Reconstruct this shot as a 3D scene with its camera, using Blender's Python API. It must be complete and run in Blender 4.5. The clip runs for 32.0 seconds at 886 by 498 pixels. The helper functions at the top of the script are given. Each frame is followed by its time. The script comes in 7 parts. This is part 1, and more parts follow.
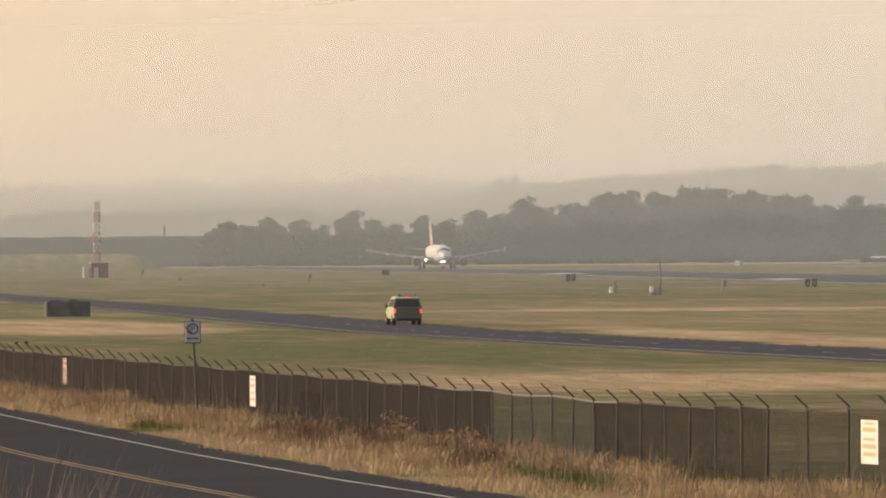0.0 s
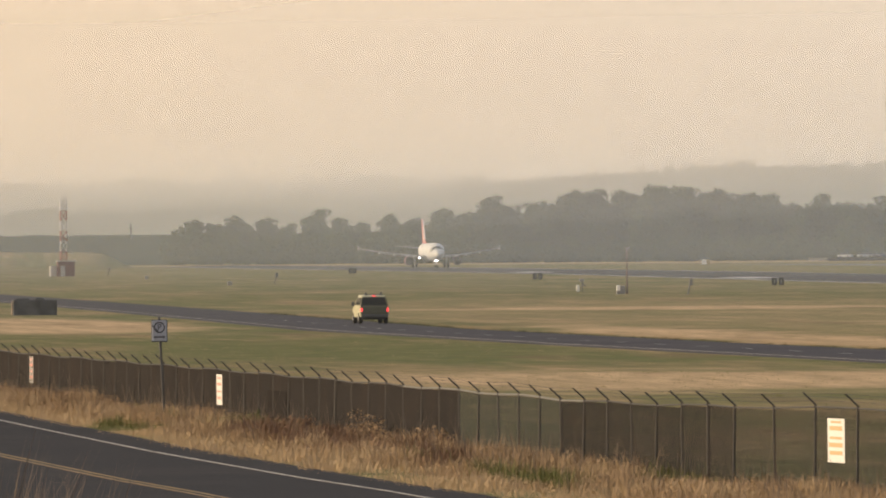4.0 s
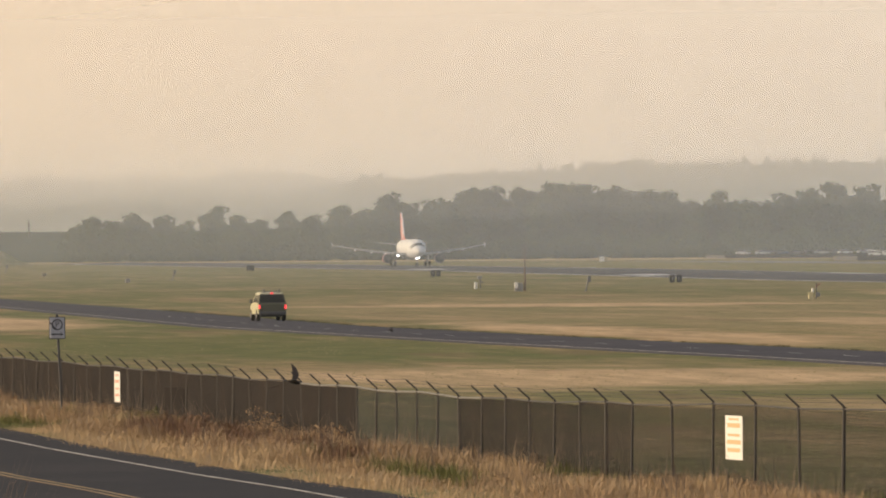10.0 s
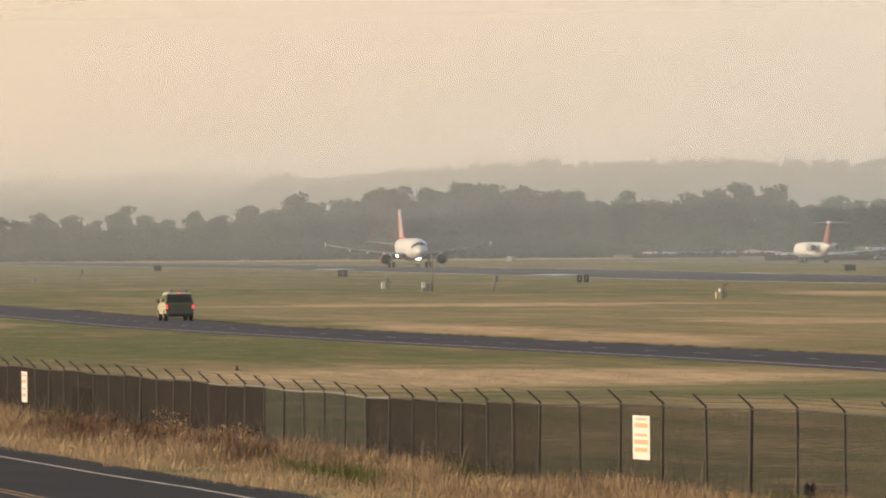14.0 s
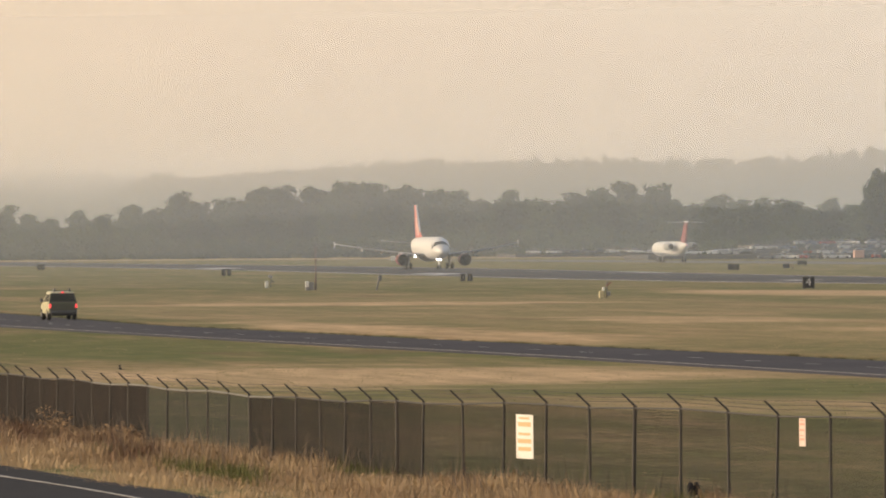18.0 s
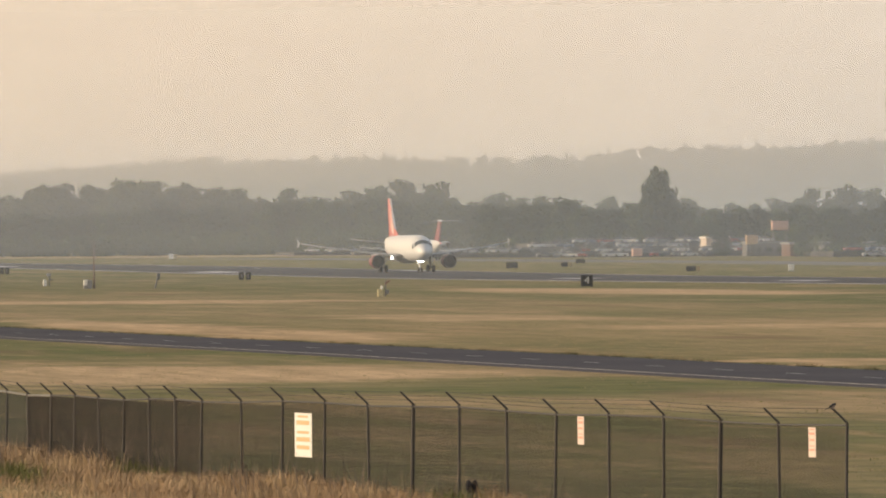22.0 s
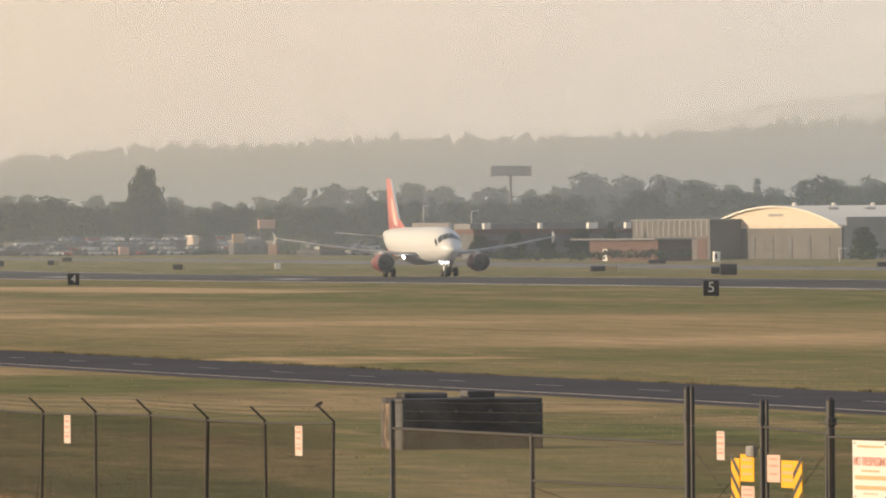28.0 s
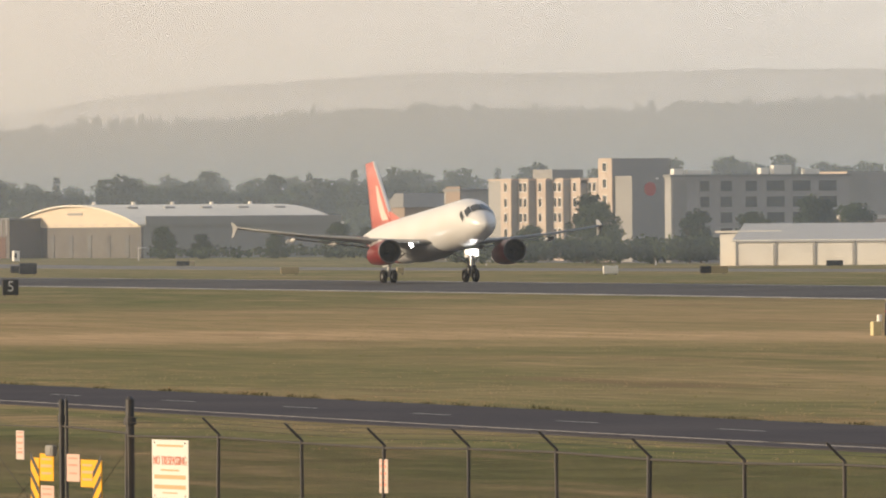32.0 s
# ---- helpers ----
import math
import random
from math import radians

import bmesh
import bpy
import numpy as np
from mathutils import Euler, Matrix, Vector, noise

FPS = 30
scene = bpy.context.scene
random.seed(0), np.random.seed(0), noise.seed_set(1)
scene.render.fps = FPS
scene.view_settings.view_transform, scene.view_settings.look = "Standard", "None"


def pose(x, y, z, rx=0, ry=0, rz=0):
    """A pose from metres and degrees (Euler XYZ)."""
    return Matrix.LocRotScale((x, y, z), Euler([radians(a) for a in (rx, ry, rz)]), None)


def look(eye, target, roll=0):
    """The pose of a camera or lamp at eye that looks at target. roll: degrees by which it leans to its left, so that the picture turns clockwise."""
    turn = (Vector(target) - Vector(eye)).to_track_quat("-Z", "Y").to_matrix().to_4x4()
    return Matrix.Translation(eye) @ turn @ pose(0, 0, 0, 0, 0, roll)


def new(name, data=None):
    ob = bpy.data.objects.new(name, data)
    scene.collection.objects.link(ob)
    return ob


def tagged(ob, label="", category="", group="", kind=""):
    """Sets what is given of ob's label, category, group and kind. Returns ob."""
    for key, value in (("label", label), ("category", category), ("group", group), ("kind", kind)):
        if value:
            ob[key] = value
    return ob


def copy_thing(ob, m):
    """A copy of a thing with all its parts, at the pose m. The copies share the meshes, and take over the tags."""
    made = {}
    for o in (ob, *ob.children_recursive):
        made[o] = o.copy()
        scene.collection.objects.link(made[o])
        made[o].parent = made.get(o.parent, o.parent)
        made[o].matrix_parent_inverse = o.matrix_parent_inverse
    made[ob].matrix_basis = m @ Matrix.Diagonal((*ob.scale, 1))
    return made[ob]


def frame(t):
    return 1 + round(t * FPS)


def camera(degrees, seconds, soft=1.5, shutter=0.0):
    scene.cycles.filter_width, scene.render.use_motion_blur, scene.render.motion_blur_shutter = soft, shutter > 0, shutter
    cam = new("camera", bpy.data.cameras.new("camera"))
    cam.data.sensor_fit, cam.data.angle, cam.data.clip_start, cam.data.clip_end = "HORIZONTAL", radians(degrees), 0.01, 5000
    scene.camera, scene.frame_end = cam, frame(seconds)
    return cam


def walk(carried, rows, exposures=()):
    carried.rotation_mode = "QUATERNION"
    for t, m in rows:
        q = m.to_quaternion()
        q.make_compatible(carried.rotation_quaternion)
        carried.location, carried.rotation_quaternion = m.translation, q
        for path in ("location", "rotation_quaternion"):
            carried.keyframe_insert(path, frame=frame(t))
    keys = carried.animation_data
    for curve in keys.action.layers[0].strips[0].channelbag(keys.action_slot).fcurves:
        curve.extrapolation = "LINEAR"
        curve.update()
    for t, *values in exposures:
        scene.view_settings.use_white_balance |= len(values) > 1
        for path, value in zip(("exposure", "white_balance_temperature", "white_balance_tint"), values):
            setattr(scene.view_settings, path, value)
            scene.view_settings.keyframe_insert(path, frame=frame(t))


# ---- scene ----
# The camera stands on a knoll beside the road and turns on a tripod that is not quite level.
cam = camera(5.409, 32.0, soft=2.0)
EYE, LEAN = 5.3, 0.43
PAN = [
    (0.0, 6.092, -0.0030), (0.5, 6.117, -0.0027), (1.0, 6.126, -0.0017), (1.5, 6.133, -0.0033), (2.0, 6.168, -0.0060),
    (2.5, 6.235, -0.0089), (4.5, 6.301, -0.0153), (5.0, 6.318, -0.0201), (5.5, 6.370, -0.0258), (6.0, 6.455, -0.0292),
    (6.5, 6.509, -0.0291), (7.0, 6.527, -0.0323), (7.5, 6.555, -0.0354), (8.0, 6.651, -0.0361), (8.5, 6.718, -0.0338),
    (9.0, 6.793, -0.0331), (9.5, 6.840, -0.0340), (10.0, 6.919, -0.0351), (10.5, 7.002, -0.0357), (11.0, 7.066, -0.0362),
    (11.5, 7.101, -0.0354), (12.0, 7.162, -0.0353), (12.5, 7.210, -0.0346), (13.0, 7.279, -0.0362), (13.5, 7.384, -0.0386),
    (14.0, 7.485, -0.0397), (14.5, 7.556, -0.0399), (16.5, 7.954, -0.0472), (17.0, 8.028, -0.0467), (17.5, 8.102, -0.0498),
    (18.0, 8.197, -0.0506), (18.5, 8.302, -0.0561), (19.0, 8.462, -0.0573), (19.5, 8.622, -0.0585), (20.0, 8.780, -0.0602),
    (20.5, 8.947, -0.0615), (21.0, 9.132, -0.0658), (21.5, 9.341, -0.0693), (22.0, 9.550, -0.0709), (22.5, 9.754, -0.0724),
    (23.0, 9.931, -0.0738), (23.5, 10.135, -0.0761), (24.0, 10.358, -0.0778), (24.5, 10.566, -0.0822), (26.5, 11.625, -0.0919),
    (27.0, 11.975, -0.0965), (27.5, 12.326, -0.0999), (28.0, 12.686, -0.1033), (28.5, 13.052, -0.1065), (29.0, 13.439, -0.1091),
    (29.5, 13.922, -0.1140), (30.0, 14.412, -0.1181), (30.5, 14.978, -0.1256), (31.0, 15.558, -0.1305), (31.5, 16.230, -0.1357),
    (32.0, 16.964, -0.1400),
]
walk(cam, [(t, pose(0, 0, EYE, 90 + pitch, LEAN, -turn)) for t, turn, pitch in PAN])

# World: the axis y runs along the runway, away from the eye; x is the distance across it.

# ---- light: low sun from the side, sky full of wildfire smoke ----
SUN_AZ, SUN_EL = -84.0, 11.0          # degrees from +y towards +x, and above the ground
world = bpy.data.worlds.new("smoky_sky")
scene.world = world
world.use_nodes = True
wn = world.node_tree
wn.nodes.clear()


def link(tree, a, b):
    tree.links.new(a, b)


sky = wn.nodes.new("ShaderNodeTexSky")
sky.sky_type, sky.sun_disc = "NISHITA", False
sky.sun_elevation, sky.sun_rotation = radians(SUN_EL), radians(SUN_AZ)
sky.dust_density, sky.air_density = 6.0, 1.5
sky_dim = wn.nodes.new("ShaderNodeMixRGB")
sky_dim.blend_type, sky_dim.inputs[0].default_value = "MULTIPLY", 1.0
sky_dim.inputs[2].default_value = (0.10, 0.10, 0.10, 1)
coord = wn.nodes.new("ShaderNodeTexCoord")
sep = wn.nodes.new("ShaderNodeSeparateXYZ")
ramp = wn.nodes.new("ShaderNodeValToRGB")
ramp.color_ramp.elements[0].position, ramp.color_ramp.elements[0].color = 0.0, (0.96, 0.74, 0.51, 1)
ramp.color_ramp.elements[1].position, ramp.color_ramp.elements[1].color = 0.6, (0.50, 0.49, 0.49, 1)
e = ramp.color_ramp.elements.new(0.03)
e.color = (0.99, 0.775, 0.545, 1)
e = ramp.color_ramp.elements.new(0.2)
e.color = (0.80, 0.70, 0.585, 1)
smoke = wn.nodes.new("ShaderNodeMixRGB")
smoke.inputs[0].default_value = 0.82
bg = wn.nodes.new("ShaderNodeBackground")
bg.inputs[1].default_value = 1.1
wout = wn.nodes.new("ShaderNodeOutputWorld")
link(wn, coord.outputs["Generated"], sep.inputs[0])
link(wn, sep.outputs[2], ramp.inputs[0])
side_ramp = wn.nodes.new("ShaderNodeMapRange")           # cooler away from the sun's side
side_ramp.inputs[1].default_value, side_ramp.inputs[2].default_value = 0.05, 0.40
cooler = wn.nodes.new("ShaderNodeMixRGB")
cooler.inputs[1].default_value, cooler.inputs[2].default_value = (1.03, 1.0, 0.963, 1), (0.835, 1.04, 1.40, 1)
link(wn, sep.outputs[0], side_ramp.inputs[0])
link(wn, side_ramp.outputs[0], cooler.inputs[0])
tinted = wn.nodes.new("ShaderNodeMixRGB")
tinted.blend_type, tinted.inputs[0].default_value = "MULTIPLY", 1.0
link(wn, ramp.outputs[0], tinted.inputs[1])
link(wn, cooler.outputs[0], tinted.inputs[2])
link(wn, sky.outputs[0], sky_dim.inputs[1])
link(wn, sky_dim.outputs[0], smoke.inputs[1])
link(wn, tinted.outputs[0], smoke.inputs[2])
link(wn, smoke.outputs[0], bg.inputs[0])
link(wn, bg.outputs[0], wout.inputs[0])

sun = new("sun", bpy.data.lights.new("sun", "SUN"))
sun.data.energy, sun.data.angle, sun.data.color = 5.0, radians(1.5), (1.0, 0.79, 0.55)
az, el = radians(SUN_AZ), radians(SUN_EL)
sun.matrix_world = look((0, 0, 0), (-math.sin(az) * math.cos(el), -math.cos(az) * math.cos(el), -math.sin(el)))


# ---- materials ----
def material(name, color, rough=0.7, metal=0.0, vary=0.15, scale=3.0, bump=0.0, bump_scale=20.0, spread=0.0, emit=None, power=0.0, dirt=None, dirt_scale=0.5):
    """A surface with two scales of variation, world-sized; dirt is a second colour in patches."""
    m = bpy.data.materials.new(name)
    m.use_nodes = True
    t = m.node_tree
    b = t.nodes["Principled BSDF"]
    b.inputs["Roughness"].default_value, b.inputs["Metallic"].default_value = rough, metal
    b.inputs["Specular IOR Level"].default_value = 0.15 if rough > 0.8 else 0.5
    geo = t.nodes.new("ShaderNodeNewGeometry")
    n1 = t.nodes.new("ShaderNodeTexNoise")
    n1.inputs["Scale"].default_value, n1.inputs["Detail"].default_value = scale, 6
    link(t, geo.outputs["Position"], n1.inputs["Vector"])
    mx = t.nodes.new("ShaderNodeMixRGB")
    mx.inputs[1].default_value = tuple(c * (1 - vary) for c in color) + (1,)
    mx.inputs[2].default_value = tuple(min(1, c * (1 + vary)) for c in color) + (1,)
    link(t, n1.outputs["Fac"], mx.inputs[0])
    out = mx.outputs[0]
    if dirt:
        n2 = t.nodes.new("ShaderNodeTexNoise")
        n2.inputs["Scale"].default_value, n2.inputs["Detail"].default_value = dirt_scale, 8
        link(t, geo.outputs["Position"], n2.inputs["Vector"])
        r = t.nodes.new("ShaderNodeValToRGB")
        r.color_ramp.elements[0].position, r.color_ramp.elements[1].position = 0.45, 0.68
        link(t, n2.outputs["Fac"], r.inputs[0])
        m2 = t.nodes.new("ShaderNodeMixRGB")
        link(t, r.outputs[0], m2.inputs[0])
        link(t, out, m2.inputs[1])
        m2.inputs[2].default_value = dirt + (1,)
        out = m2.outputs[0]
    if spread:
        info = t.nodes.new("ShaderNodeObjectInfo")
        hs = t.nodes.new("ShaderNodeHueSaturation")
        mr = t.nodes.new("ShaderNodeMapRange")
        mr.inputs[3].default_value, mr.inputs[4].default_value = 1 - spread, 1 + spread
        link(t, info.outputs["Random"], mr.inputs[0])
        link(t, mr.outputs[0], hs.inputs["Value"])
        link(t, out, hs.inputs["Color"])
        out = hs.outputs[0]
    link(t, out, b.inputs["Base Color"])
    if bump:
        n3 = t.nodes.new("ShaderNodeTexNoise")
        n3.inputs["Scale"].default_value, n3.inputs["Detail"].default_value = bump_scale, 5
        link(t, geo.outputs["Position"], n3.inputs["Vector"])
        bp = t.nodes.new("ShaderNodeBump")
        bp.inputs["Strength"].default_value, bp.inputs["Distance"].default_value = bump, 1.0 / bump_scale
        link(t, n3.outputs["Fac"], bp.inputs["Height"])
        link(t, bp.outputs[0], b.inputs["Normal"])
    if emit:
        b.inputs["Emission Color"].default_value = emit + (1,)
        b.inputs["Emission Strength"].default_value = power
    return m


def grass_material():
    """Mown airfield grass: green, straw and bare earth in broad patches, with fine tufts."""
    m = bpy.data.materials.new("airfield_grass")
    m.use_nodes = True
    t = m.node_tree
    b = t.nodes["Principled BSDF"]
    b.inputs["Roughness"].default_value = 0.95
    b.inputs["Specular IOR Level"].default_value = 0.1
    geo = t.nodes.new("ShaderNodeNewGeometry")

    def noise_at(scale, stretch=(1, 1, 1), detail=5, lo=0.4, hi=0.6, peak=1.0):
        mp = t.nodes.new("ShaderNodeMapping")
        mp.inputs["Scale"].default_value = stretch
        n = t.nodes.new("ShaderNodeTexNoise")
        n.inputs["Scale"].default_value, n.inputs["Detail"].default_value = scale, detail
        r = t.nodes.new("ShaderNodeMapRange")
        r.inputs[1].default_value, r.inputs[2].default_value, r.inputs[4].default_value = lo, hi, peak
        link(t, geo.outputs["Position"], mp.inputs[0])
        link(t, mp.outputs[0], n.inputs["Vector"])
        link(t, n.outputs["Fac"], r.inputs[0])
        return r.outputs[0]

    def mix(fac, a, c):
        x = t.nodes.new("ShaderNodeMixRGB")
        link(t, fac, x.inputs[0])
        for i, v in ((1, a), (2, c)):
            if isinstance(v, tuple):
                x.inputs[i].default_value = v + (1,)
            else:
                link(t, v, x.inputs[i])
        return x.outputs[0]

    green = mix(noise_at(0.35, detail=6), GREEN_A, GREEN_B)
    straw = mix(noise_at(0.5, detail=6), STRAW_A, STRAW_B)
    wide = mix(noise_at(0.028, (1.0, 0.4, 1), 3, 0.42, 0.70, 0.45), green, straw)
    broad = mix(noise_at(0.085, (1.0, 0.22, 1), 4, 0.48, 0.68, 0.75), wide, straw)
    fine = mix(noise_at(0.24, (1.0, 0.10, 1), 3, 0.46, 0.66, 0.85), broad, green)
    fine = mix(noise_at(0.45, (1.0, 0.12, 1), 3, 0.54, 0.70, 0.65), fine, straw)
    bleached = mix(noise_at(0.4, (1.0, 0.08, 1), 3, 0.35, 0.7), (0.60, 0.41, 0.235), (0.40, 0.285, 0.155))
    # sun-bleached swathes of the field: centre and half-lengths
    warp = t.nodes.new("ShaderNodeTexNoise")
    warp.inputs["Scale"].default_value, warp.inputs["Detail"].default_value = 0.06, 4
    link(t, geo.outputs["Position"], warp.inputs["Vector"])
    push = t.nodes.new("ShaderNodeVectorMath")
    push.operation = "MULTIPLY_ADD"
    push.inputs[1].default_value = (16, 44, 0)
    link(t, warp.outputs["Color"], push.inputs[0])
    link(t, geo.outputs["Position"], push.inputs[2])
    for cx, cy, rx, ry, most, tone in [(*b, bleached) for b in BLEACHED] + [(*b, green) for b in LUSH]:
        mp = t.nodes.new("ShaderNodeVectorMath")
        mp.operation = "MULTIPLY_ADD"
        mp.inputs[1].default_value = (1 / rx, 1 / ry, 0)
        mp.inputs[2].default_value = (-(cx + 8) / rx, -(cy + 22) / ry, 0)
        link(t, push.outputs[0], mp.inputs[0])
        ln = t.nodes.new("ShaderNodeVectorMath")
        ln.operation = "LENGTH"
        link(t, mp.outputs[0], ln.inputs[0])
        near = t.nodes.new("ShaderNodeMapRange")
        near.inputs[1].default_value, near.inputs[2].default_value = 0.70, 1.12
        near.inputs[3].default_value, near.inputs[4].default_value = most, 0.0
        link(t, ln.outputs["Value"], near.inputs[0])
        fine = mix(near.outputs[0], fine, tone)
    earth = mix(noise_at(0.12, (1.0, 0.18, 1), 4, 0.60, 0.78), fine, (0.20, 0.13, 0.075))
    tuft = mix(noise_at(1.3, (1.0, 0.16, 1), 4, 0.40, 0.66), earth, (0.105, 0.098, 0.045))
    half = t.nodes.new("ShaderNodeMixRGB")
    half.inputs[0].default_value = 0.30
    link(t, earth, half.inputs[1])
    link(t, tuft, half.inputs[2])
    link(t, half.outputs[0], b.inputs["Base Color"])
    n3 = t.nodes.new("ShaderNodeTexNoise")
    n3.inputs["Scale"].default_value, n3.inputs["Detail"].default_value = 2.2, 4
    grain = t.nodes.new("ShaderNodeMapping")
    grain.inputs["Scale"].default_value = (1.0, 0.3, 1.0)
    link(t, geo.outputs["Position"], grain.inputs[0])
    link(t, grain.outputs[0], n3.inputs["Vector"])
    bp = t.nodes.new("ShaderNodeBump")
    bp.inputs["Strength"].default_value, bp.inputs["Distance"].default_value = 0.4, 0.15
    link(t, n3.outputs["Fac"], bp.inputs["Height"])
    link(t, bp.outputs[0], b.inputs["Normal"])
    return m


BLEACHED = [(165, 480, 85, 150, 0.4), (95, 310, 26, 60, 0.3), (110, 700, 40, 260, 0.25), (60, 290, 16, 24, 0.3), (50, 366, 15, 34, 1), (43, 660, 12, 75, 1), (77, 545, 6, 85, 1), (106, 785, 25, 24, 1), (128, 425, 30, 40, 0.8), (170, 900, 14, 90, 1), (105, 610, 9, 26, 0.9), (112, 540, 16, 14, 0.9), (83, 384, 6, 12, 1), (420, 2880, 260, 150, 0.8)]
LUSH = [(48, 480, 11, 48, 0.9), (58, 330, 12, 20, 0.7), (90, 330, 14, 40, 0.5), (150, 620, 40, 50, 0.4), (116, 391, 26, 34, 0.5)]
GREEN_A, GREEN_B = (0.104, 0.118, 0.042), (0.176, 0.172, 0.066)
STRAW_A, STRAW_B = (0.46, 0.305, 0.165), (0.29, 0.21, 0.115)
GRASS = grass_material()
ASPHALT = material("service_asphalt", (0.060, 0.057, 0.066), 0.95, vary=0.2, scale=0.6, bump=0.3, bump_scale=30, dirt=(0.078, 0.073, 0.080), dirt_scale=0.08)
ROAD = material("road_asphalt", (0.030, 0.029, 0.032), 0.95, vary=0.2, scale=0.8, bump=0.3, bump_scale=40, dirt=(0.040, 0.037, 0.038), dirt_scale=0.12)
RUNWAY = material("runway_asphalt", (0.085, 0.082, 0.085), 0.85, vary=0.2, scale=0.15, bump=0.2, bump_scale=20, dirt=(0.055, 0.053, 0.055), dirt_scale=0.03)
CONCRETE = material("pale_concrete", (0.19, 0.18, 0.165), 0.85, vary=0.15, scale=0.3, dirt=(0.13, 0.12, 0.11), dirt_scale=0.06)
WHITE_LINE = material("white_road_paint", (0.42, 0.41, 0.40), 0.7, vary=0.2, scale=1.5, dirt=(0.35, 0.34, 0.33), dirt_scale=0.5)
DULL_LINE = material("worn_white_road_paint", (0.30, 0.29, 0.285), 0.7, vary=0.25, scale=1.5, dirt=(0.18, 0.175, 0.17), dirt_scale=0.6)
YELLOW_LINE = material("yellow_road_paint", (0.20, 0.135, 0.055), 0.7, vary=0.2, scale=1.5, dirt=(0.12, 0.09, 0.05), dirt_scale=0.5)
BARK = material("bark", (0.10, 0.075, 0.055), 0.95, vary=0.3, scale=2)
LEAF = material("leaves", (0.042, 0.057, 0.027), 0.85, vary=0.35, scale=0.25, spread=0.25)
LEAF_DARK = material("dark_leaves", (0.030, 0.043, 0.024), 0.85, vary=0.35, scale=0.25, spread=0.2)
FOREST = material("far_forest", (0.036, 0.048, 0.030), 0.95, vary=0.35, scale=0.02)
STRAW = material("dry_tall_grass", (0.31, 0.215, 0.130), 0.9, vary=0.35, scale=0.8, dirt=(0.39, 0.275, 0.17), dirt_scale=0.5)
STRAW_PALE = material("bleached_golden_grass", (0.46, 0.335, 0.205), 0.9, vary=0.25, scale=1.1)
STRAW_RED = material("rusty_dock_weed", (0.17, 0.105, 0.07), 0.9, vary=0.3, scale=0.8)
WEED = material("green_weed", (0.13, 0.13, 0.05), 0.9, vary=0.3, scale=0.8)
GALV = material("weathered_fence_steel", (0.045, 0.040, 0.037), 0.7, 0.15, vary=0.25, scale=2, dirt=(0.035, 0.029, 0.025), dirt_scale=1.2)
GALV_GREY = material("galvanised_post_steel", (0.046, 0.047, 0.052), 0.6, 0.2, vary=0.2, scale=3, dirt=(0.07, 0.062, 0.058), dirt_scale=1.5)
WIRE = material("rusty_fence_wire", (0.021, 0.0145, 0.011), 0.8, 0.0, vary=0.3, scale=0.35, dirt=(0.030, 0.019, 0.013), dirt_scale=0.6)
NEW_WIRE = material("newer_grey_wire", (0.044, 0.042, 0.033), 0.7, 0.1, vary=0.2, scale=1)
BARE_RAIL = material("bare_pale_rail", (0.20, 0.19, 0.175), 0.5, 0.4, vary=0.2, scale=2)
RAIL = material("fence_rail_steel", (0.07, 0.064, 0.062), 0.6, 0.3, vary=0.2, scale=2)


# ---- building blocks ----
def obj(name, bm, mat, parent=None, label="", smooth=False, mats=None):
    me = bpy.data.meshes.new(name)
    bm.to_mesh(me)
    bm.free()
    for m in (mats or [mat]):
        me.materials.append(m)
    if smooth:
        me.polygons.foreach_set("use_smooth", [True] * len(me.polygons))
    ob = new(name, me)
    if parent:
        ob.parent = parent
    if label:
        ob["label"] = label
    return ob


def part(name, bm, mat, parent, label="", smooth=False):
    return obj(name, bm, mat, parent, label, smooth)


def empty(name, m=None):
    ob = new(name)
    ob.empty_display_size = 0.2
    if m is not None:
        ob.matrix_basis = m
    return ob


def box(sx, sy, sz, at=(0, 0, 0), bevel=0.0, bm=None, turn=None):
    """A box of that size whose base centre is at the place given."""
    own = bmesh.new()
    bmesh.ops.create_cube(own, size=1)
    bmesh.ops.scale(own, vec=(sx, sy, sz), verts=own.verts)
    if bevel:
        bmesh.ops.bevel(own, geom=own.edges[:], offset=bevel, segments=1, affect="EDGES")
    bmesh.ops.translate(own, vec=(0, 0, sz / 2), verts=own.verts)
    if turn is not None:
        bmesh.ops.transform(own, matrix=turn, verts=own.verts)
    bmesh.ops.translate(own, vec=at, verts=own.verts)
    return join(own, bm)


def join(own, bm):
    if bm is None:
        return own
    me = bpy.data.meshes.new("tmp")
    own.to_mesh(me)
    own.free()
    bm.from_mesh(me)
    bpy.data.meshes.remove(me)
    return bm


def tube(a, b, r, r2=None, sides=8, bm=None, caps=True):
    """A round bar from a to b."""
    a, b = Vector(a), Vector(b)
    d = b - a
    own = bmesh.new()
    bmesh.ops.create_cone(own, cap_ends=caps, segments=sides, radius1=r, radius2=r if r2 is None else r2, depth=d.length)
    bmesh.ops.transform(own, matrix=Matrix.Translation((a + b) / 2) @ d.to_track_quat("Z", "Y").to_matrix().to_4x4(), verts=own.verts)
    return join(own, bm)


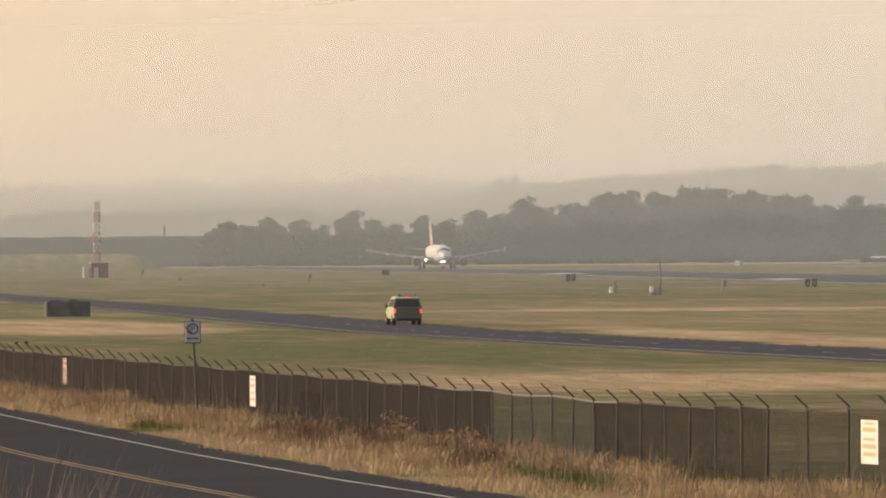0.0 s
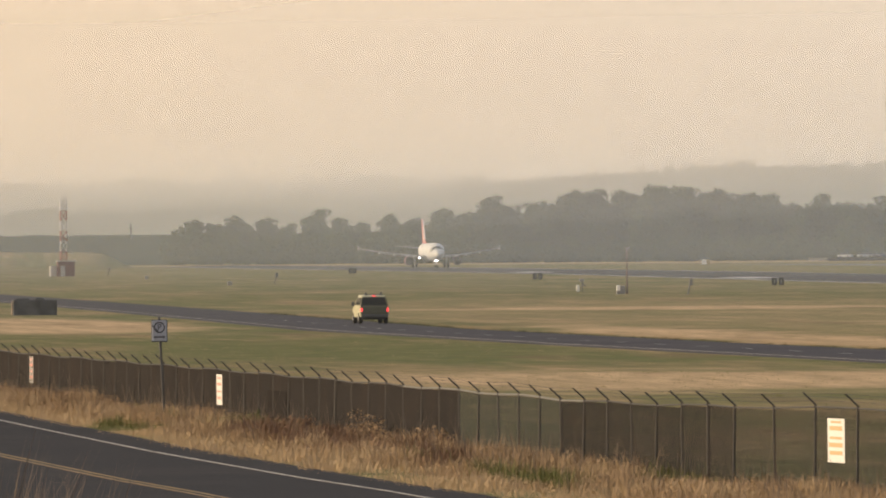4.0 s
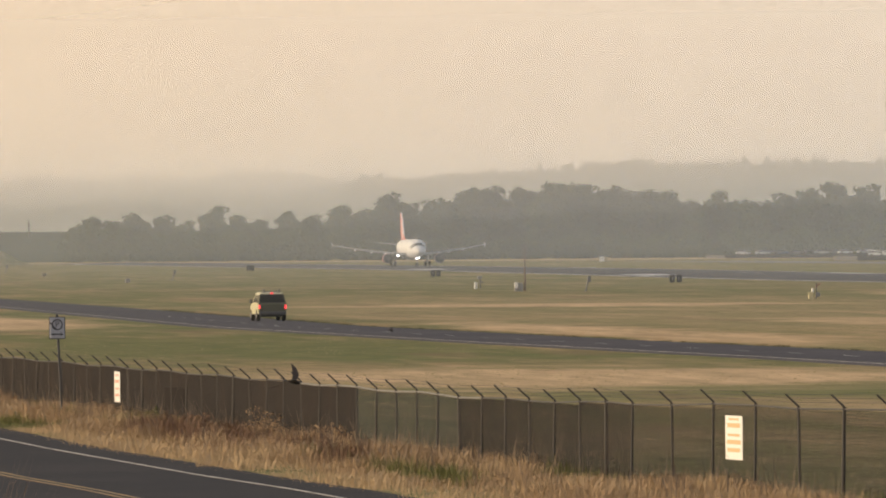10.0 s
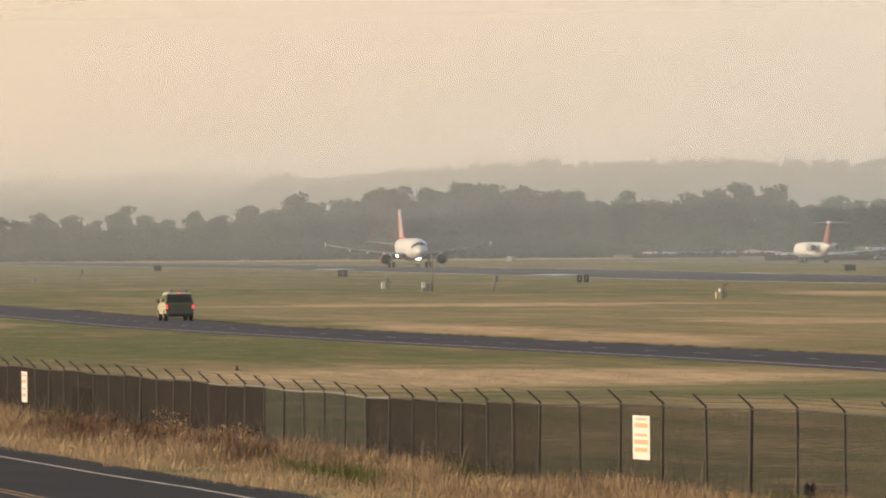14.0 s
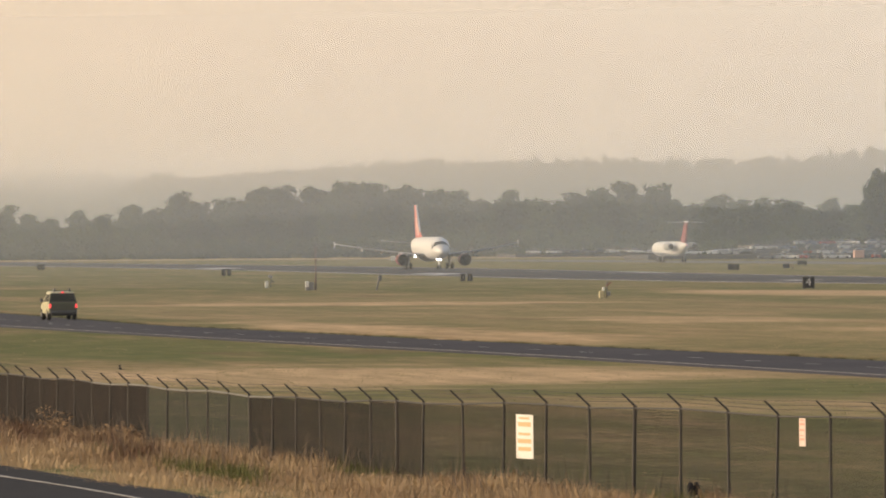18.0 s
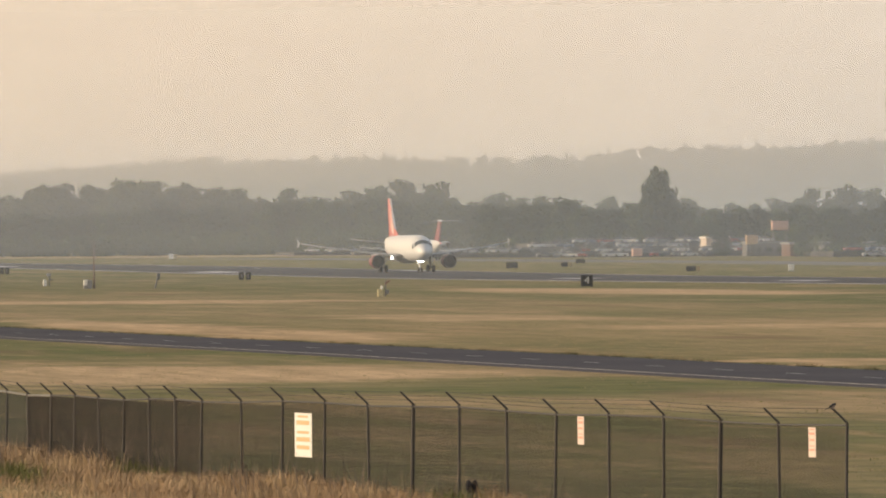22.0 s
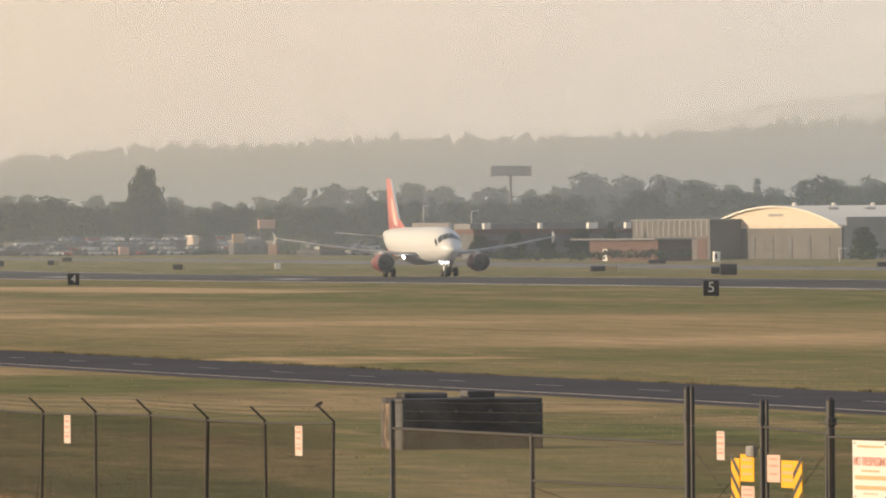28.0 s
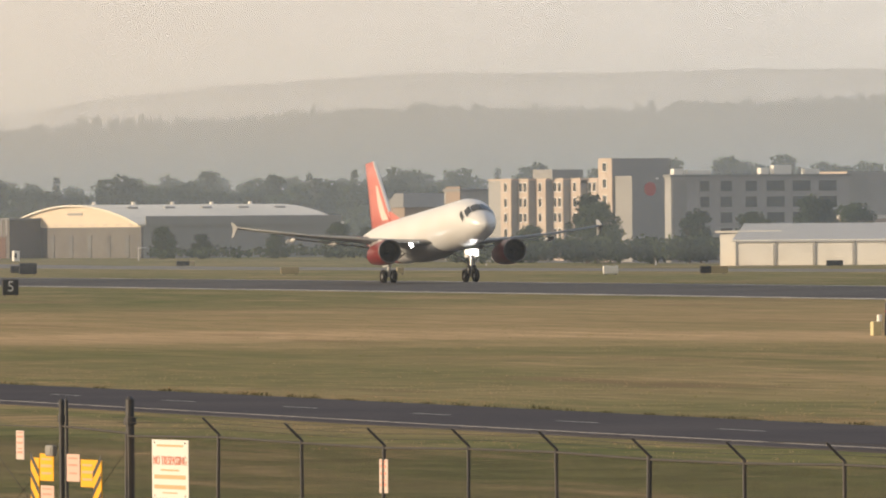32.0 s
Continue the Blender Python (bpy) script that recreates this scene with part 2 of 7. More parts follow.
def rings(sections, caps=True, bm=None, closed=True):
    """A skin over rings of points, each ring a list of places."""
    own = bm or bmesh.new()
    rows = [[own.verts.new(p) for p in s] for s in sections]
    n = len(rows[0])
    for a, b in zip(rows, rows[1:]):
        for i in range(n if closed else n - 1):
            j = (i + 1) % n
            own.faces.new((a[i], a[j], b[j], b[i]))
    if caps:
        own.faces.new(rows[0][::-1])
        own.faces.new(rows[-1])
    bmesh.ops.recalc_face_normals(own, faces=own.faces)
    return own


def slab(outline, z0, z1):
    """A flat plate: an outline in plan, from z0 up to z1."""
    bm = bmesh.new()
    lo = [bm.verts.new((x, y, z0)) for x, y in outline]
    hi = [bm.verts.new((x, y, z1)) for x, y in outline]
    n = len(outline)
    bm.faces.new(lo[::-1])
    bm.faces.new(hi)
    for i in range(n):
        bm.faces.new((lo[i], lo[(i + 1) % n], hi[(i + 1) % n], hi[i]))
    bmesh.ops.recalc_face_normals(bm, faces=bm.faces)
    return bm


def smooth01(a, b, x):
    k = min(1, max(0, (x - a) / (b - a)))
    return k * k * (3 - 2 * k)


def ground_z(x, y):
    """The lie of the land: a knoll under the eye, and a shallow hollow half-way down the runway."""
    z = -0.6 * math.exp(-((y - 1350) / 330) ** 2) * smooth01(105, 185, x)
    r = math.hypot(x + 6, y)
    return z + 3.5 * (1 - smooth01(12, 125, r))


def along(points, y):
    return float(np.interp(y, [p[1] for p in points][::-1] if points[0][1] > points[-1][1] else [p[1] for p in points],
                           [p[0] for p in points][::-1] if points[0][1] > points[-1][1] else [p[0] for p in points]))


def strip(name, centre, width, lift, mat, y0, y1, step=8.0, thick=0.05, crown=0.0):
    """A paved band that follows centre(y), laid on the land, with its edge as a small step."""
    bm = bmesh.new()
    n = max(2, int((y1 - y0) / step))
    secs = []
    cols = [-0.5, -0.25, 0.0, 0.25, 0.5] if crown else [-0.5, 0.5]
    for i in range(n + 1):
        y = y0 + (y1 - y0) * i / n
        c = centre(y)
        row = []
        for k in cols:
            x = c + k * width
            row.append((x, y, ground_z(x, y) + lift + crown * (1 - abs(2 * k))))
        low = [(c + 0.5 * width, y, ground_z(c, y) + lift - thick), (c - 0.5 * width, y, ground_z(c, y) + lift - thick)]
        secs.append(row + low)
    rings(secs, bm=bm)
    return obj(name, bm, mat)


# ---- ground ----
def build_ground():
    xs = [-1500, -900, -500, -300, -200, -140, -100, -70, -50, -35, -25, -15, -8, 0, 8, 16, 24, 34, 46, 60, 76, 92, 108, 124, 140, 156, 172, 188, 205, 225, 260, 300, 380, 480, 620, 800, 1000, 1300, 1700, 2300]
    ys = [-300, -150, -80] + list(range(-50, 160, 12)) + list(range(160, 700, 30)) + list(range(700, 2200, 50)) + list(range(2200, 4950, 150)) + [4980]
    bm = bmesh.new()
    rows = [[bm.verts.new((x, y, ground_z(x, y))) for x in xs] for y in ys]
    for a, b in zip(rows, rows[1:]):
        for i in range(len(xs) - 1):
            bm.faces.new((a[i], a[i + 1], b[i + 1], b[i]))
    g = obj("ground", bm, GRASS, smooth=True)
    tagged(g, "flat airfield grass, mown green with straw-dry bands", "grass", kind="structure")


SERVICE = [(66, 1500), (65.5, 1130), (65.0, 950), (64.5, 800), (62.5, 600), (66.0, 500), (70.0, 420), (72.5, 340), (75.2, 290), (76.6, 240), (78.0, 205), (84, 100), (90, -50)]
ROADLINE = [(10, 520), (13.5, 420), (17.9, 306), (18.5, 274), (19.2, 243), (20.3, 214), (21.1, 200), (21.7, 180), (21.9, 150), (22.0, 60), (22.0, -100)]


def service_x(y):
    return along(SERVICE, y)


def road_x(y):
    return along(ROADLINE, y)


def dashes(name, centre, width, length, gap, lift, mat, y0, y1, parent, label=""):
    y = y0
    while y < y1:
        bm = bmesh.new()
        x0, x1 = centre(y), centre(y + length)
        vs = [bm.verts.new(p) for p in ((x0 - width / 2, y, ground_z(x0, y) + lift), (x0 + width / 2, y, ground_z(x0, y) + lift),
                                        (x1 + width / 2, y + length, ground_z(x1, y + length) + lift), (x1 - width / 2, y + length, ground_z(x1, y + length) + lift))]
        bm.faces.new(vs)
        part(name, bm, mat, parent, label)
        y += length + gap


def build_roads():
    s = strip("service_road", lambda y: service_x(y) - 0.4, 10.4, 0.03, ASPHALT, 100, 1500)
    tagged(s, "dark asphalt airport perimeter road across the grass", "road", kind="structure")
    e = strip("edge_line", lambda y: service_x(y) - 4.3, 0.11, 0.045, DULL_LINE, 100, 1200, 6, 0.01)
    e.parent = s
    dashes("lane_dash", service_x, 0.14, 3.3, 8.9, 0.037, WHITE_LINE, 152, 700, s)
    r = strip("public_road", lambda y: road_x(y) - 4.2, 11.4, 0.03, ROAD, -100, 520)
    tagged(r, "dark two-lane asphalt road curving past the fence", "road", kind="structure")
    for name, dx, w, m in (("edge_line", 0, 0.085, DULL_LINE), ("centre_line", -4.05, 0.075, YELLOW_LINE), ("centre_line", -4.32, 0.075, YELLOW_LINE)):
        e = strip(name, lambda y: road_x(y) + dx, w, 0.042, m, -100, 515, 6, 0.01)
        e.parent = r
    w = strip("runway", lambda y: 241.0, 47.0, 0.02, RUNWAY, 100, 2750, 25, 0.3, crown=0.33)
    tagged(w, "long grey asphalt runway with white edge lines", "runway", kind="structure")
    for x in (218.6, 263.4):
        e = strip("edge_line", lambda y: x, 0.9, 0.045, WHITE_LINE, 100, 2700, 25, 0.02)
        e.parent = w


# ---- fence along the public road ----
FENCE = [(13.0, 480), (21.0, 354), (24.9, 279), (27.7, 224), (28.9, 203), (32.4, 179), (35.3, 161)]
GATE = [(35.3, 161.0), (37.7, 149.3), (38.7, 144.0)]
FENCE_RIGHT = [(38.7, 144.0), (39.6, 140.0), (42.3, 119.7), (46, 95), (50, 70)]


def stations(line, step):
    pts = [Vector((x, y, 0)) for x, y in line]
    out, left = [pts[0]], step
    for a, b in zip(pts, pts[1:]):
        d, pos = (b - a).length, 0.0
        while d - pos >= left:
            pos += left
            out.append(a + (b - a) * pos / d)
            left = step
        left -= d - pos
    return out


def panel_wires(a, b, low, high, pitch=0.065, r=0.0040, mat=None):
    """Chain-link fabric between two posts: two sets of slanting wires."""
    d = b - a
    length = math.hypot(d.x, d.y)
    ux, uy = d.x / length, d.y / length
    h = high - low
    verts, faces = [], []
    k = -int(h / pitch)
    while k * pitch < length:
        for slope in (1, -1):
            s0 = k * pitch if slope == 1 else k * pitch + h
            t0, t1 = 0.0, h
            if slope == 1:
                t0, t1 = max(0, -s0), min(h, length - s0)
            else:
                t0, t1 = max(0, s0 - length), min(h, s0)
            if t1 - t0 > 0.02:
                p, q = s0 + slope * t0, s0 + slope * t1
                i = len(verts)
                for s, z in ((p, t0), (q, t1)):
                    x, y = a.x + ux * s, a.y + uy * s
                    for o, w in ((0.0, r * 1.4), (r, -r * 0.7), (-r, -r * 0.7)):
                        verts.append((x - uy * o, y + ux * o, low + z + w))
                faces += [(i, i + 1, i + 4, i + 3), (i + 1, i + 2, i + 5, i + 4), (i + 2, i, i + 3, i + 5)]
        k += 1
    me = bpy.data.meshes.new("mesh_fabric")
    me.from_pydata(verts, [], faces)
    me.materials.append(mat or WIRE)
    return me


ARM_TIPS = []


def fence_run(name, line, label, steel, tall):
    """Posts three metres apart with slanting barbed-wire arms that lean towards the road, fabric and wires between."""
    fence = empty(name)
    tagged(fence, label, "fence")
    st = stations(line, 3.05)
    if tall < 2:
        st = st[:1] + [p + (q - p) * -0.12 for p, q in zip(st[1:], st[2:] + st[-1:])]
    tops = []
    for i, p in enumerate(st):
        q = st[min(i + 1, len(st) - 1)]
        o = st[max(i - 1, 0)]
        along_ = (q - o).normalized()
        side = Vector((along_.y, -along_.x, 0))
        if side.x > 0:
            side = -side
        lean = 0.045 * math.sin(i * 2.3) + 0.02
        z = ground_z(p.x, p.y)
        top = Vector((p.x + 0.25 * lean - 0.05, p.y, z + tall - 0.27 * smooth01(186, 225, p.y) + 0.03 * math.sin(i * 1.7)))
        bm = tube((p.x - lean * 0.6 - 0.05, p.y, z - 0.3), top, 0.030 if i % 6 else 0.042, sides=8)
        post = part("post", bm, steel, fence)
        tip = top + side * 0.28 + Vector((0, 0, 0.26))
        if i or tall < 2:
            part("barb_arm", tube(top, tip, 0.022, 0.018, 6), steel, post)
        tops.append((top, tip, z))
        ARM_TIPS.append(tip)
    for (a, ta, za), (b, tb, zb) in zip(tops, tops[1:]):
        bare = 221 < b.y < 247 and tall < 2
        part("top_rail", tube(a - Vector((0, 0, 0.05)), b - Vector((0, 0, 0.05)), 0.026 if bare else 0.019, sides=6, caps=False), BARE_RAIL if bare else RAIL, fence, "bare pale steel rail" if bare else "")
    for k in (0.33, 0.66, 0.98):
        for (a, ta, za), (b, tb, zb) in zip(tops, tops[1:]):
            part("barbed_wire", tube(a + (ta - a) * k, b + (tb - b) * k, 0.004, sides=4, caps=False), GALV, fence)
    for (a, ta, za), (b, tb, zb) in zip(tops, tops[1:]):
        newer = 223 < b.y < 237 and tall < 2
        me = panel_wires(a, b, za + 0.04, a.z - 0.06, r=0.0026 if newer else 0.0028 + 0.0022 * smooth01(165, 260, a.y), mat=NEW_WIRE if newer else WIRE)
        ob = new("mesh_fabric", me)
        ob.parent = fence
    return fence


# ---- trees ----
def leaf_cloud(rng, clumps, per, size):
    """Small leaf sprays round clump centres (x, y, z, radius)."""
    verts, faces = [], []
    for cx, cy, cz, r in clumps:
        n = max(26, int(per * r * r))
        p = rng.normal(size=(n, 3))
        p /= np.linalg.norm(p, axis=1)[:, None]
        p *= (r * rng.uniform(0.45, 1.0, n))[:, None]
        p[:, 2] *= 0.8
        u = rng.normal(size=(n, 3))
        w = rng.normal(size=(n, 3))
        u *= (size * rng.uniform(0.6, 1.4, n) / np.linalg.norm(u, axis=1))[:, None]
        w *= (size * rng.uniform(0.5, 1.2, n) / np.linalg.norm(w, axis=1))[:, None]
        c = p + (cx, cy, cz)
        for k in range(n):
            i = len(verts)
            verts += [tuple(c[k] - u[k]), tuple(c[k] + w[k]), tuple(c[k] + u[k] * 0.8), tuple(c[k] - w[k] * 0.9)]
            faces.append((i, i + 1, i + 2, i + 3))
    me = bpy.data.meshes.new("crown")
    me.from_pydata(verts, [], faces)
    return me


def make_tree(seed, kind, height, width, mat):
    """A tree of one unit-true size: tapered trunk with limbs, and a crown of leaf sprays with gaps."""
    rng = np.random.default_rng(seed)
    tree = empty("tree")
    trunk = bmesh.new()
    top = height * (0.92 if kind == "cone" else 0.75)
    tube((0, 0, -0.3), (rng.normal() * 0.2, rng.normal() * 0.2, top), 0.028 * height * (0.7 if kind == "cone" else 0.9), 0.004 * height, 7, trunk)
    clumps = []
    r0 = width / 2
    if kind == "cone":
        levels = 17
        for i in range(levels):
            k = i / (levels - 1)
            z = height * (0.10 + 0.86 * k)
            rad = r0 * (1 - k) ** 0.8 + 0.25
            m = max(1, int(6 * (1 - k)))
            for j in range(m):
                a = j * 6.283 / m + rng.uniform(0, 1.5)
                d = rad * rng.uniform(0.45, 0.75)
                clumps.append((d * math.cos(a), d * math.sin(a), z + rng.normal() * 0.3, rad * rng.uniform(0.45, 0.65) + 0.5))
                tube((0, 0, z + 0.4), (d * math.cos(a), d * math.sin(a), z), 0.05, 0.02, 4, trunk)
    else:
        m = 62
        for j in range(m):
            k = rng.uniform(0, 1)
            if kind == "round":
                z = height * (0.07 + 0.82 * k)
                rad = r0 * math.sqrt(max(0.06, 1 - ((k - 0.34) / 0.70) ** 2))
            else:
                z = height * (0.08 + 0.86 * k)
                rad = r0 * (0.55 + 0.45 * math.sin(math.pi * min(1, 0.2 + k * 0.85)))
            a = rng.uniform(0, 6.283)
            d = rad * math.sqrt(rng.uniform(0, 1)) * 0.8
            clumps.append((d * math.cos(a), d * math.sin(a), z, r0 * rng.uniform(0.24, 0.40)))
            if j % 2 == 0:
                tube((0, 0, z * 0.6), (d * math.cos(a), d * math.sin(a), z), 0.10, 0.03, 4, trunk)
    part("trunk", trunk, BARK, tree)
    size = 0.026 * height
    me = leaf_cloud(rng, clumps, 1100.0 / (height * height) * 5.4, size)
    me.materials.append(mat)
    crown = new("crown", me)
    crown.parent = tree
    return tree


def spot(X, D):
    """The place at that distance from the eye, and that bearing (in 16600ths of a radian from the runway's line)."""
    a = (X + 981) / 16600
    return D * math.sin(a), D * math.cos(a)


# height of the wood edge above the eye, in the same steps as the bearing
FRONT_EDGE = [(345, 8), (362, 36), (375, 46), (399, 54), (412, 47), (433, 49), (446, 44), (460, 36), (490, 33), (560, 32), (640, 35), (719, 37), (784, 44), (815, 36), (860, 40), (920, 46), (980, 40), (1060, 52), (1150, 44), (1210, 60), (1295, 70), (1340, 58), (1400, 66),
              (1450, 54), (1515, 78), (1560, 70), (1605, 72), (1650, 76), (1700, 80), (1740, 70), (1803, 76), (1850, 58), (1930, 60), (2008, 72), (2050, 56), (2100, 60), (2223, 66), (2283, 54), (2350, 52), (2420, 58), (2500, 60), (2560, 56), (2640, 60),
              (2720, 66), (2780, 58), (2850, 66), (2917, 80), (2940, 80), (2990, 66), (3040, 74), (3094, 88), (3141, 90), (3170, 80), (3194, 90), (3260, 78), (3360, 95), (3420, 80), (3495, 90), (3560, 76), (3655, 98), (3700, 84), (3850, 84), (4000, 66), (4200, 60)]
BACK_EDGE = [(440, 40), (476, 58), (500, 44), (529, 54), (570, 46), (621, 73), (666, 56), (700, 44), (749, 62), (790, 52), (844, 68), (880, 62), (926, 92), (965, 76), (1009, 84), (1040, 76), (1075, 98), (1108, 103), (1163, 98), (1223, 107), (1268, 105), (1328, 100), (1380, 97), (1418, 90), (1448, 68), (1468, 74),
             (1515, 95), (1570, 78), (1605, 76), (1633, 86), (1668, 97), (1719, 109), (1745, 84), (1774, 104), (1803, 74), (1882, 80), (1919, 74), (1961, 77), (2010, 66), (2082, 74), (2150, 70), (2223, 70), (2300, 60), (2380, 66), (2436, 87), (2470, 76), (2504, 88), (2544, 86), (2597, 80), (2641, 88), (2704, 86), (2783, 84),
             (2850, 78), (2900, 84), (2954, 107), (2990, 90), (3025, 100), (3088, 101), (3150, 92), (3250, 90), (3400, 94), (3510, 107), (3600, 92), (3700, 96), (3780, 100), (3860, 110), (3960, 108), (4100, 112), (4330, 117), (4440, 120), (4535, 130), (4750, 126)]


def height_on(line, X):
    return float(np.interp(X, [p[0] for p in line], [p[1] for p in line]))


def build_trees():
    kinds = [("round", 20, 12, LEAF), ("round", 20, 13.5, LEAF_DARK), ("round", 20, 10, LEAF), ("tall", 20, 8, LEAF_DARK), ("cone", 20, 8, LEAF_DARK), ("round", 20, 15, LEAF), ("tall", 20, 7, LEAF)]
    protos = [make_tree(11 + i, *k) for i, k in enumerate(kinds)]
    rng = np.random.default_rng(5)
    names = {0: "broad leafy tree, hazy grey-green, beyond the airfield", 1: "dark broad tree in the hazy wood edge", 2: "rounded leafy tree in the hazy wood edge", 3: "tall dark columnar tree in the hazy wood edge",
             4: "dark pointed conifer in the hazy wood edge", 5: "wide-crowned leafy tree in the hazy wood edge", 6: "slender leafy tree in the hazy wood edge"}

    def plant(X, d, h, k, wide):
        x, y = spot(X, d)
        s = h / 20.0
        m = Matrix.Translation((x, y, ground_z(x, y))) @ Matrix.Rotation(rng.uniform(0, 6.28), 4, "Z") @ Matrix.Diagonal((s * wide * rng.uniform(0.9, 1.15), s * wide * rng.uniform(0.9, 1.15), s, 1))
        tagged(copy_scaled(protos[k], m), names[k], "tree", "wood edge")

    # the back of the wood, paler, carries most of its outline: a tree on each crest of the line, others between
    crests = [X for X, e in BACK_EDGE]
    for X in crests:
        e = height_on(BACK_EDGE, X)
        d = 3330 + rng.uniform(-30, 30)
        k = int(rng.choice([0, 1, 2, 5, 4], p=[0.3, 0.28, 0.22, 0.2, 0.0] if X < 1600 else [0.28, 0.26, 0.2, 0.18, 0.08]))
        plant(X, d, 5.3 + (e + 2) / 16600 * d, k, 1.15)
    X = 455.0
    while X < 4700:
        d = 3360 + rng.uniform(-40, 40)
        e = height_on(BACK_EDGE, X)
        k = int(rng.choice([0, 1, 2, 5, 3, 4, 6], p=[0.26, 0.26, 0.26, 0.14, 0.0, 0.08, 0.0]))
        plant(X, d, 5.3 + e * rng.uniform(0.80, 0.97) / 16600 * d, k, 1.1)
        X += rng.uniform(32, 50)
    # the front: darker, lower, closed down to the grass
    X = 372.0
    while X < 4150:
        e = height_on(FRONT_EDGE, X)
        D = 3060 if X < 1850 else 2660 if X < 2420 else 2350 if X < 2750 else 2150
        k = int(rng.choice([0, 1, 2, 5, 3, 4, 6], p=[0.26, 0.28, 0.24, 0.20, 0.0, 0.02, 0.0] if X < 2500 else [0.22, 0.28, 0.20, 0.08, 0.04, 0.18, 0.0]))
        d = D + rng.uniform(0, 90)
        plant(X, d, 5.3 + e * rng.uniform(0.84, 1.06) / 16600 * d, k, 1.3)
        X += rng.uniform(23, 36) * (3060 / D) ** 0.5
    # the tall poplar clump that stands above the car park trees
    for X, D, h, w in ((2168, 2700, 26.6, 0.86), (2176, 2705, 25.0, 0.78), (2186, 2710, 21.0, 0.80), (2157, 2705, 24.0, 0.72), (2148, 2700, 21.5, 0.70), (2140, 2705, 15.0, 0.7), (2170, 2690, 20.0, 1.1)):
        x, y = spot(X, D)
        t = copy_scaled(protos[2], Matrix.Translation((x, y, 0)) @ Matrix.Rotation(X, 4, "Z") @ Matrix.Diagonal((w, w, h / 20, 1)))
        tagged(t, "tall dark poplar rising above the hazy wood edge", "tree")
    for p in protos:
        for o in [*p.children_recursive, p]:
            bpy.data.objects.remove(o)
    # scrub that closes the wood's foot
    clumps, X = [], 356.0
    while X < 4120:
        D = 3010 if X < 1850 else 2610 if X < 2420 else 2270 if X < 2750 else 2080
        top = (5.3 + height_on(FRONT_EDGE, X) / 16600 * D) * ((0.82 if X < 880 else 0.48) + 0.25 * noise.noise((X * 0.021, 3, 0)))
        for k in range(7 if X < 880 else 4 if X < 1850 or X > 2750 else 1):
            x, y = spot(X + rng.uniform(-5, 5), D + rng.uniform(-12, 25))
            r = rng.uniform(1.5, 2.9)
            clumps.append((x, y, max(r * 0.6, rng.uniform(0.1, 1.0) * top - r * 0.5), r))
        X += rng.uniform(8, 13)
    me = leaf_cloud(rng, clumps, 12.0, 0.5)
    me.materials.append(LEAF)
    tagged(new("undergrowth", me), "dense low thicket along the foot of the wood", "bushes", kind="stuff")


def copy_scaled(proto, m):
    t = copy_thing(proto, Matrix.Identity(4))
    t.matrix_basis = m
    return t


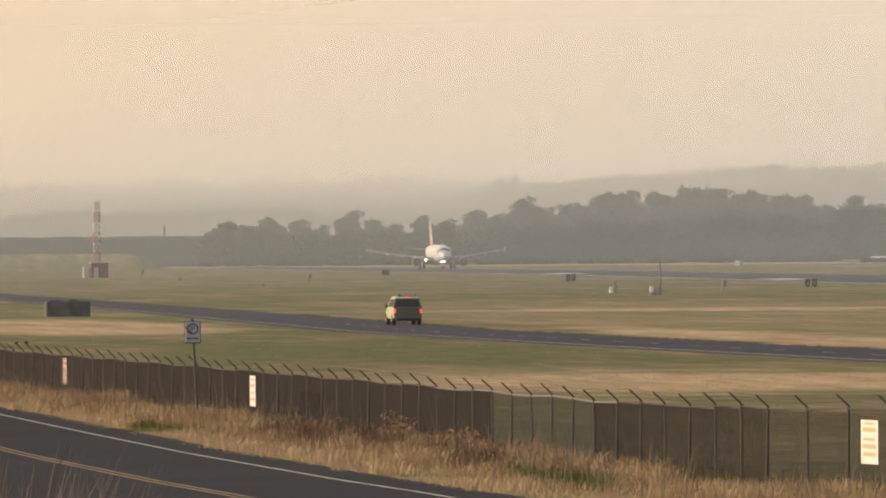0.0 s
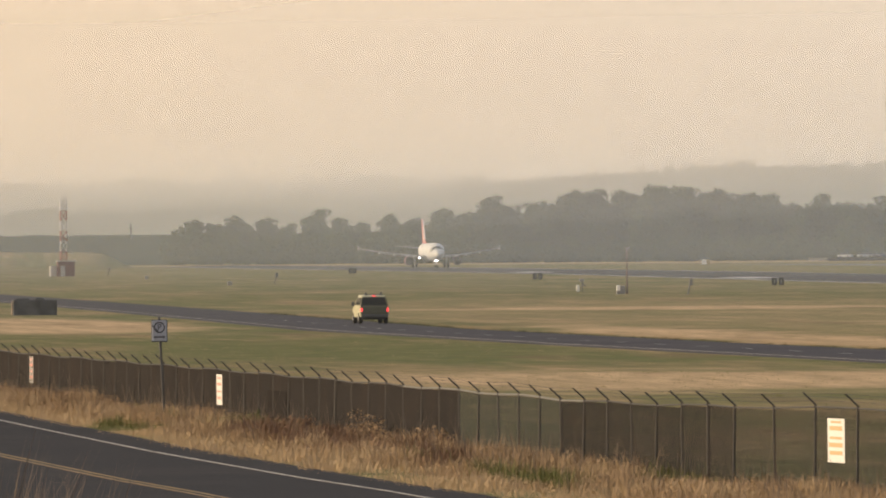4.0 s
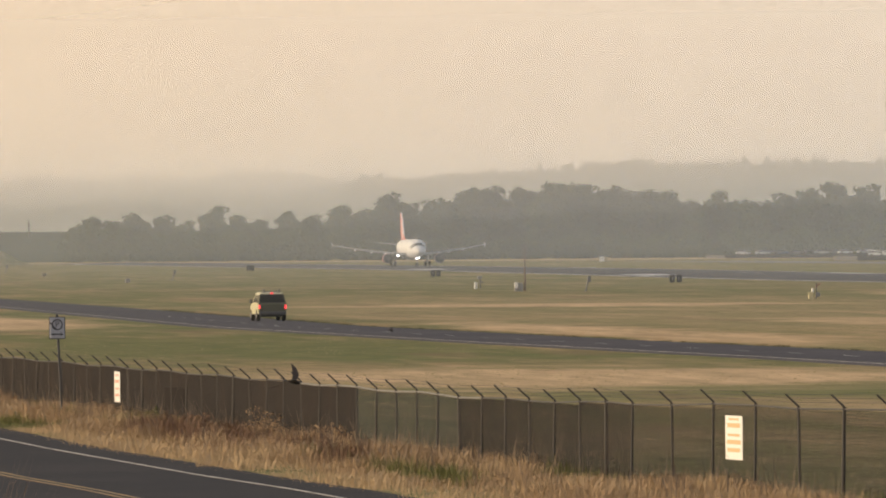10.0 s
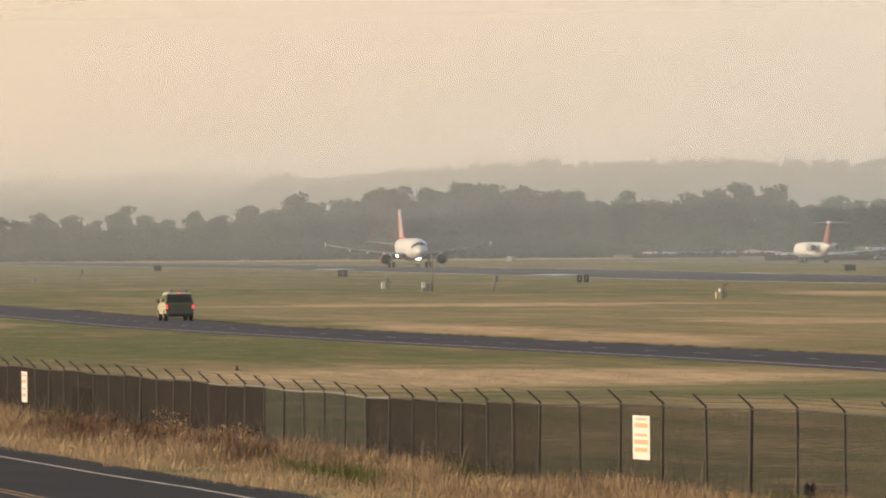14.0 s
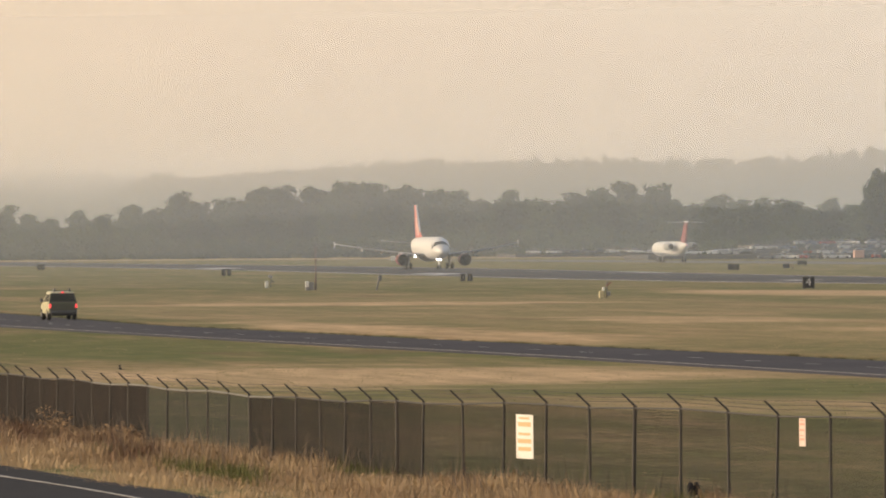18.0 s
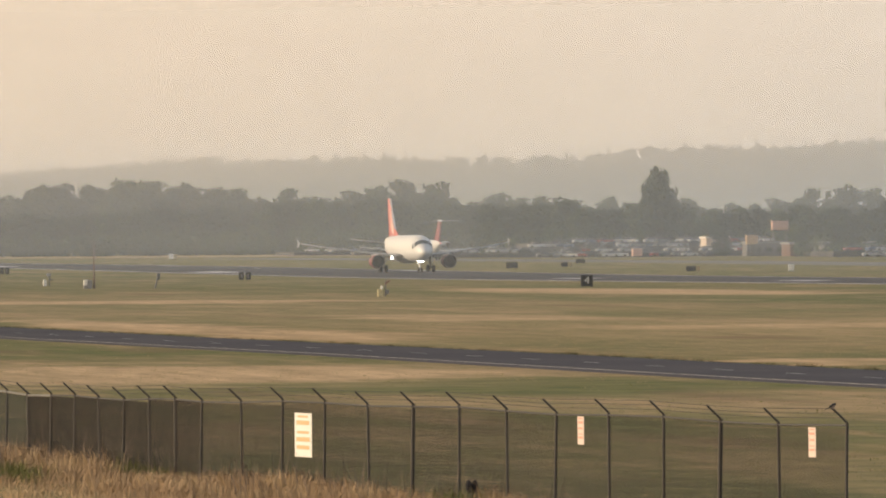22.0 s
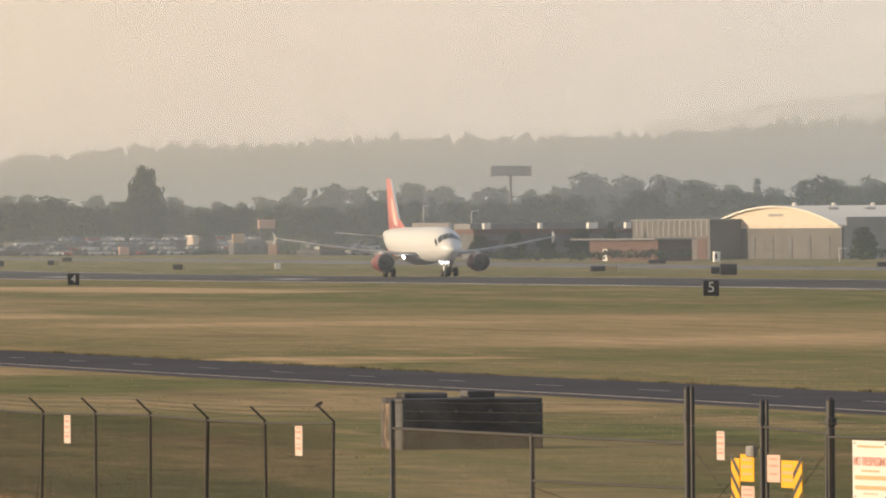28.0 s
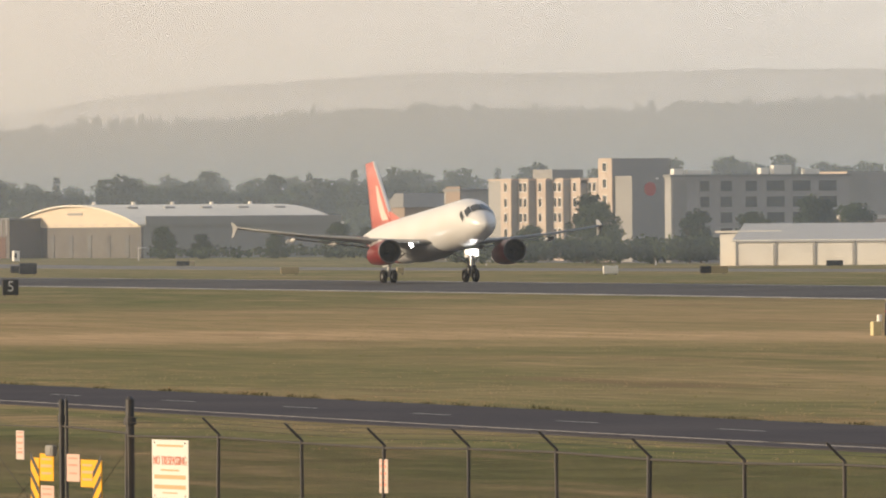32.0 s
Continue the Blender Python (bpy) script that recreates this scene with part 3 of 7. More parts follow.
# ---- hills ----
def build_hills():
    rng = np.random.default_rng(9)
    sky_line = [(-400, 108), (0, 116), (500, 124), (1000, 120), (1300, 136), (1540, 146), (1750, 137), (2000, 140), (2255, 155), (2600, 166), (3000, 173), (3300, 184), (3480, 196), (3750, 207), (3950, 214), (4250, 208), (4550, 216), (4718, 230), (5200, 236)]

    def ridge(name, D, reach, share, low, trees, tall, label):
        bm = bmesh.new()
        cols = []
        X = -420.0
        while X <= 5000:
            e = float(np.interp(X, [p[0] for p in sky_line], [p[1] for p in sky_line])) * share - low
            e += (6 if share == 1 else 20) * noise.noise((X * 0.0035, D, 0)) + 4 * noise.noise((X * 0.015, D, 3))
            far = D - reach * smooth01(300, 2200, X)
            x, y = spot(X, far)
            x0, y0 = spot(X, far - 160)
            x1, y1 = spot(X, far - 80)
            z = max(2, 5.3 + e / 16600 * far)
            cols.append([(x0, y0, -1), (x1, y1, z * 0.55), (x, y, z)])
            X += 24
        rings(cols, caps=False, bm=bm, closed=False)
        h = obj(name, bm, FOREST, smooth=True)
        tagged(h, label, "hill", kind="structure")
        verts, faces = [], []
        for i in range(trees):
            c = rng.uniform(0, len(cols) - 1.001)
            k = int(c)
            s = c - k
            a = [cols[k][j][d] * (1 - s) + cols[k + 1][j][d] * s for j in range(3) for d in range(3)]
            crest = i < trees // 3
            f = rng.uniform(0.9, 1.0) if crest else rng.uniform(0.0, 0.9)
            p = Vector(a[3:6]).lerp(Vector(a[6:9]), f)
            stand = 0.5 + 0.5 * noise.noise((p.x * 0.02, p.y * 0.02, D))
            hgt = tall * (rng.uniform(0.16, 0.34) + 0.22 * stand + 0.42 * rng.uniform() ** 5)
            leafy = rng.uniform() < 0.3
            r = hgt * (rng.uniform(0.24, 0.38) if leafy else rng.uniform(0.17, 0.28)) + 0.35
            # a ragged crown in four tiers: round for a leafy tree, drawn to a point for a conifer
            tiers = ((-0.3, 0.8), (0.35, 1.0), (0.72, 0.82), (0.94, 0.4)) if leafy else ((-0.3, 1.0), (0.22, 0.95), (0.52, 0.62), (0.80, 0.30))
            n = len(verts)
            for z, w in tiers:
                for j in range(6):
                    q = j * 1.0472 + rng.uniform(-0.35, 0.35)
                    u = r * w * rng.uniform(0.7, 1.2)
                    verts.append((p.x + u * math.cos(q), p.y + u * math.sin(q), p.z + hgt * (z + rng.uniform(-0.07, 0.07))))
            verts.append((p.x + rng.normal() * 0.1 * r, p.y, p.z + hgt))
            for t in range(3):
                for j in range(6):
                    o = (j + 1) % 6
                    faces.append((n + 6 * t + j, n + 6 * t + o, n + 6 * t + 6 + o, n + 6 * t + 6 + j))
            for j in range(6):
                faces.append((n + 18 + j, n + 18 + (j + 1) % 6, n + 24))
        me = bpy.data.meshes.new("hill_trees")
        me.from_pydata(verts, [], faces)
        me.materials.append(FOREST)
        t = new("hill_trees", me)
        tagged(t, "dense far forest on the smoky hillside", "forest", kind="stuff")

    ridge("far_hill", 4700, 340, 1.0, 12, 7000, 8.8, "wooded hill fading into the smoke")
    ridge("middle_hill", 4480, 330, 0.86, 16, 5600, 7.0, "wooded slope below the crest, pale in the smoke")
    ridge("near_hill", 4200, 300, 0.72, 16, 5000, 7.0, "lower wooded ridge, pale in the smoke")
    ridge("foot_hill", 3940, 200, 0.54, 8, 5000, 5.5, "lowest wooded rise beyond the town, hazy grey")
    # a higher mountain, all but lost in the smoke
    bm = bmesh.new()
    top = [(3050, 190), (3300, 226), (3600, 254), (3900, 271), (4200, 269), (4500, 274), (4718, 272), (5300, 262)]
    cols = []
    for i in range(60):
        X = 3050 + i * 36
        e = float(np.interp(X, [p[0] for p in top], [p[1] for p in top])) + 2 * noise.noise((X * 0.01, 1, 1))
        x, y = spot(X, 4940)
        x0, y0 = spot(X, 4900)
        cols.append([(x0, y0, 0), (x, y, 5.3 + e / 16600 * 4940)])
    rings(cols, caps=False, bm=bm, closed=False)
    tagged(obj("far_mountain", bm, FOREST, smooth=True), "far mountain, barely visible through smoke", "mountain", kind="structure")


# ---- smoke haze ----
def haze_material(name, amount, z_full, z_fade, z_top, west, east_share, low):
    """Thin smoke as a sheet: lets most light through and scatters the rest to both sides."""
    m = bpy.data.materials.new(name)
    m.use_nodes = True
    t = m.node_tree
    t.nodes.clear()
    out = t.nodes.new("ShaderNodeOutputMaterial")
    tr = t.nodes.new("ShaderNodeBsdfTransparent")
    df = t.nodes.new("ShaderNodeBsdfDiffuse")
    tl = t.nodes.new("ShaderNodeBsdfTranslucent")
    add = t.nodes.new("ShaderNodeAddShader")
    mix = t.nodes.new("ShaderNodeMixShader")
    geo = t.nodes.new("ShaderNodeNewGeometry")
    sp = t.nodes.new("ShaderNodeSeparateXYZ")
    up = t.nodes.new("ShaderNodeMapRange")
    up.inputs[1].default_value, up.inputs[2].default_value = 0.0, z_full
    up.inputs[3].default_value, up.inputs[4].default_value = 0.0, amount
    dn = t.nodes.new("ShaderNodeMapRange")
    dn.interpolation_type = "SMOOTHSTEP"
    dn.inputs[1].default_value, dn.inputs[2].default_value = z_fade, z_top
    dn.inputs[3].default_value, dn.inputs[4].default_value = 1.0, 0.0
    tint = t.nodes.new("ShaderNodeMixRGB")              # haze tint put into the colour: cool and grey low down, warm higher up
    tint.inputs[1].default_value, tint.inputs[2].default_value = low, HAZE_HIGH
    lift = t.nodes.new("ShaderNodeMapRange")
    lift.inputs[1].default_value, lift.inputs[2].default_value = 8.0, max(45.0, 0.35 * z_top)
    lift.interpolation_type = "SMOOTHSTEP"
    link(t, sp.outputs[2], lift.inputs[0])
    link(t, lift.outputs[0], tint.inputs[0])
    side = t.nodes.new("ShaderNodeMath")                # the bearing: warm light to one side, cool to the other, put into the colour
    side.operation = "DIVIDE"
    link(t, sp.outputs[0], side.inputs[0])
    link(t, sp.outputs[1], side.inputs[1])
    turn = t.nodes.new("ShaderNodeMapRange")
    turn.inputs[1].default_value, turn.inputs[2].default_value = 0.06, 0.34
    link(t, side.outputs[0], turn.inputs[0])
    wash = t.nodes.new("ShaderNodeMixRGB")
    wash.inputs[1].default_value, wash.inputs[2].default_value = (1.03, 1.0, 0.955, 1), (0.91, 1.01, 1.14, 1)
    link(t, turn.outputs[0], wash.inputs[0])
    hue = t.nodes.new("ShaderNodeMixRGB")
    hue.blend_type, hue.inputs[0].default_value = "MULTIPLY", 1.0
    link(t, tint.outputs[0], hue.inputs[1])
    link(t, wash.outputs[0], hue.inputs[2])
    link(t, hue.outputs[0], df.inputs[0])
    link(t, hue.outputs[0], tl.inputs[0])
    mul = t.nodes.new("ShaderNodeMath")
    mul.operation = "MULTIPLY"
    link(t, geo.outputs["Position"], sp.inputs[0])
    link(t, sp.outputs[2], up.inputs[0])
    link(t, sp.outputs[2], dn.inputs[0])
    link(t, up.outputs[0], mul.inputs[0])
    link(t, dn.outputs[0], mul.inputs[1])
    link(t, df.outputs[0], add.inputs[0])
    link(t, tl.outputs[0], add.inputs[1])
    east = t.nodes.new("ShaderNodeMapRange")
    east.interpolation_type = "SMOOTHSTEP"
    east.inputs[1].default_value, east.inputs[2].default_value = 250, 750
    east.inputs[3].default_value, east.inputs[4].default_value = west, east_share
    wide = t.nodes.new("ShaderNodeMath")
    wide.operation = "MULTIPLY"
    link(t, sp.outputs[0], east.inputs[0])
    link(t, mul.outputs[0], wide.inputs[0])
    link(t, east.outputs[0], wide.inputs[1])
    link(t, wide.outputs[0], mix.inputs[0])
    link(t, tr.outputs[0], mix.inputs[1])
    link(t, add.outputs[0], mix.inputs[2])
    link(t, mix.outputs[0], out.inputs[0])
    return m


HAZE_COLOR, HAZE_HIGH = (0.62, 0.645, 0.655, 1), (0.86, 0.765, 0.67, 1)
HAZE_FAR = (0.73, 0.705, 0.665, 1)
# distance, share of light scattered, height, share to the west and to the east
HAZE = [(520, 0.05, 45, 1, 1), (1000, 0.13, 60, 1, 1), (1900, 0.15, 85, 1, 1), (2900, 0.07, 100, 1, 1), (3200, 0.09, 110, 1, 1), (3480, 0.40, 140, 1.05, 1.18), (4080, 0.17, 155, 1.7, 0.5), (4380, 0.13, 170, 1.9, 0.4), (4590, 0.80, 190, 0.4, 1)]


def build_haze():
    # flat upright sheets stand in for the haze that thickens with distance
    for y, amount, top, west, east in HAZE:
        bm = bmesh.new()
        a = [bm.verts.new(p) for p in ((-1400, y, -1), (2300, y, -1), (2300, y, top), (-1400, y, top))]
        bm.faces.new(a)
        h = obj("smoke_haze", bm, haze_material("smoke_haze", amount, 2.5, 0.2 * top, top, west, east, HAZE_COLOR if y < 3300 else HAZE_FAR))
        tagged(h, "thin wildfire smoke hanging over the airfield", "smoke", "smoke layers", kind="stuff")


# ---- the airliner ----
WHITE_PAINT = material("white_aircraft_paint", (0.62, 0.62, 0.62), 0.30, vary=0.04, scale=0.4, dirt=(0.58, 0.57, 0.55), dirt_scale=0.25)
RED_PAINT = material("red_aircraft_paint", (0.52, 0.135, 0.105), 0.3, vary=0.08, scale=0.5)
PALE_RED = material("pale_red_marking", (0.78, 0.56, 0.50), 0.3, vary=0.08, scale=0.5)
# tail red, lightened for sun glare and haze on the fin
FIN_RED = material("pale_red_fin", (0.52, 0.17, 0.15), 0.35, vary=0.1, scale=0.5)
ENGINE_RED = material("deep_red_cowl_paint", (0.16, 0.018, 0.018), 0.3, vary=0.08, scale=0.5)
WING_GREY = material("grey_wing_paint", (0.27, 0.275, 0.28), 0.4, vary=0.08, scale=0.5)
LIP = material("dull_intake_metal", (0.16, 0.155, 0.155), 0.45, 0.7, vary=0.08, scale=1)
BARE = material("polished_metal", (0.34, 0.33, 0.33), 0.4, 0.8, vary=0.05, scale=1)
TYRE = material("tyre_rubber", (0.025, 0.024, 0.024), 0.85, vary=0.1)
DARK = material("dark_cavity", (0.03, 0.03, 0.033), 0.7, vary=0.2, scale=2)
STRUT = material("gear_strut", (0.33, 0.32, 0.31), 0.4, 0.5, vary=0.1)
COCKPIT = material("cockpit_glass", (0.045, 0.05, 0.055), 0.12, vary=0.1)
LAMP = material("landing_lamp", (1, 1, 1), 0.3, emit=(1.0, 0.97, 0.92), power=14.0)
FAN = material("fan_blade_metal", (0.10, 0.10, 0.11), 0.4, 0.6, vary=0.2, scale=3)

AXIS = 3.80        # height of the fuselage's axis above the ground
NOSE = -17.7       # the nose lies ahead of the main wheels, towards -y


def oval(d, w, h, zc, n=32):
    return [(w * math.cos(a), NOSE + d, AXIS + zc + h * math.sin(a)) for a in (i * 2 * math.pi / n for i in range(n))]


def foil(le, chord, thick, z, x, n=8):
    """A wing section in the plane x = const, from its leading edge back along +y."""
    pts = []
    for k in range(n + 1):
        c = k / n
        pts.append((x, le + c * chord, z + thick * chord * 1.48 * (math.sqrt(c) * 0.55 - 0.55 * c) * 1.6 + 0.01))
    for k in range(n - 1, 0, -1):
        c = k / n
        pts.append((x, le + c * chord, z - thick * chord * 1.48 * (math.sqrt(c) * 0.45 - 0.45 * c) * 0.9 - 0.01))
    return pts


def wheel(parent, x, y, r, w):
    prof = [(0.0, -w * 0.30), (r * 0.55, -w * 0.30), (r * 0.62, -w * 0.5), (r * 0.9, -w * 0.5), (r, -w * 0.28), (r, w * 0.28), (r * 0.9, w * 0.5), (r * 0.62, w * 0.5), (r * 0.55, w * 0.30), (0.0, w * 0.30)]
    bm = rings([[(x + o, y + max(q, 0.001) * math.cos(a), r + max(q, 0.001) * math.sin(a)) for a in (i * 0.3927 for i in range(16))] for q, o in prof], caps=False)
    t = part("wheel", bm, TYRE, parent, smooth=False)
    part("hub", tube((x - w * 0.33, y, r), (x + w * 0.33, y, r), r * 0.42, sides=12), STRUT, t)


def build_airliner():
    a = empty("airliner")
    tagged(a, "white twin-jet airliner with red tail and engines, taking off", "airplane")
    body = [(0.0, 0.03, 0.03, -0.62), (0.15, 0.33, 0.30, -0.60), (0.5, 0.68, 0.62, -0.54), (1.1, 1.05, 0.98, -0.44), (2.0, 1.42, 1.38, -0.28), (3.0, 1.70, 1.72, -0.13), (4.2, 1.90, 1.95, -0.03), (5.6, 1.975, 2.07, 0.0),
            (12, 1.975, 2.07, 0.0), (18, 1.975, 2.07, 0.0), (24, 1.975, 2.07, 0.0), (27, 1.90, 1.93, 0.12), (30, 1.60, 1.58, 0.42), (33, 1.12, 1.10, 0.80), (35.5, 0.66, 0.66, 1.08), (37.2, 0.28, 0.30, 1.28), (37.57, 0.10, 0.10, 1.32)]
    part("fuselage", rings([oval(*s) for s in body]), WHITE_PAINT, a, "white fuselage, glossy", True)
    belly = rings([[(x * w, NOSE + d, AXIS - 1.2 - h * (1 - abs(x) ** 2.4)) for x in (-1, -0.75, -0.5, -0.25, 0, 0.25, 0.5, 0.75, 1)] for d, w, h in ((10.5, 0.6, 0.75), (12, 1.7, 1.05), (15, 2.05, 1.20), (19, 2.05, 1.20), (21, 1.6, 1.05), (22.8, 0.6, 0.8))], caps=False, closed=False)
    part("belly_fairing", belly, WING_GREY, a, "grey belly fairing", True)
    red = [(24.5, 1.99, 2.085, 0.0), (27, 1.915, 1.945, 0.12), (30, 1.615, 1.595, 0.42), (33, 1.135, 1.115, 0.80), (35.5, 0.675, 0.675, 1.08)]
    arcs = []
    for d, w, h, zc in red:
        arcs.append([(w * math.cos(t), NOSE + d, AXIS + zc + h * math.sin(t)) for t in (radians(-158 + (136 * k / 16)) for k in range(17))])
    part("tail_band", rings(arcs, caps=False, closed=False), RED_PAINT, a, "red painted rear underside", True)
    # cockpit windows: panes laid on the curve of the nose
    def skin(d, q):
        w = float(np.interp(d, [k[0] for k in body], [k[1] for k in body])) + 0.06
        h = float(np.interp(d, [k[0] for k in body], [k[2] for k in body])) + 0.06
        zc = float(np.interp(d, [k[0] for k in body], [k[3] for k in body]))
        return (w * math.sin(q), NOSE + d, AXIS + zc + h * math.cos(q))

    for side in (-1, 1):
        for q0, q1, d0, d1 in ((0.8, 31, 1.32, 2.35), (32, 55, 1.44, 2.5), (56.5, 71, 1.82, 2.9)):
            pane = rings([[skin(d0 + (d1 - d0) * v + 0.006 * (q0 + (q1 - q0) * u) * (1 - v), side * radians((q0 + (q1 - q0) * u) * (1.28 - 0.28 * v))) for u in (0, 0.33, 0.66, 1)] for v in (0, 0.5, 1)], caps=False, closed=False)
            part("cockpit_window", pane, COCKPIT, a)
    # fin and stabilisers
    fin_secs = []
    for k in range(5):
        s = k / 4
        z = AXIS + 1.75 + s * (11.76 - AXIS - 1.75)
        le, ch = 28.3 + 5.6 * s, 6.9 - 4.2 * s
        prof = foil(0, ch, 0.11, 0, 0)
        fin_secs.append([(p[2] * 0.9, NOSE + le + p[1], z) for p in prof])
    tail = part("tail_fin", rings(fin_secs), FIN_RED, a, "tall red tail fin", True)
    # white strip that paints the sunlight along the fin's front
    edge = rings([[(k * 0.16, NOSE + 28.25 + 5.6 * s - 0.06, AXIS + 1.75 + s * 6.24), (0, NOSE + 28.12 + 5.6 * s, AXIS + 1.75 + s * 6.24), (-k * 0.16, NOSE + 28.25 + 5.6 * s - 0.06, AXIS + 1.75 + s * 6.24), (0, NOSE + 28.75 + 5.6 * s, AXIS + 1.75 + s * 6.24)] for k, s in ((1, 0.2), (1, 0.6), (0.8, 1.0))])
    for s in (-1, 1):
        off = 0.20 if s > 0 else -0.11
        swoosh = rings([[(off, NOSE + d, AXIS + z), (off, NOSE + d + w, AXIS + z + 0.1)] for d, z, w in ((29.6, 2.3, 1.9), (30.6, 3.2, 1.7), (31.6, 4.3, 1.3), (32.6, 5.6, 0.6))], caps=False, closed=False)
        part("swoosh", swoosh, PALE_RED, tail, "pale curved marking")
    part("leading_edge", edge, WHITE_PAINT, tail, "white strip painting the sun on the leading edge")
    fillet = rings([[(0.02, NOSE + 25.6, AXIS + 1.96), (0.02, NOSE + 30, AXIS + 1.7), (0.02, NOSE + 30.0, AXIS + 3.3)], [(-0.02, NOSE + 25.6, AXIS + 1.96), (-0.02, NOSE + 30, AXIS + 1.7), (-0.02, NOSE + 30.0, AXIS + 3.3)]])
    part("fin_fillet", fillet, FIN_RED, a)
    for side in (-1, 1):
        secs = [foil(NOSE + 31.6 + 3.9 * s, 3.9 - 2.4 * s, 0.10, AXIS + 0.85 + 0.62 * s, side * (0.7 + 5.55 * s)) for s in (0, 0.5, 1)]
        part("stabiliser", rings(secs), WING_GREY, a, "grey tailplane", True)
        # wing
        secs = []
        for x, le, ch, z, th in ((1.5, 11.4, 7.4, -1.25, 0.15), (3.0, 12.3, 6.3, -1.12, 0.14), (6.4, 14.1, 3.95, -0.72, 0.12), (11.5, 16.85, 2.75, -0.05, 0.11), (16.9, 19.75, 1.55, 0.88, 0.10)):
            secs.append(foil(NOSE + le, ch, th, AXIS + z, side * x))
        wing = part("wing", rings(secs), WING_GREY, a, "swept grey wing", True)
        flap = rings([foil(NOSE + le, ch, 0.14, AXIS + z, side * x) for x, le, ch, z in ((2.2, 18.2, 1.5, -1.50), (6.2, 17.75, 1.1, -1.02), (12.2, 19.6, 0.8, -0.12))])
        part("flap", flap, WING_GREY, wing, "flap lowered for take-off", True)
        slat = rings([foil(NOSE + le, ch, 0.2, AXIS + z, side * x) for x, le, ch, z in ((3.2, 12.0, 0.7, -1.22), (6.4, 13.7, 0.6, -0.84), (11.5, 16.5, 0.5, -0.14), (16.5, 19.2, 0.4, 0.74))])
        part("slat", slat, WING_GREY, wing, "lowered grey slat", True)
        for x, le, z in ((4.6, 16.0, -1.25), (8.6, 17.2, -0.75), (12.0, 18.6, -0.30)):
            bm = rings([[(side * x + 0.17 * w * math.cos(q), NOSE + le + d, AXIS + z + 0.22 * w * math.sin(q)) for q in (i * 0.785 for i in range(8))] for d, w in ((0, 0.1), (0.6, 0.9), (1.8, 1.0), (2.8, 0.5), (3.2, 0.05))])
            part("flap_fairing", bm, WHITE_PAINT, wing, "", True)
        tip = rings([[(side * 16.92, NOSE + 19.8, AXIS + 0.9), (side * 16.92, NOSE + 21.4, AXIS + 0.9), (side * 17.0, NOSE + 21.75, AXIS + 1.5), (side * 17.0, NOSE + 21.3, AXIS + 1.5)],
                     [(side * 16.86, NOSE + 19.8, AXIS + 0.9), (side * 16.86, NOSE + 21.4, AXIS + 0.9), (side * 16.94, NOSE + 21.75, AXIS + 1.5), (side * 16.94, NOSE + 21.3, AXIS + 1.5)]])
        part("wingtip_fence", tip, WING_GREY, wing)
        tip = rings([[(side * 16.92, NOSE + 19.8, AXIS + 0.86), (side * 16.92, NOSE + 21.4, AXIS + 0.86), (side * 16.98, NOSE + 21.6, AXIS + 0.1), (side * 16.98, NOSE + 21.2, AXIS + 0.1)],
                     [(side * 16.86, NOSE + 19.8, AXIS + 0.86), (side * 16.86, NOSE + 21.4, AXIS + 0.86), (side * 16.92, NOSE + 21.6, AXIS + 0.1), (side * 16.92, NOSE + 21.2, AXIS + 0.1)]])
        part("wingtip_fence", tip, WING_GREY, wing)
        # engine
        ex, ez = side * 5.75, 1.72

        def hoop(d, r, n=28):
            r *= 0.93
            return [(ex + r * math.cos(q), NOSE + d, ez + r * math.sin(q)) for q in (i * 2 * math.pi / n for i in range(n))]

        cowl = part("nacelle", rings([hoop(*s) for s in ((10.62, 1.13), (11.0, 1.17), (11.8, 1.19), (12.8, 1.16), (14.0, 1.04), (14.8, 0.93))], caps=False), ENGINE_RED, a, "red engine cowling", True)
        part("intake_lip", rings([hoop(*s) for s in ((10.62, 1.135), (10.50, 1.115), (10.45, 1.08), (10.50, 1.04), (10.75, 1.0))], caps=False), LIP, cowl, "dull metal lip", True)
        part("intake_duct", rings([hoop(*s) for s in ((10.75, 1.0), (11.5, 0.97), (11.62, 0.96))], caps=False), DARK, cowl)
        disc = bmesh.new()
        for k in range(24):
            q = k * 2 * math.pi / 24
            p = [(0.2, q, 0), (0.95, q, 0), (0.95, q + 0.20, 0.10), (0.2, q + 0.22, 0.05)]
            disc.faces.new([disc.verts.new((ex + r * math.cos(w), NOSE + 11.45 + o, ez + r * math.sin(w))) for r, w, o in [(r * 0.93, w, o) for r, w, o in p]])
        part("fan", disc, FAN, cowl)
        part("fan_hub", rings([hoop(*s) for s in ((10.95, 0.01), (11.2, 0.14), (11.45, 0.26))], caps=False), DARK, cowl, "", True)
        part("duct_wall", rings([hoop(*s) for s in ((11.60, 0.97), (11.62, 0.01))], caps=False), DARK, cowl)
        part("exhaust", rings([hoop(*s) for s in ((14.0, 0.72), (15.2, 0.55), (15.9, 0.38), (15.85, 0.3), (15.0, 0.3))], caps=False), BARE, cowl, "", True)
        py = rings([[(ex - 0.16, NOSE + 11.9, ez + 1.15), (ex + 0.16, NOSE + 11.9, ez + 1.15), (ex + 0.16, NOSE + 14.4, AXIS - 0.75), (ex - 0.16, NOSE + 14.4, AXIS - 0.75)],
                    [(ex - 0.16, NOSE + 15.6, ez + 0.7), (ex + 0.16, NOSE + 15.6, ez + 0.7), (ex + 0.16, NOSE + 16.6, AXIS - 1.0), (ex - 0.16, NOSE + 16.6, AXIS - 1.0)]])
        part("pylon", py, WHITE_PAINT, a)
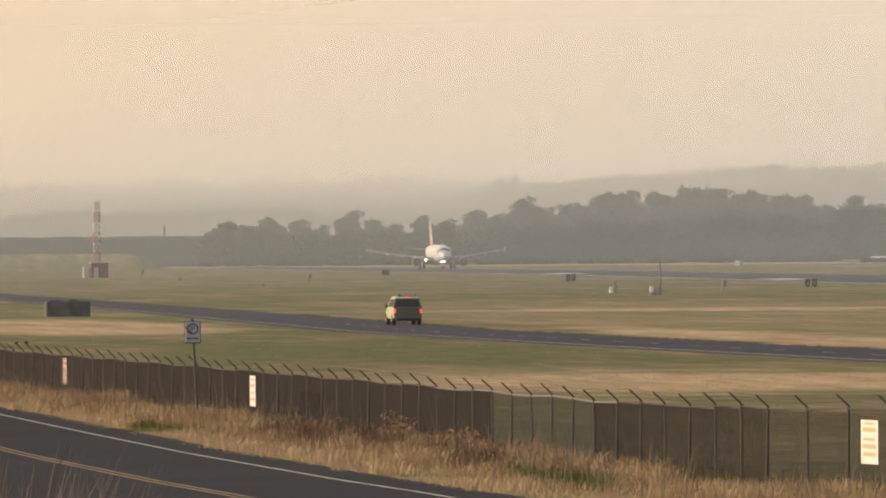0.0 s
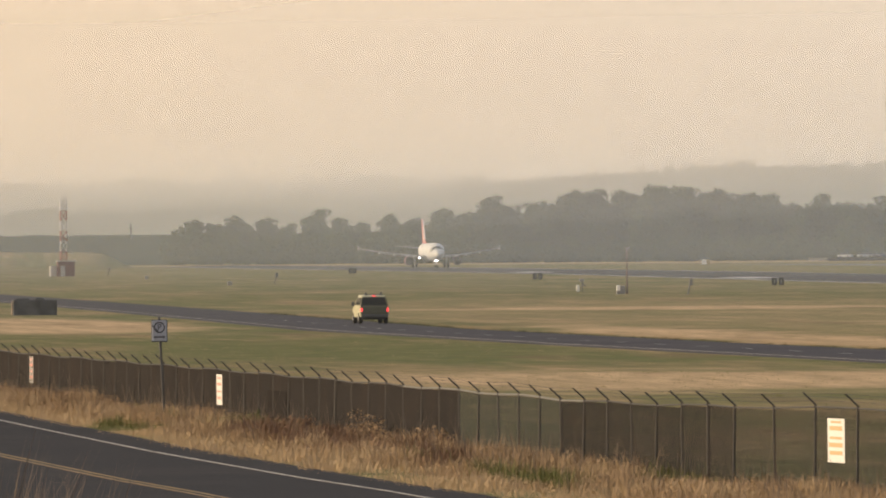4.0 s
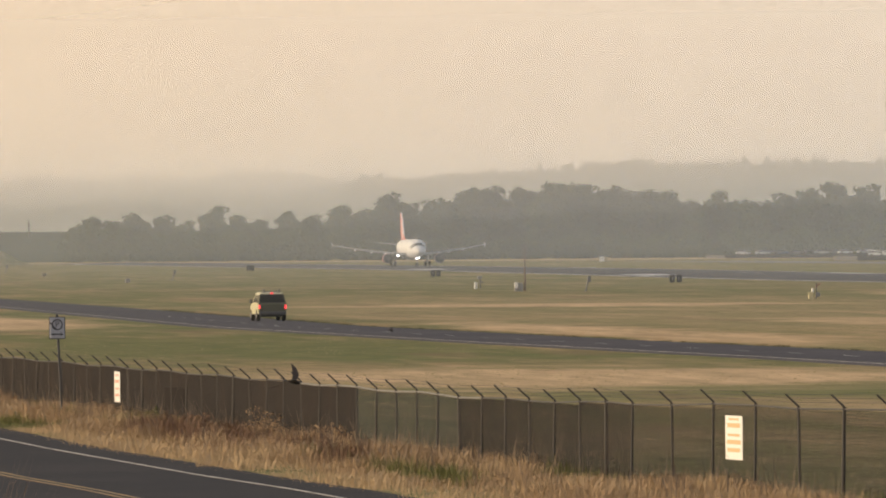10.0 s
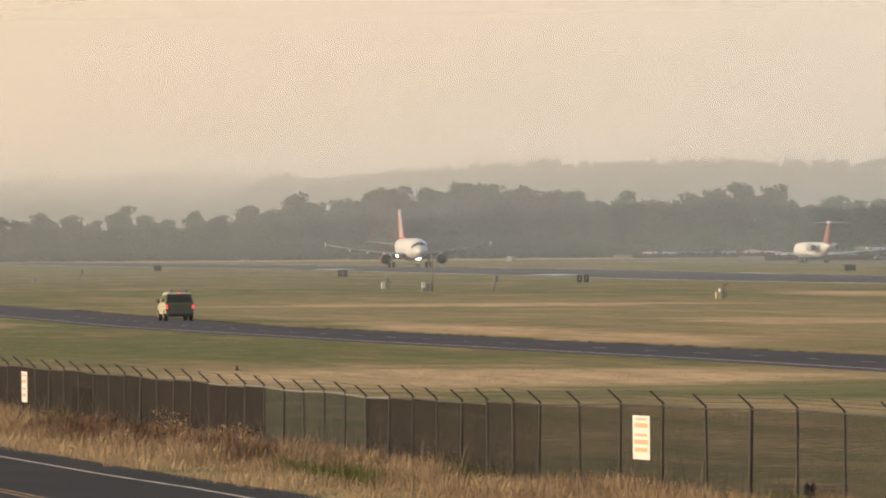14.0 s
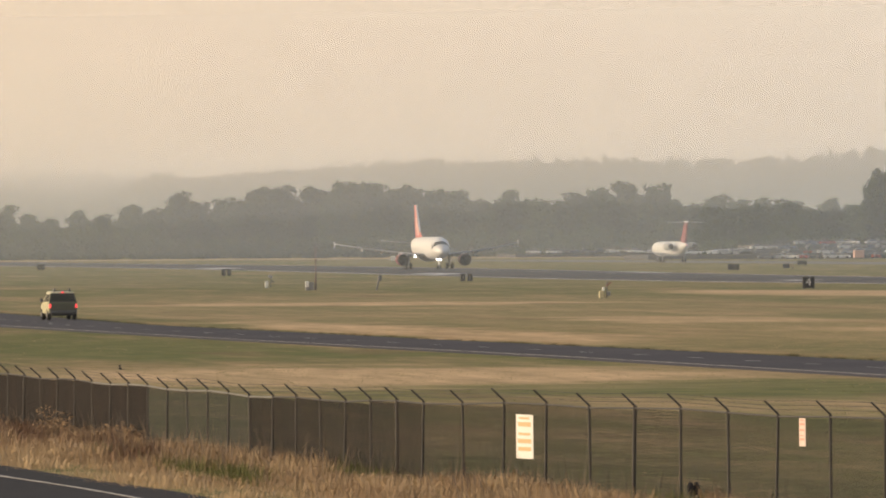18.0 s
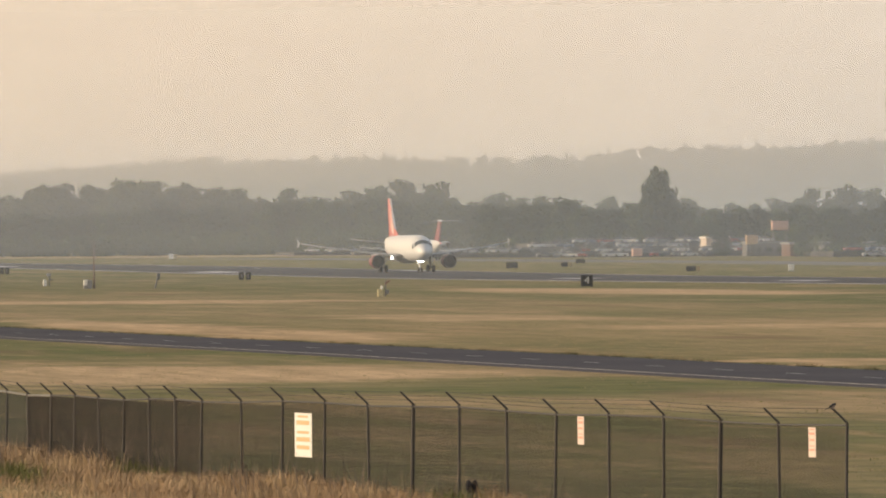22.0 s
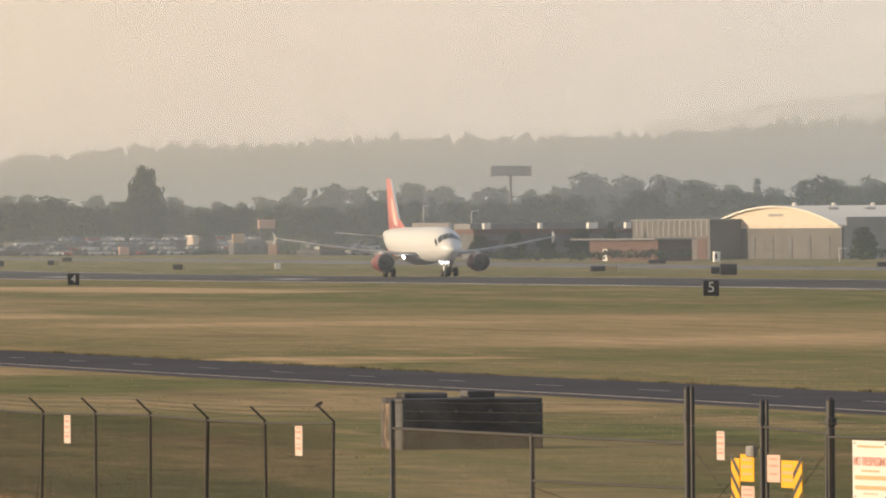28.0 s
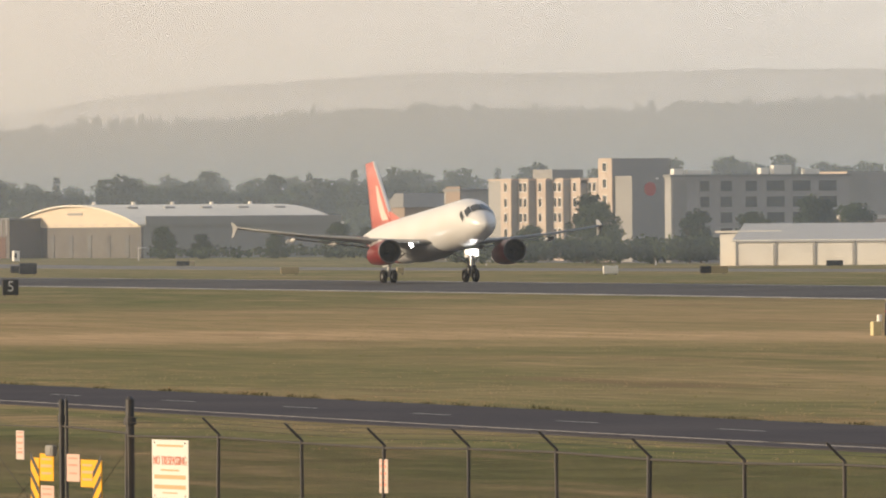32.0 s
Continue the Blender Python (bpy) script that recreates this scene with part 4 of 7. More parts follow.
        # main gear
        gear = part("main_gear", tube((side * 3.795, 0, 0.5), (side * 3.6, 0.1, 2.9), 0.15, 0.17, 10), STRUT, a)
        part("side_brace", tube((side * 3.75, 0.05, 1.5), (side * 2.2, 0.1, 2.6), 0.07, sides=6), STRUT, gear)
        part("gear_door", box(0.06, 1.5, 1.25, (side * 4.0, 0.1, 1.45), 0.02), WHITE_PAINT, gear)
        for o in (-0.46, 0.46):
            wheel(gear, side * 3.795 + o, 0, 0.58, 0.42)
        if side < 0:
            part("landing_light", tube((side * 3.35, NOSE + 11.75, AXIS - 1.55), (side * 3.35, NOSE + 12.2, AXIS - 1.3), 0.13, sides=14), LAMP, a, "glaring white landing light")
    ng = part("nose_gear", tube((0, NOSE + 5.07, 0.38), (0, NOSE + 5.2, 2.2), 0.10, 0.12, 10), STRUT, a)
    for o in (-0.25, 0.25):
        wheel(ng, o, NOSE + 5.07, 0.39, 0.22)
    for s in (-1, 1):
        part("gear_door", box(0.04, 1.3, 0.7, (s * 0.45, NOSE + 4.9, 1.45), 0.01), WHITE_PAINT, ng)
        part("taxi_light", tube((s * 0.27, NOSE + 4.80, 1.88), (s * 0.27, NOSE + 4.98, 1.88), 0.25, sides=14), LAMP, ng, "glaring white nose light")
    return a


airliner = build_airliner()
RUN = [(0, 2271.2, 0, 0), (2, 2246.5, 0, 0), (4, 2211.9, 0, 0), (6, 2166.8, 0, 0), (8, 2111.4, 0, 0), (10, 2045.7, 0, 0), (12, 1970.3, 0, 0), (14, 1885.7, 0, 0), (16, 1792.4, 0, 0), (18, 1691.1, 0, 0), (20, 1582.4, 0, 0), (22, 1467.0, 0, 0),
       (24, 1345.1, 0, 0), (26, 1217.1, 0, 0), (27, 1150.7, 0, 0), (28, 1082.8, 0, 0), (29, 1013.3, 0, 0), (29.5, 978, 0, -0.2), (30, 942.1, 0.06, -0.7), (30.5, 906, 0.15, -1.5), (31, 869.1, 0.26, -2.5), (31.5, 832, 0.38, -3.6), (32, 794.2, 0.5, -4.8)]
RUN = [(t, y, ground_z(241, y) + 0.35 + lift, p) for t, y, lift, p in RUN]
STRUTS = [(0, 0, 0), (29, 0, 0), (30, 0.06, 0.15), (30.5, 0.15, 0.34), (31, 0.26, 0.50), (31.5, 0.38, 0.64), (32, 0.5, 0.75)]      # time, main and nose struts easing out


# ---- airfield things ----
BLACK = material("black_sign_face", (0.018, 0.018, 0.02), 0.6, vary=0.2, scale=3)
SIGN_WHITE = material("white_sign_face", (0.66, 0.64, 0.61), 0.5, vary=0.05, scale=3)
SIGN_RED = material("red_lettering", (0.66, 0.27, 0.21), 0.6, vary=0.1, scale=6)
SIGN_ORANGE = material("faded_red_lettering", (0.70, 0.36, 0.20), 0.6, vary=0.1, scale=6)
SIGN_PINK = material("sun_faded_pinkish_board", (0.58, 0.47, 0.42), 0.6, vary=0.08, scale=4)
INK = material("dark_lettering", (0.05, 0.05, 0.055), 0.6, vary=0.1)
PINK_NOTICE = material("faded_pink_notice", (0.62, 0.42, 0.35), 0.6, vary=0.08, scale=3)
YELLOW = material("yellow_reflective_board", (0.80, 0.40, 0.02), 0.45, vary=0.08, scale=3)
GATE_WIRE = material("galvanised_gate_wire", (0.19, 0.16, 0.11), 0.6, 0.1, vary=0.2, scale=2)
YELLOW_BOX = material("pale_yellow_box", (0.55, 0.48, 0.28), 0.6, vary=0.1, scale=3)
TAN_SIGN = material("tan_sign_side", (0.36, 0.29, 0.16), 0.7, vary=0.1)
WHITE_BOX = material("white_cabinet", (0.75, 0.73, 0.68), 0.5, vary=0.06, scale=2)
GREY_BOX = material("grey_cabinet", (0.26, 0.25, 0.24), 0.6, vary=0.1, scale=2)
OLD_BOARD = material("old_dark_board", (0.012, 0.009, 0.008), 0.85, vary=0.25, scale=3)
# a white plate, toned grey-blue here for the shade on it
POLE_SIGN = material("shaded_sign_plate", (0.40, 0.41, 0.47), 0.5, vary=0.08, scale=4)
RUSTY = material("rust_brown_steel", (0.12, 0.075, 0.06), 0.7, vary=0.15, scale=2)
RED_STEEL = material("red_tower_paint", (0.27, 0.10, 0.08), 0.6, vary=0.15, scale=2)
WHITE_STEEL = material("white_tower_paint", (0.45, 0.43, 0.41), 0.6, vary=0.1, scale=2)
BRICK_RED = material("red_shed_boards", (0.17, 0.09, 0.08), 0.8, vary=0.15, scale=1)
DARK_CONCRETE = material("weathered_dark_concrete", (0.125, 0.125, 0.132), 0.9, vary=0.45, scale=1.4, bump=0.4, bump_scale=6, dirt=(0.050, 0.048, 0.050), dirt_scale=0.7)
# patchy concrete; its pale tone paints the sun on the end face
PALE_CONCRETE = material("sun_patched_concrete", (0.10, 0.085, 0.075), 0.9, vary=0.3, scale=2.5, dirt=(0.30, 0.22, 0.16), dirt_scale=2.2)
POST_STEEL = material("painted_steel_post", (0.12, 0.12, 0.125), 0.6, 0.3, vary=0.2, scale=3)


def at(x, y, turn=0.0):
    return pose(x, y, ground_z(x, y), 0, 0, turn)


def text_mesh(words, size, mat, parent, m, name="lettering", depth=0.004):
    cu = bpy.data.curves.new(name, "FONT")
    cu.body, cu.size, cu.align_x, cu.align_y, cu.extrude = words, size, "CENTER", "CENTER", depth
    tmp = new("tmp_text", cu)
    bpy.context.view_layer.update()
    me = bpy.data.meshes.new_from_object(tmp.evaluated_get(bpy.context.evaluated_depsgraph_get()))
    bpy.data.objects.remove(tmp)
    me.materials.clear()
    me.materials.append(mat)
    ob = new(name, me)
    ob.parent = parent
    ob.matrix_basis = m
    return ob


def distance_sign(x, y, words):
    s = empty("distance_sign", at(x, y, -2))
    tagged(s, "black runway distance sign with white number " + words, "sign", "runway distance signs")
    part("panel", box(1.28, 0.25, 1.22, (0, 0, 0.16), 0.03), BLACK, s)
    for k in (-0.45, 0.45):
        part("leg", tube((k, 0, -0.1), (k, 0, 0.2), 0.04), POST_STEEL, s)
    text_mesh(words, 1.15, SIGN_WHITE, s, pose(0, -0.14, 0.80, 90, 0, 0), "number")


def side_sign(x, y, gap):
    """A runway distance sign seen on its edge: two dark panels."""
    s = empty("distance_sign", at(x, y, -3))
    tagged(s, "black two-panel runway sign, number unreadable in the haze", "sign", "runway distance signs")
    for k in (-1, 1):
        p = part("panel", box(0.72, 0.25, 1.05, (k * gap, 0, 0.15), 0.03), BLACK, s)
        part("leg", tube((k * gap, 0, -0.1), (k * gap, 0, 0.2), 0.04), POST_STEEL, p)
        part("pale_bar", box(0.10, 0.02, 0.5, (k * gap * 0.9, -0.14, 0.4)), GREY_BOX, p)


def guidance_sign(x, y, w, h, tan=0.0, mat=None, label="dark taxiway guidance sign board on short legs"):
    s = empty("guidance_sign", at(x, y, -6))
    tagged(s, label, "sign", "taxiway guidance signs")
    part("panel", box(w * (1 - tan), 0.4, h, (-w * tan / 2, 0, 0.2), 0.03), mat or BLACK, s)
    if tan:
        part("end_panel", box(w * tan, 0.4, h, (w * (1 - tan) / 2, 0, 0.2), 0.03), TAN_SIGN, s)
    for k in (-0.35, 0.35):
        part("leg", tube((k * w, 0, -0.1), (k * w, 0, 0.25), 0.05), POST_STEEL, s)


def weather_mast(x, y):
    s = empty("wind_mast", at(x, y))
    tagged(s, "slim wind mast with a white cabinet at its foot", "mast")
    part("pole", tube((0.55, 0, -0.2), (0.55, 0, 5.0), 0.11, 0.07), RUSTY, s)
    part("vane", tube((0.25, 0, 5.05), (0.9, 0, 5.05), 0.05), POST_STEEL, s)
    part("cup", tube((0.8, 0, 5.05), (0.8, 0, 5.3), 0.10, 0.05), POST_STEEL, s)
    c = part("cabinet", box(0.36, 0.4, 0.62, (-0.42, 0, 0.35), 0.03), WHITE_BOX, s)
    part("stand", box(0.4, 0.45, 0.40, (-0.42, 0, -0.05)), GREY_BOX, c)
    part("grey_cabinet", box(0.5, 0.5, 0.95, (0.08, 0.1, -0.05), 0.03), GREY_BOX, s)


def sensor_post(x, y, kind):
    s = empty("sensor_post", at(x, y))
    if kind == 0:
        tagged(s, "small white cabinet with a sensor head on a pole", "equipment")
        part("cabinet", box(0.38, 0.35, 0.8, (-0.2, 0, -0.05), 0.02), WHITE_BOX, s)
        part("pole", tube((0.32, 0, -0.1), (0.32, 0, 1.25), 0.06), POST_STEEL, s)
        part("head", box(0.5, 0.3, 0.35, (0.25, 0, 1.15), 0.05), GREY_BOX, s)
        part("arm", tube((0.32, 0, 0.9), (0.75, 0, 0.6), 0.05), POST_STEEL, s)
    elif kind == 1:
        tagged(s, "leaning dark post with a small box", "equipment")
        part("pole", tube((-0.25, 0, -0.1), (0.1, 0, 1.5), 0.09), POST_STEEL, s)
        part("head", box(0.36, 0.3, 0.7, (0.14, 0, 1.0), 0.04), POST_STEEL, s)
    elif kind == 2:
        tagged(s, "low grey cabinet in the grass", "equipment")
        part("cabinet", box(0.6, 0.5, 0.5, (0, 0, 0.0), 0.04), GREY_BOX, s)
        part("lid", box(0.7, 0.6, 0.08, (0, 0, 0.5), 0.02), GREY_BOX, s)
    else:
        tagged(s, "pale yellow cabinet with a white canister and a sensor arm", "equipment")
        part("cabinet", box(0.42, 0.4, 0.66, (-0.15, 0, 0.0), 0.02), YELLOW_BOX, s)
        part("canister", tube((0.02, 0, 0.66), (0.02, 0, 0.98), 0.12, sides=12), WHITE_BOX, s)
        part("pole", tube((0.33, 0, -0.1), (0.36, 0, 1.55), 0.05), POST_STEEL, s)
        part("arm", tube((0.3, 0, 1.1), (0.75, 0, 1.45), 0.06), RED_STEEL, s)
        part("side_box", box(0.35, 0.3, 0.4, (0.5, 0.1, 0.2), 0.03), GREY_BOX, s)


def antenna_tower(x, y):
    s = empty("antenna_tower", at(x, y))
    tagged(s, "red and white lattice antenna tower on a small hut", "tower")
    h, w = 12.0, 0.62
    for band in range(6):
        z0, z1 = 3.0 + band * h / 6, 3.0 + (band + 1) * h / 6
        bm = bmesh.new()
        c = [(-w, -w), (w, -w), (w, w), (-w, w)]
        for i in range(4):
            (ax, ay), (bx, by) = c[i], c[(i + 1) % 4]
            tube((ax, ay, z0), (ax, ay, z1), 0.07, sides=4, bm=bm)
            tube((ax, ay, z0), (bx, by, z1), 0.045, sides=4, bm=bm)
            tube((bx, by, z0), (ax, ay, z1), 0.045, sides=4, bm=bm)
            tube((ax, ay, z1), (bx, by, z1), 0.05, sides=4, bm=bm)
        part("lattice_section", bm, RED_STEEL if band % 2 == 0 else WHITE_STEEL, s)
    for dx, top in ((-0.55, 15.6), (0.0, 16.4), (0.55, 15.7)):
        part("antenna", tube((dx, 0, 12.5), (dx, 0, top), 0.08, 0.05, 6), WHITE_STEEL, s)
    part("dish", tube((0.6, -0.7, 8.0), (0.6, -1.0, 8.0), 0.5, 0.3, 12), WHITE_STEEL, s)
    hut = part("hut", box(3.4, 3.2, 3.0, (0.4, 0, -0.1), 0.05), BRICK_RED, s, "dull red equipment hut")
    part("hut_roof", box(3.8, 3.6, 0.25, (0.4, 0, 2.9), 0.05), WHITE_STEEL, hut)
    part("hut_door", box(0.9, 0.08, 2.1, (-0.3, -1.63, 0.0)), WHITE_STEEL, hut)
    part("lean_to", box(1.3, 2.0, 2.2, (-2.1, 0, -0.1), 0.05), WHITE_STEEL, hut)


def blast_block(x, y):
    s = empty("concrete_block", at(x, y, 0))
    tagged(s, "big weathered dark concrete block with a patchy pale end", "concrete block", "concrete blocks")
    w, d, h = 3.55, 2.35, 1.2
    part("body", box(w, d, h, (0, 0, -0.05), 0.04), DARK_CONCRETE, s)
    # thin plate on the sun side, pale for the light there
    part("pale_end", box(0.05, d * 0.55, h * 0.92, (-w / 2 - 0.02, 0.15, 0.0), 0.01), PALE_CONCRETE, s, "patchy concrete end with the sun put into its colour")
    part("cap_slab", box(w - 0.02, d - 0.02, 0.10, (0, 0, h - 0.06), 0.02), DARK_CONCRETE, s)
    part("hatch", box(1.1, 0.9, 0.14, (-0.95, 0.2, h + 0.03), 0.03), DARK_CONCRETE, s)
    part("hatch", box(0.7, 0.8, 0.18, (0.45, 0.2, h + 0.03), 0.03), DARK_CONCRETE, s)
    for k in (-1.25, -0.4, 0.45, 1.25):
        part("lifting_eye", tube((k, -d / 2 - 0.03, 0.93), (k, -d / 2 + 0.02, 0.93), 0.05, sides=8), POST_STEEL, s)


# ---- the stopped pickup ----
TRUCK_PAINT = material("pale_lime_truck_paint", (0.46, 0.43, 0.27), 0.35, vary=0.06, scale=1)
# the truck's lime paint with the rear's shade put into it
TRUCK_REAR_SHADE = material("shaded_olive_truck_rear", (0.10, 0.098, 0.068), 0.85, vary=0.1, scale=1)
# kept rough so that the tilted panes mirror no bright sky
TRUCK_GLASS = material("matte_tinted_glass", (0.016, 0.017, 0.017), 0.85, vary=0.1)
BRAKE = material("red_brake_lamp", (0.6, 0.02, 0.015), 0.3, emit=(1.0, 0.05, 0.06), power=1.7)
BUMPER = material("dark_bumper", (0.07, 0.07, 0.07), 0.5, 0.2, vary=0.1)


def build_truck(x, y):
    t = empty("pickup_truck", pose(x, y, 0.04, 0, 0, 0.4))
    tagged(t, "pale lime pickup with brake lights lit on the perimeter road", "truck")
    W = 1.98
    lower = rings([[(sx * W / 2 * k, yy, z) for sx, z in ((-1, z0), (-1, z1), (1, z1), (1, z0))] for yy, k, z0, z1 in ((0, 0.97, 0.55, 1.15), (0.06, 1, 0.5, 1.18), (2.0, 1, 0.45, 1.2), (4.1, 1, 0.45, 1.2), (5.3, 0.96, 0.5, 1.05), (5.6, 0.9, 0.55, 0.95))])
    bmesh.ops.bevel(lower, geom=lower.edges[:], offset=0.05, segments=2, affect="EDGES")
    body = part("body", lower, TRUCK_PAINT, t)
    cab = rings([[(-0.97, 0.10, 1.17), (0.97, 0.10, 1.17), (0.97, 4.1, 1.19), (-0.97, 4.1, 1.19)], [(-0.80, 0.42, 1.88), (0.80, 0.42, 1.88), (0.80, 3.2, 1.90), (-0.80, 3.2, 1.90)], [(-0.72, 0.55, 1.95), (0.72, 0.55, 1.95), (0.72, 3.0, 1.97), (-0.72, 3.0, 1.97)]])
    bmesh.ops.bevel(cab, geom=cab.edges[:], offset=0.03, segments=1, affect="EDGES")
    c = part("cabin", cab, TRUCK_PAINT, t)
    rear = bmesh.new()
    rear.faces.new([rear.verts.new(p) for p in ((-0.88, 0.115, 1.24), (0.88, 0.115, 1.24), (0.77, 0.385, 1.84), (-0.77, 0.385, 1.84))])
    part("rear_window", rear, TRUCK_GLASS, c)
    for s in (-1, 1):
        for y0, y1 in ((0.5, 1.45), (1.55, 2.6), (2.7, 3.6)):
            bm = bmesh.new()
            top = min(y1, 3.25)
            bm.faces.new([bm.verts.new(p) for p in ((s * 0.955, y0, 1.27), (s * 0.955, y1, 1.27), (s * 0.825, top - 0.1, 1.80), (s * 0.825, y0 + 0.1, 1.80))])
            part("side_window", bm, TRUCK_GLASS, c)
        part("tail_lamp", box(0.13, 0.08, 0.26, (s * 0.90, -0.06, 0.84), 0.03), BRAKE, body, "lit red brake lamp")
        m = part("mirror", box(0.22, 0.14, 0.26, (s * 1.13, 3.35, 1.22), 0.04), BUMPER, body)
        part("arm", tube((s * 0.98, 3.4, 1.28), (s * 1.05, 3.38, 1.30), 0.03), BUMPER, m)
        part("roof_beacon", tube((s * 0.52, 0.75, 1.95), (s * 0.52, 0.75, 2.17), 0.09, 0.07, 10), BUMPER, c)
        for yy in (1.0, 4.45):
            prof = [(0.22, -0.13), (0.36, -0.13), (0.39, -0.09), (0.39, 0.09), (0.36, 0.13), (0.22, 0.13)]
            bm = rings([[(s * 0.88 + o, yy + q * math.cos(a), 0.39 + q * math.sin(a)) for a in (i * 0.3927 for i in range(16))] for q, o in prof], caps=True)
            w = part("wheel", bm, TYRE, t)
            part("hub", tube((s * 0.88 + s * 0.08, yy, 0.39), (s * 0.88 + s * 0.14, yy, 0.39), 0.19, sides=12), BARE, w)
    part("high_stop_lamp", box(0.20, 0.06, 0.09, (0, 0.36, 1.87), 0.02), BRAKE, c, "lit red centre brake lamp")
    part("light_bar_rail", tube((-0.62, 0.75, 2.0), (0.62, 0.75, 2.0), 0.03), BUMPER, c)
    part("rear_bumper", box(1.9, 0.2, 0.24, (0, -0.08, 0.42), 0.05), BUMPER, t)
    # darker than the body, since the rear's shade is painted on
    part("tailgate", box(1.93, 0.06, 0.64, (0, -0.035, 0.56), 0.03), TRUCK_REAR_SHADE, t, "tailgate with its shade put into dark olive paint")
    # plates round the rear window, coloured with the same shade
    rim = bmesh.new()
    for s in (-1, 1):
        rim.faces.new([rim.verts.new(p) for p in ((s * 0.86, 0.100, 1.19), (s * 0.98, 0.085, 1.19), (s * 0.82, 0.400, 1.88), (s * 0.75, 0.375, 1.85))])
    rim.faces.new([rim.verts.new(p) for p in ((-0.97, 0.085, 1.17), (0.97, 0.085, 1.17), (0.84, 0.115, 1.27), (-0.84, 0.115, 1.27))])
    part("rear_frame", rim, TRUCK_REAR_SHADE, c)
    part("underside", box(1.6, 4.6, 0.25, (0, 2.7, 0.28), 0.03), DARK, t)


# ---- the taxiing rear-engined jet ----
DULL_RED = material("dull_red_tail_paint", (0.22, 0.045, 0.045), 0.4, vary=0.1, scale=0.5)


def build_taxi_jet():
    """Nose towards +y, origin on the ground under the main wheels."""
    a = empty("taxiing_jet")
    tagged(a, "white rear-engined jet with red T-tail, taxiing away", "airplane")
    ax = 3.0

    def ring(y, r, zc, n=20):
        return [(r * math.cos(q), y, ax + zc + r * math.sin(q)) for q in (i * 2 * math.pi / n for i in range(n))]

    body = [(23.5, 0.1, -0.3), (23.0, 0.6, -0.25), (21.5, 1.25, -0.1), (19.5, 1.62, 0), (17, 1.67, 0), (-6, 1.67, 0), (-10, 1.55, 0.12), (-14, 1.1, 0.45), (-17.5, 0.45, 0.8), (-18.5, 0.1, 0.9)]
    part("fuselage", rings([ring(*s) for s in body]), WHITE_PAINT, a, "white fuselage", True)
    fin = rings([[(k * 0.22, -11.0, ax + 1.3), (k * 0.22, -17.0, ax + 1.1), (k * 0.1, -19.6, 9.0), (k * 0.1, -16.2, 9.0)] for k in (-1, 1)])
    part("tail_fin", fin, DULL_RED, a, "dull red tail fin")
    part("fin_cap", rings([[(0.22 * c, y, 9.05 + 0.25 * s) for c, s in ((1, 0), (0.7, 0.7), (0, 1), (-0.7, 0.7), (-1, 0), (0, -0.8))] for y in (-15.8, -17.5, -20.2)]), WHITE_PAINT, a)
    for s in (-1, 1):
        part("stabiliser", rings([foil(-17.0 - 2.6 * k, 2.9 - 1.6 * k, 0.09, 9.05 - 0.1 * k, s * (0.1 + 4.7 * k)) for k in (0, 1)]), WING_GREY, a, "", True)
        wing = []
        for x, le, ch, z in ((1.3, 3.6, 6.0, -1.2), (6.0, 0.6, 3.6, -0.75), (16.2, -4.2, 1.3, 0.05)):
            wing.append([(p[0], 2 * le - p[1], p[2]) for p in foil(le, ch, 0.12, ax + z, s * x)])
        part("wing", rings(wing), WHITE_PAINT, a, "pale wing", True)
        n = rings([[(s * 2.75 + r * math.cos(q), y, ax + 0.55 + r * math.sin(q)) for q in (i * 0.4488 for i in range(14))] for y, r in ((-7.0, 0.72), (-7.6, 0.88), (-10.0, 0.92), (-12.4, 0.78), (-13.4, 0.62))], caps=False)
        e = part("engine", n, WING_GREY, a, "dark grey rear engine", True)
        part("exhaust", rings([[(s * 2.75 + r * math.cos(q), y, ax + 0.55 + r * math.sin(q)) for q in (i * 0.4488 for i in range(14))] for y, r in ((-13.3, 0.6), (-12.6, 0.5), (-12.5, 0.02))], caps=False), DARK, e)
        part("engine_pylon", box(1.0, 3.6, 0.24, (s * 1.7, -10, ax + 0.45), 0.05), WHITE_PAINT, a)
        g = part("main_gear", tube((s * 2.5, 0, 0.45), (s * 2.5, 0, 2.2), 0.14), STRUT, a)
        for o in (-0.35, 0.35):
            wheel(g, s * 2.5 + o, 0, 0.52, 0.36)
    ng = part("nose_gear", tube((0, 21.0, 0.3), (0, 21.0, 1.9), 0.1), STRUT, a)
    for o in (-0.2, 0.2):
        wheel(ng, o, 21.0, 0.33, 0.2)
    part("tail_beacon", tube((0, -18.6, ax + 0.9), (0, -18.8, ax + 0.9), 0.1), BRAKE, a)
    return a


# ---- signs on the fence, gate ----
def board(parent, w, h, mat, bars, bar_mat, name="sign_board"):
    """A flat board with rows of unreadable writing as bars: (height, width, thickness) as shares."""
    b = part(name, box(w, 0.012, h, (0, 0, -h / 2), 0.003), mat, parent)
    for z, bw, bt in bars:
        part("text_bar", box(w * bw, 0.004, h * bt, (0, -0.010, h * (0.5 - z) - h * bt / 2)), bar_mat, b)
    return b


def fence_turn(line, y):
    for (x0, y0), (x1, y1) in zip(line, line[1:]):
        if min(y0, y1) <= y <= max(y0, y1):
            return math.degrees(math.atan2(x1 - x0, -(y1 - y0)))
    return 10.0


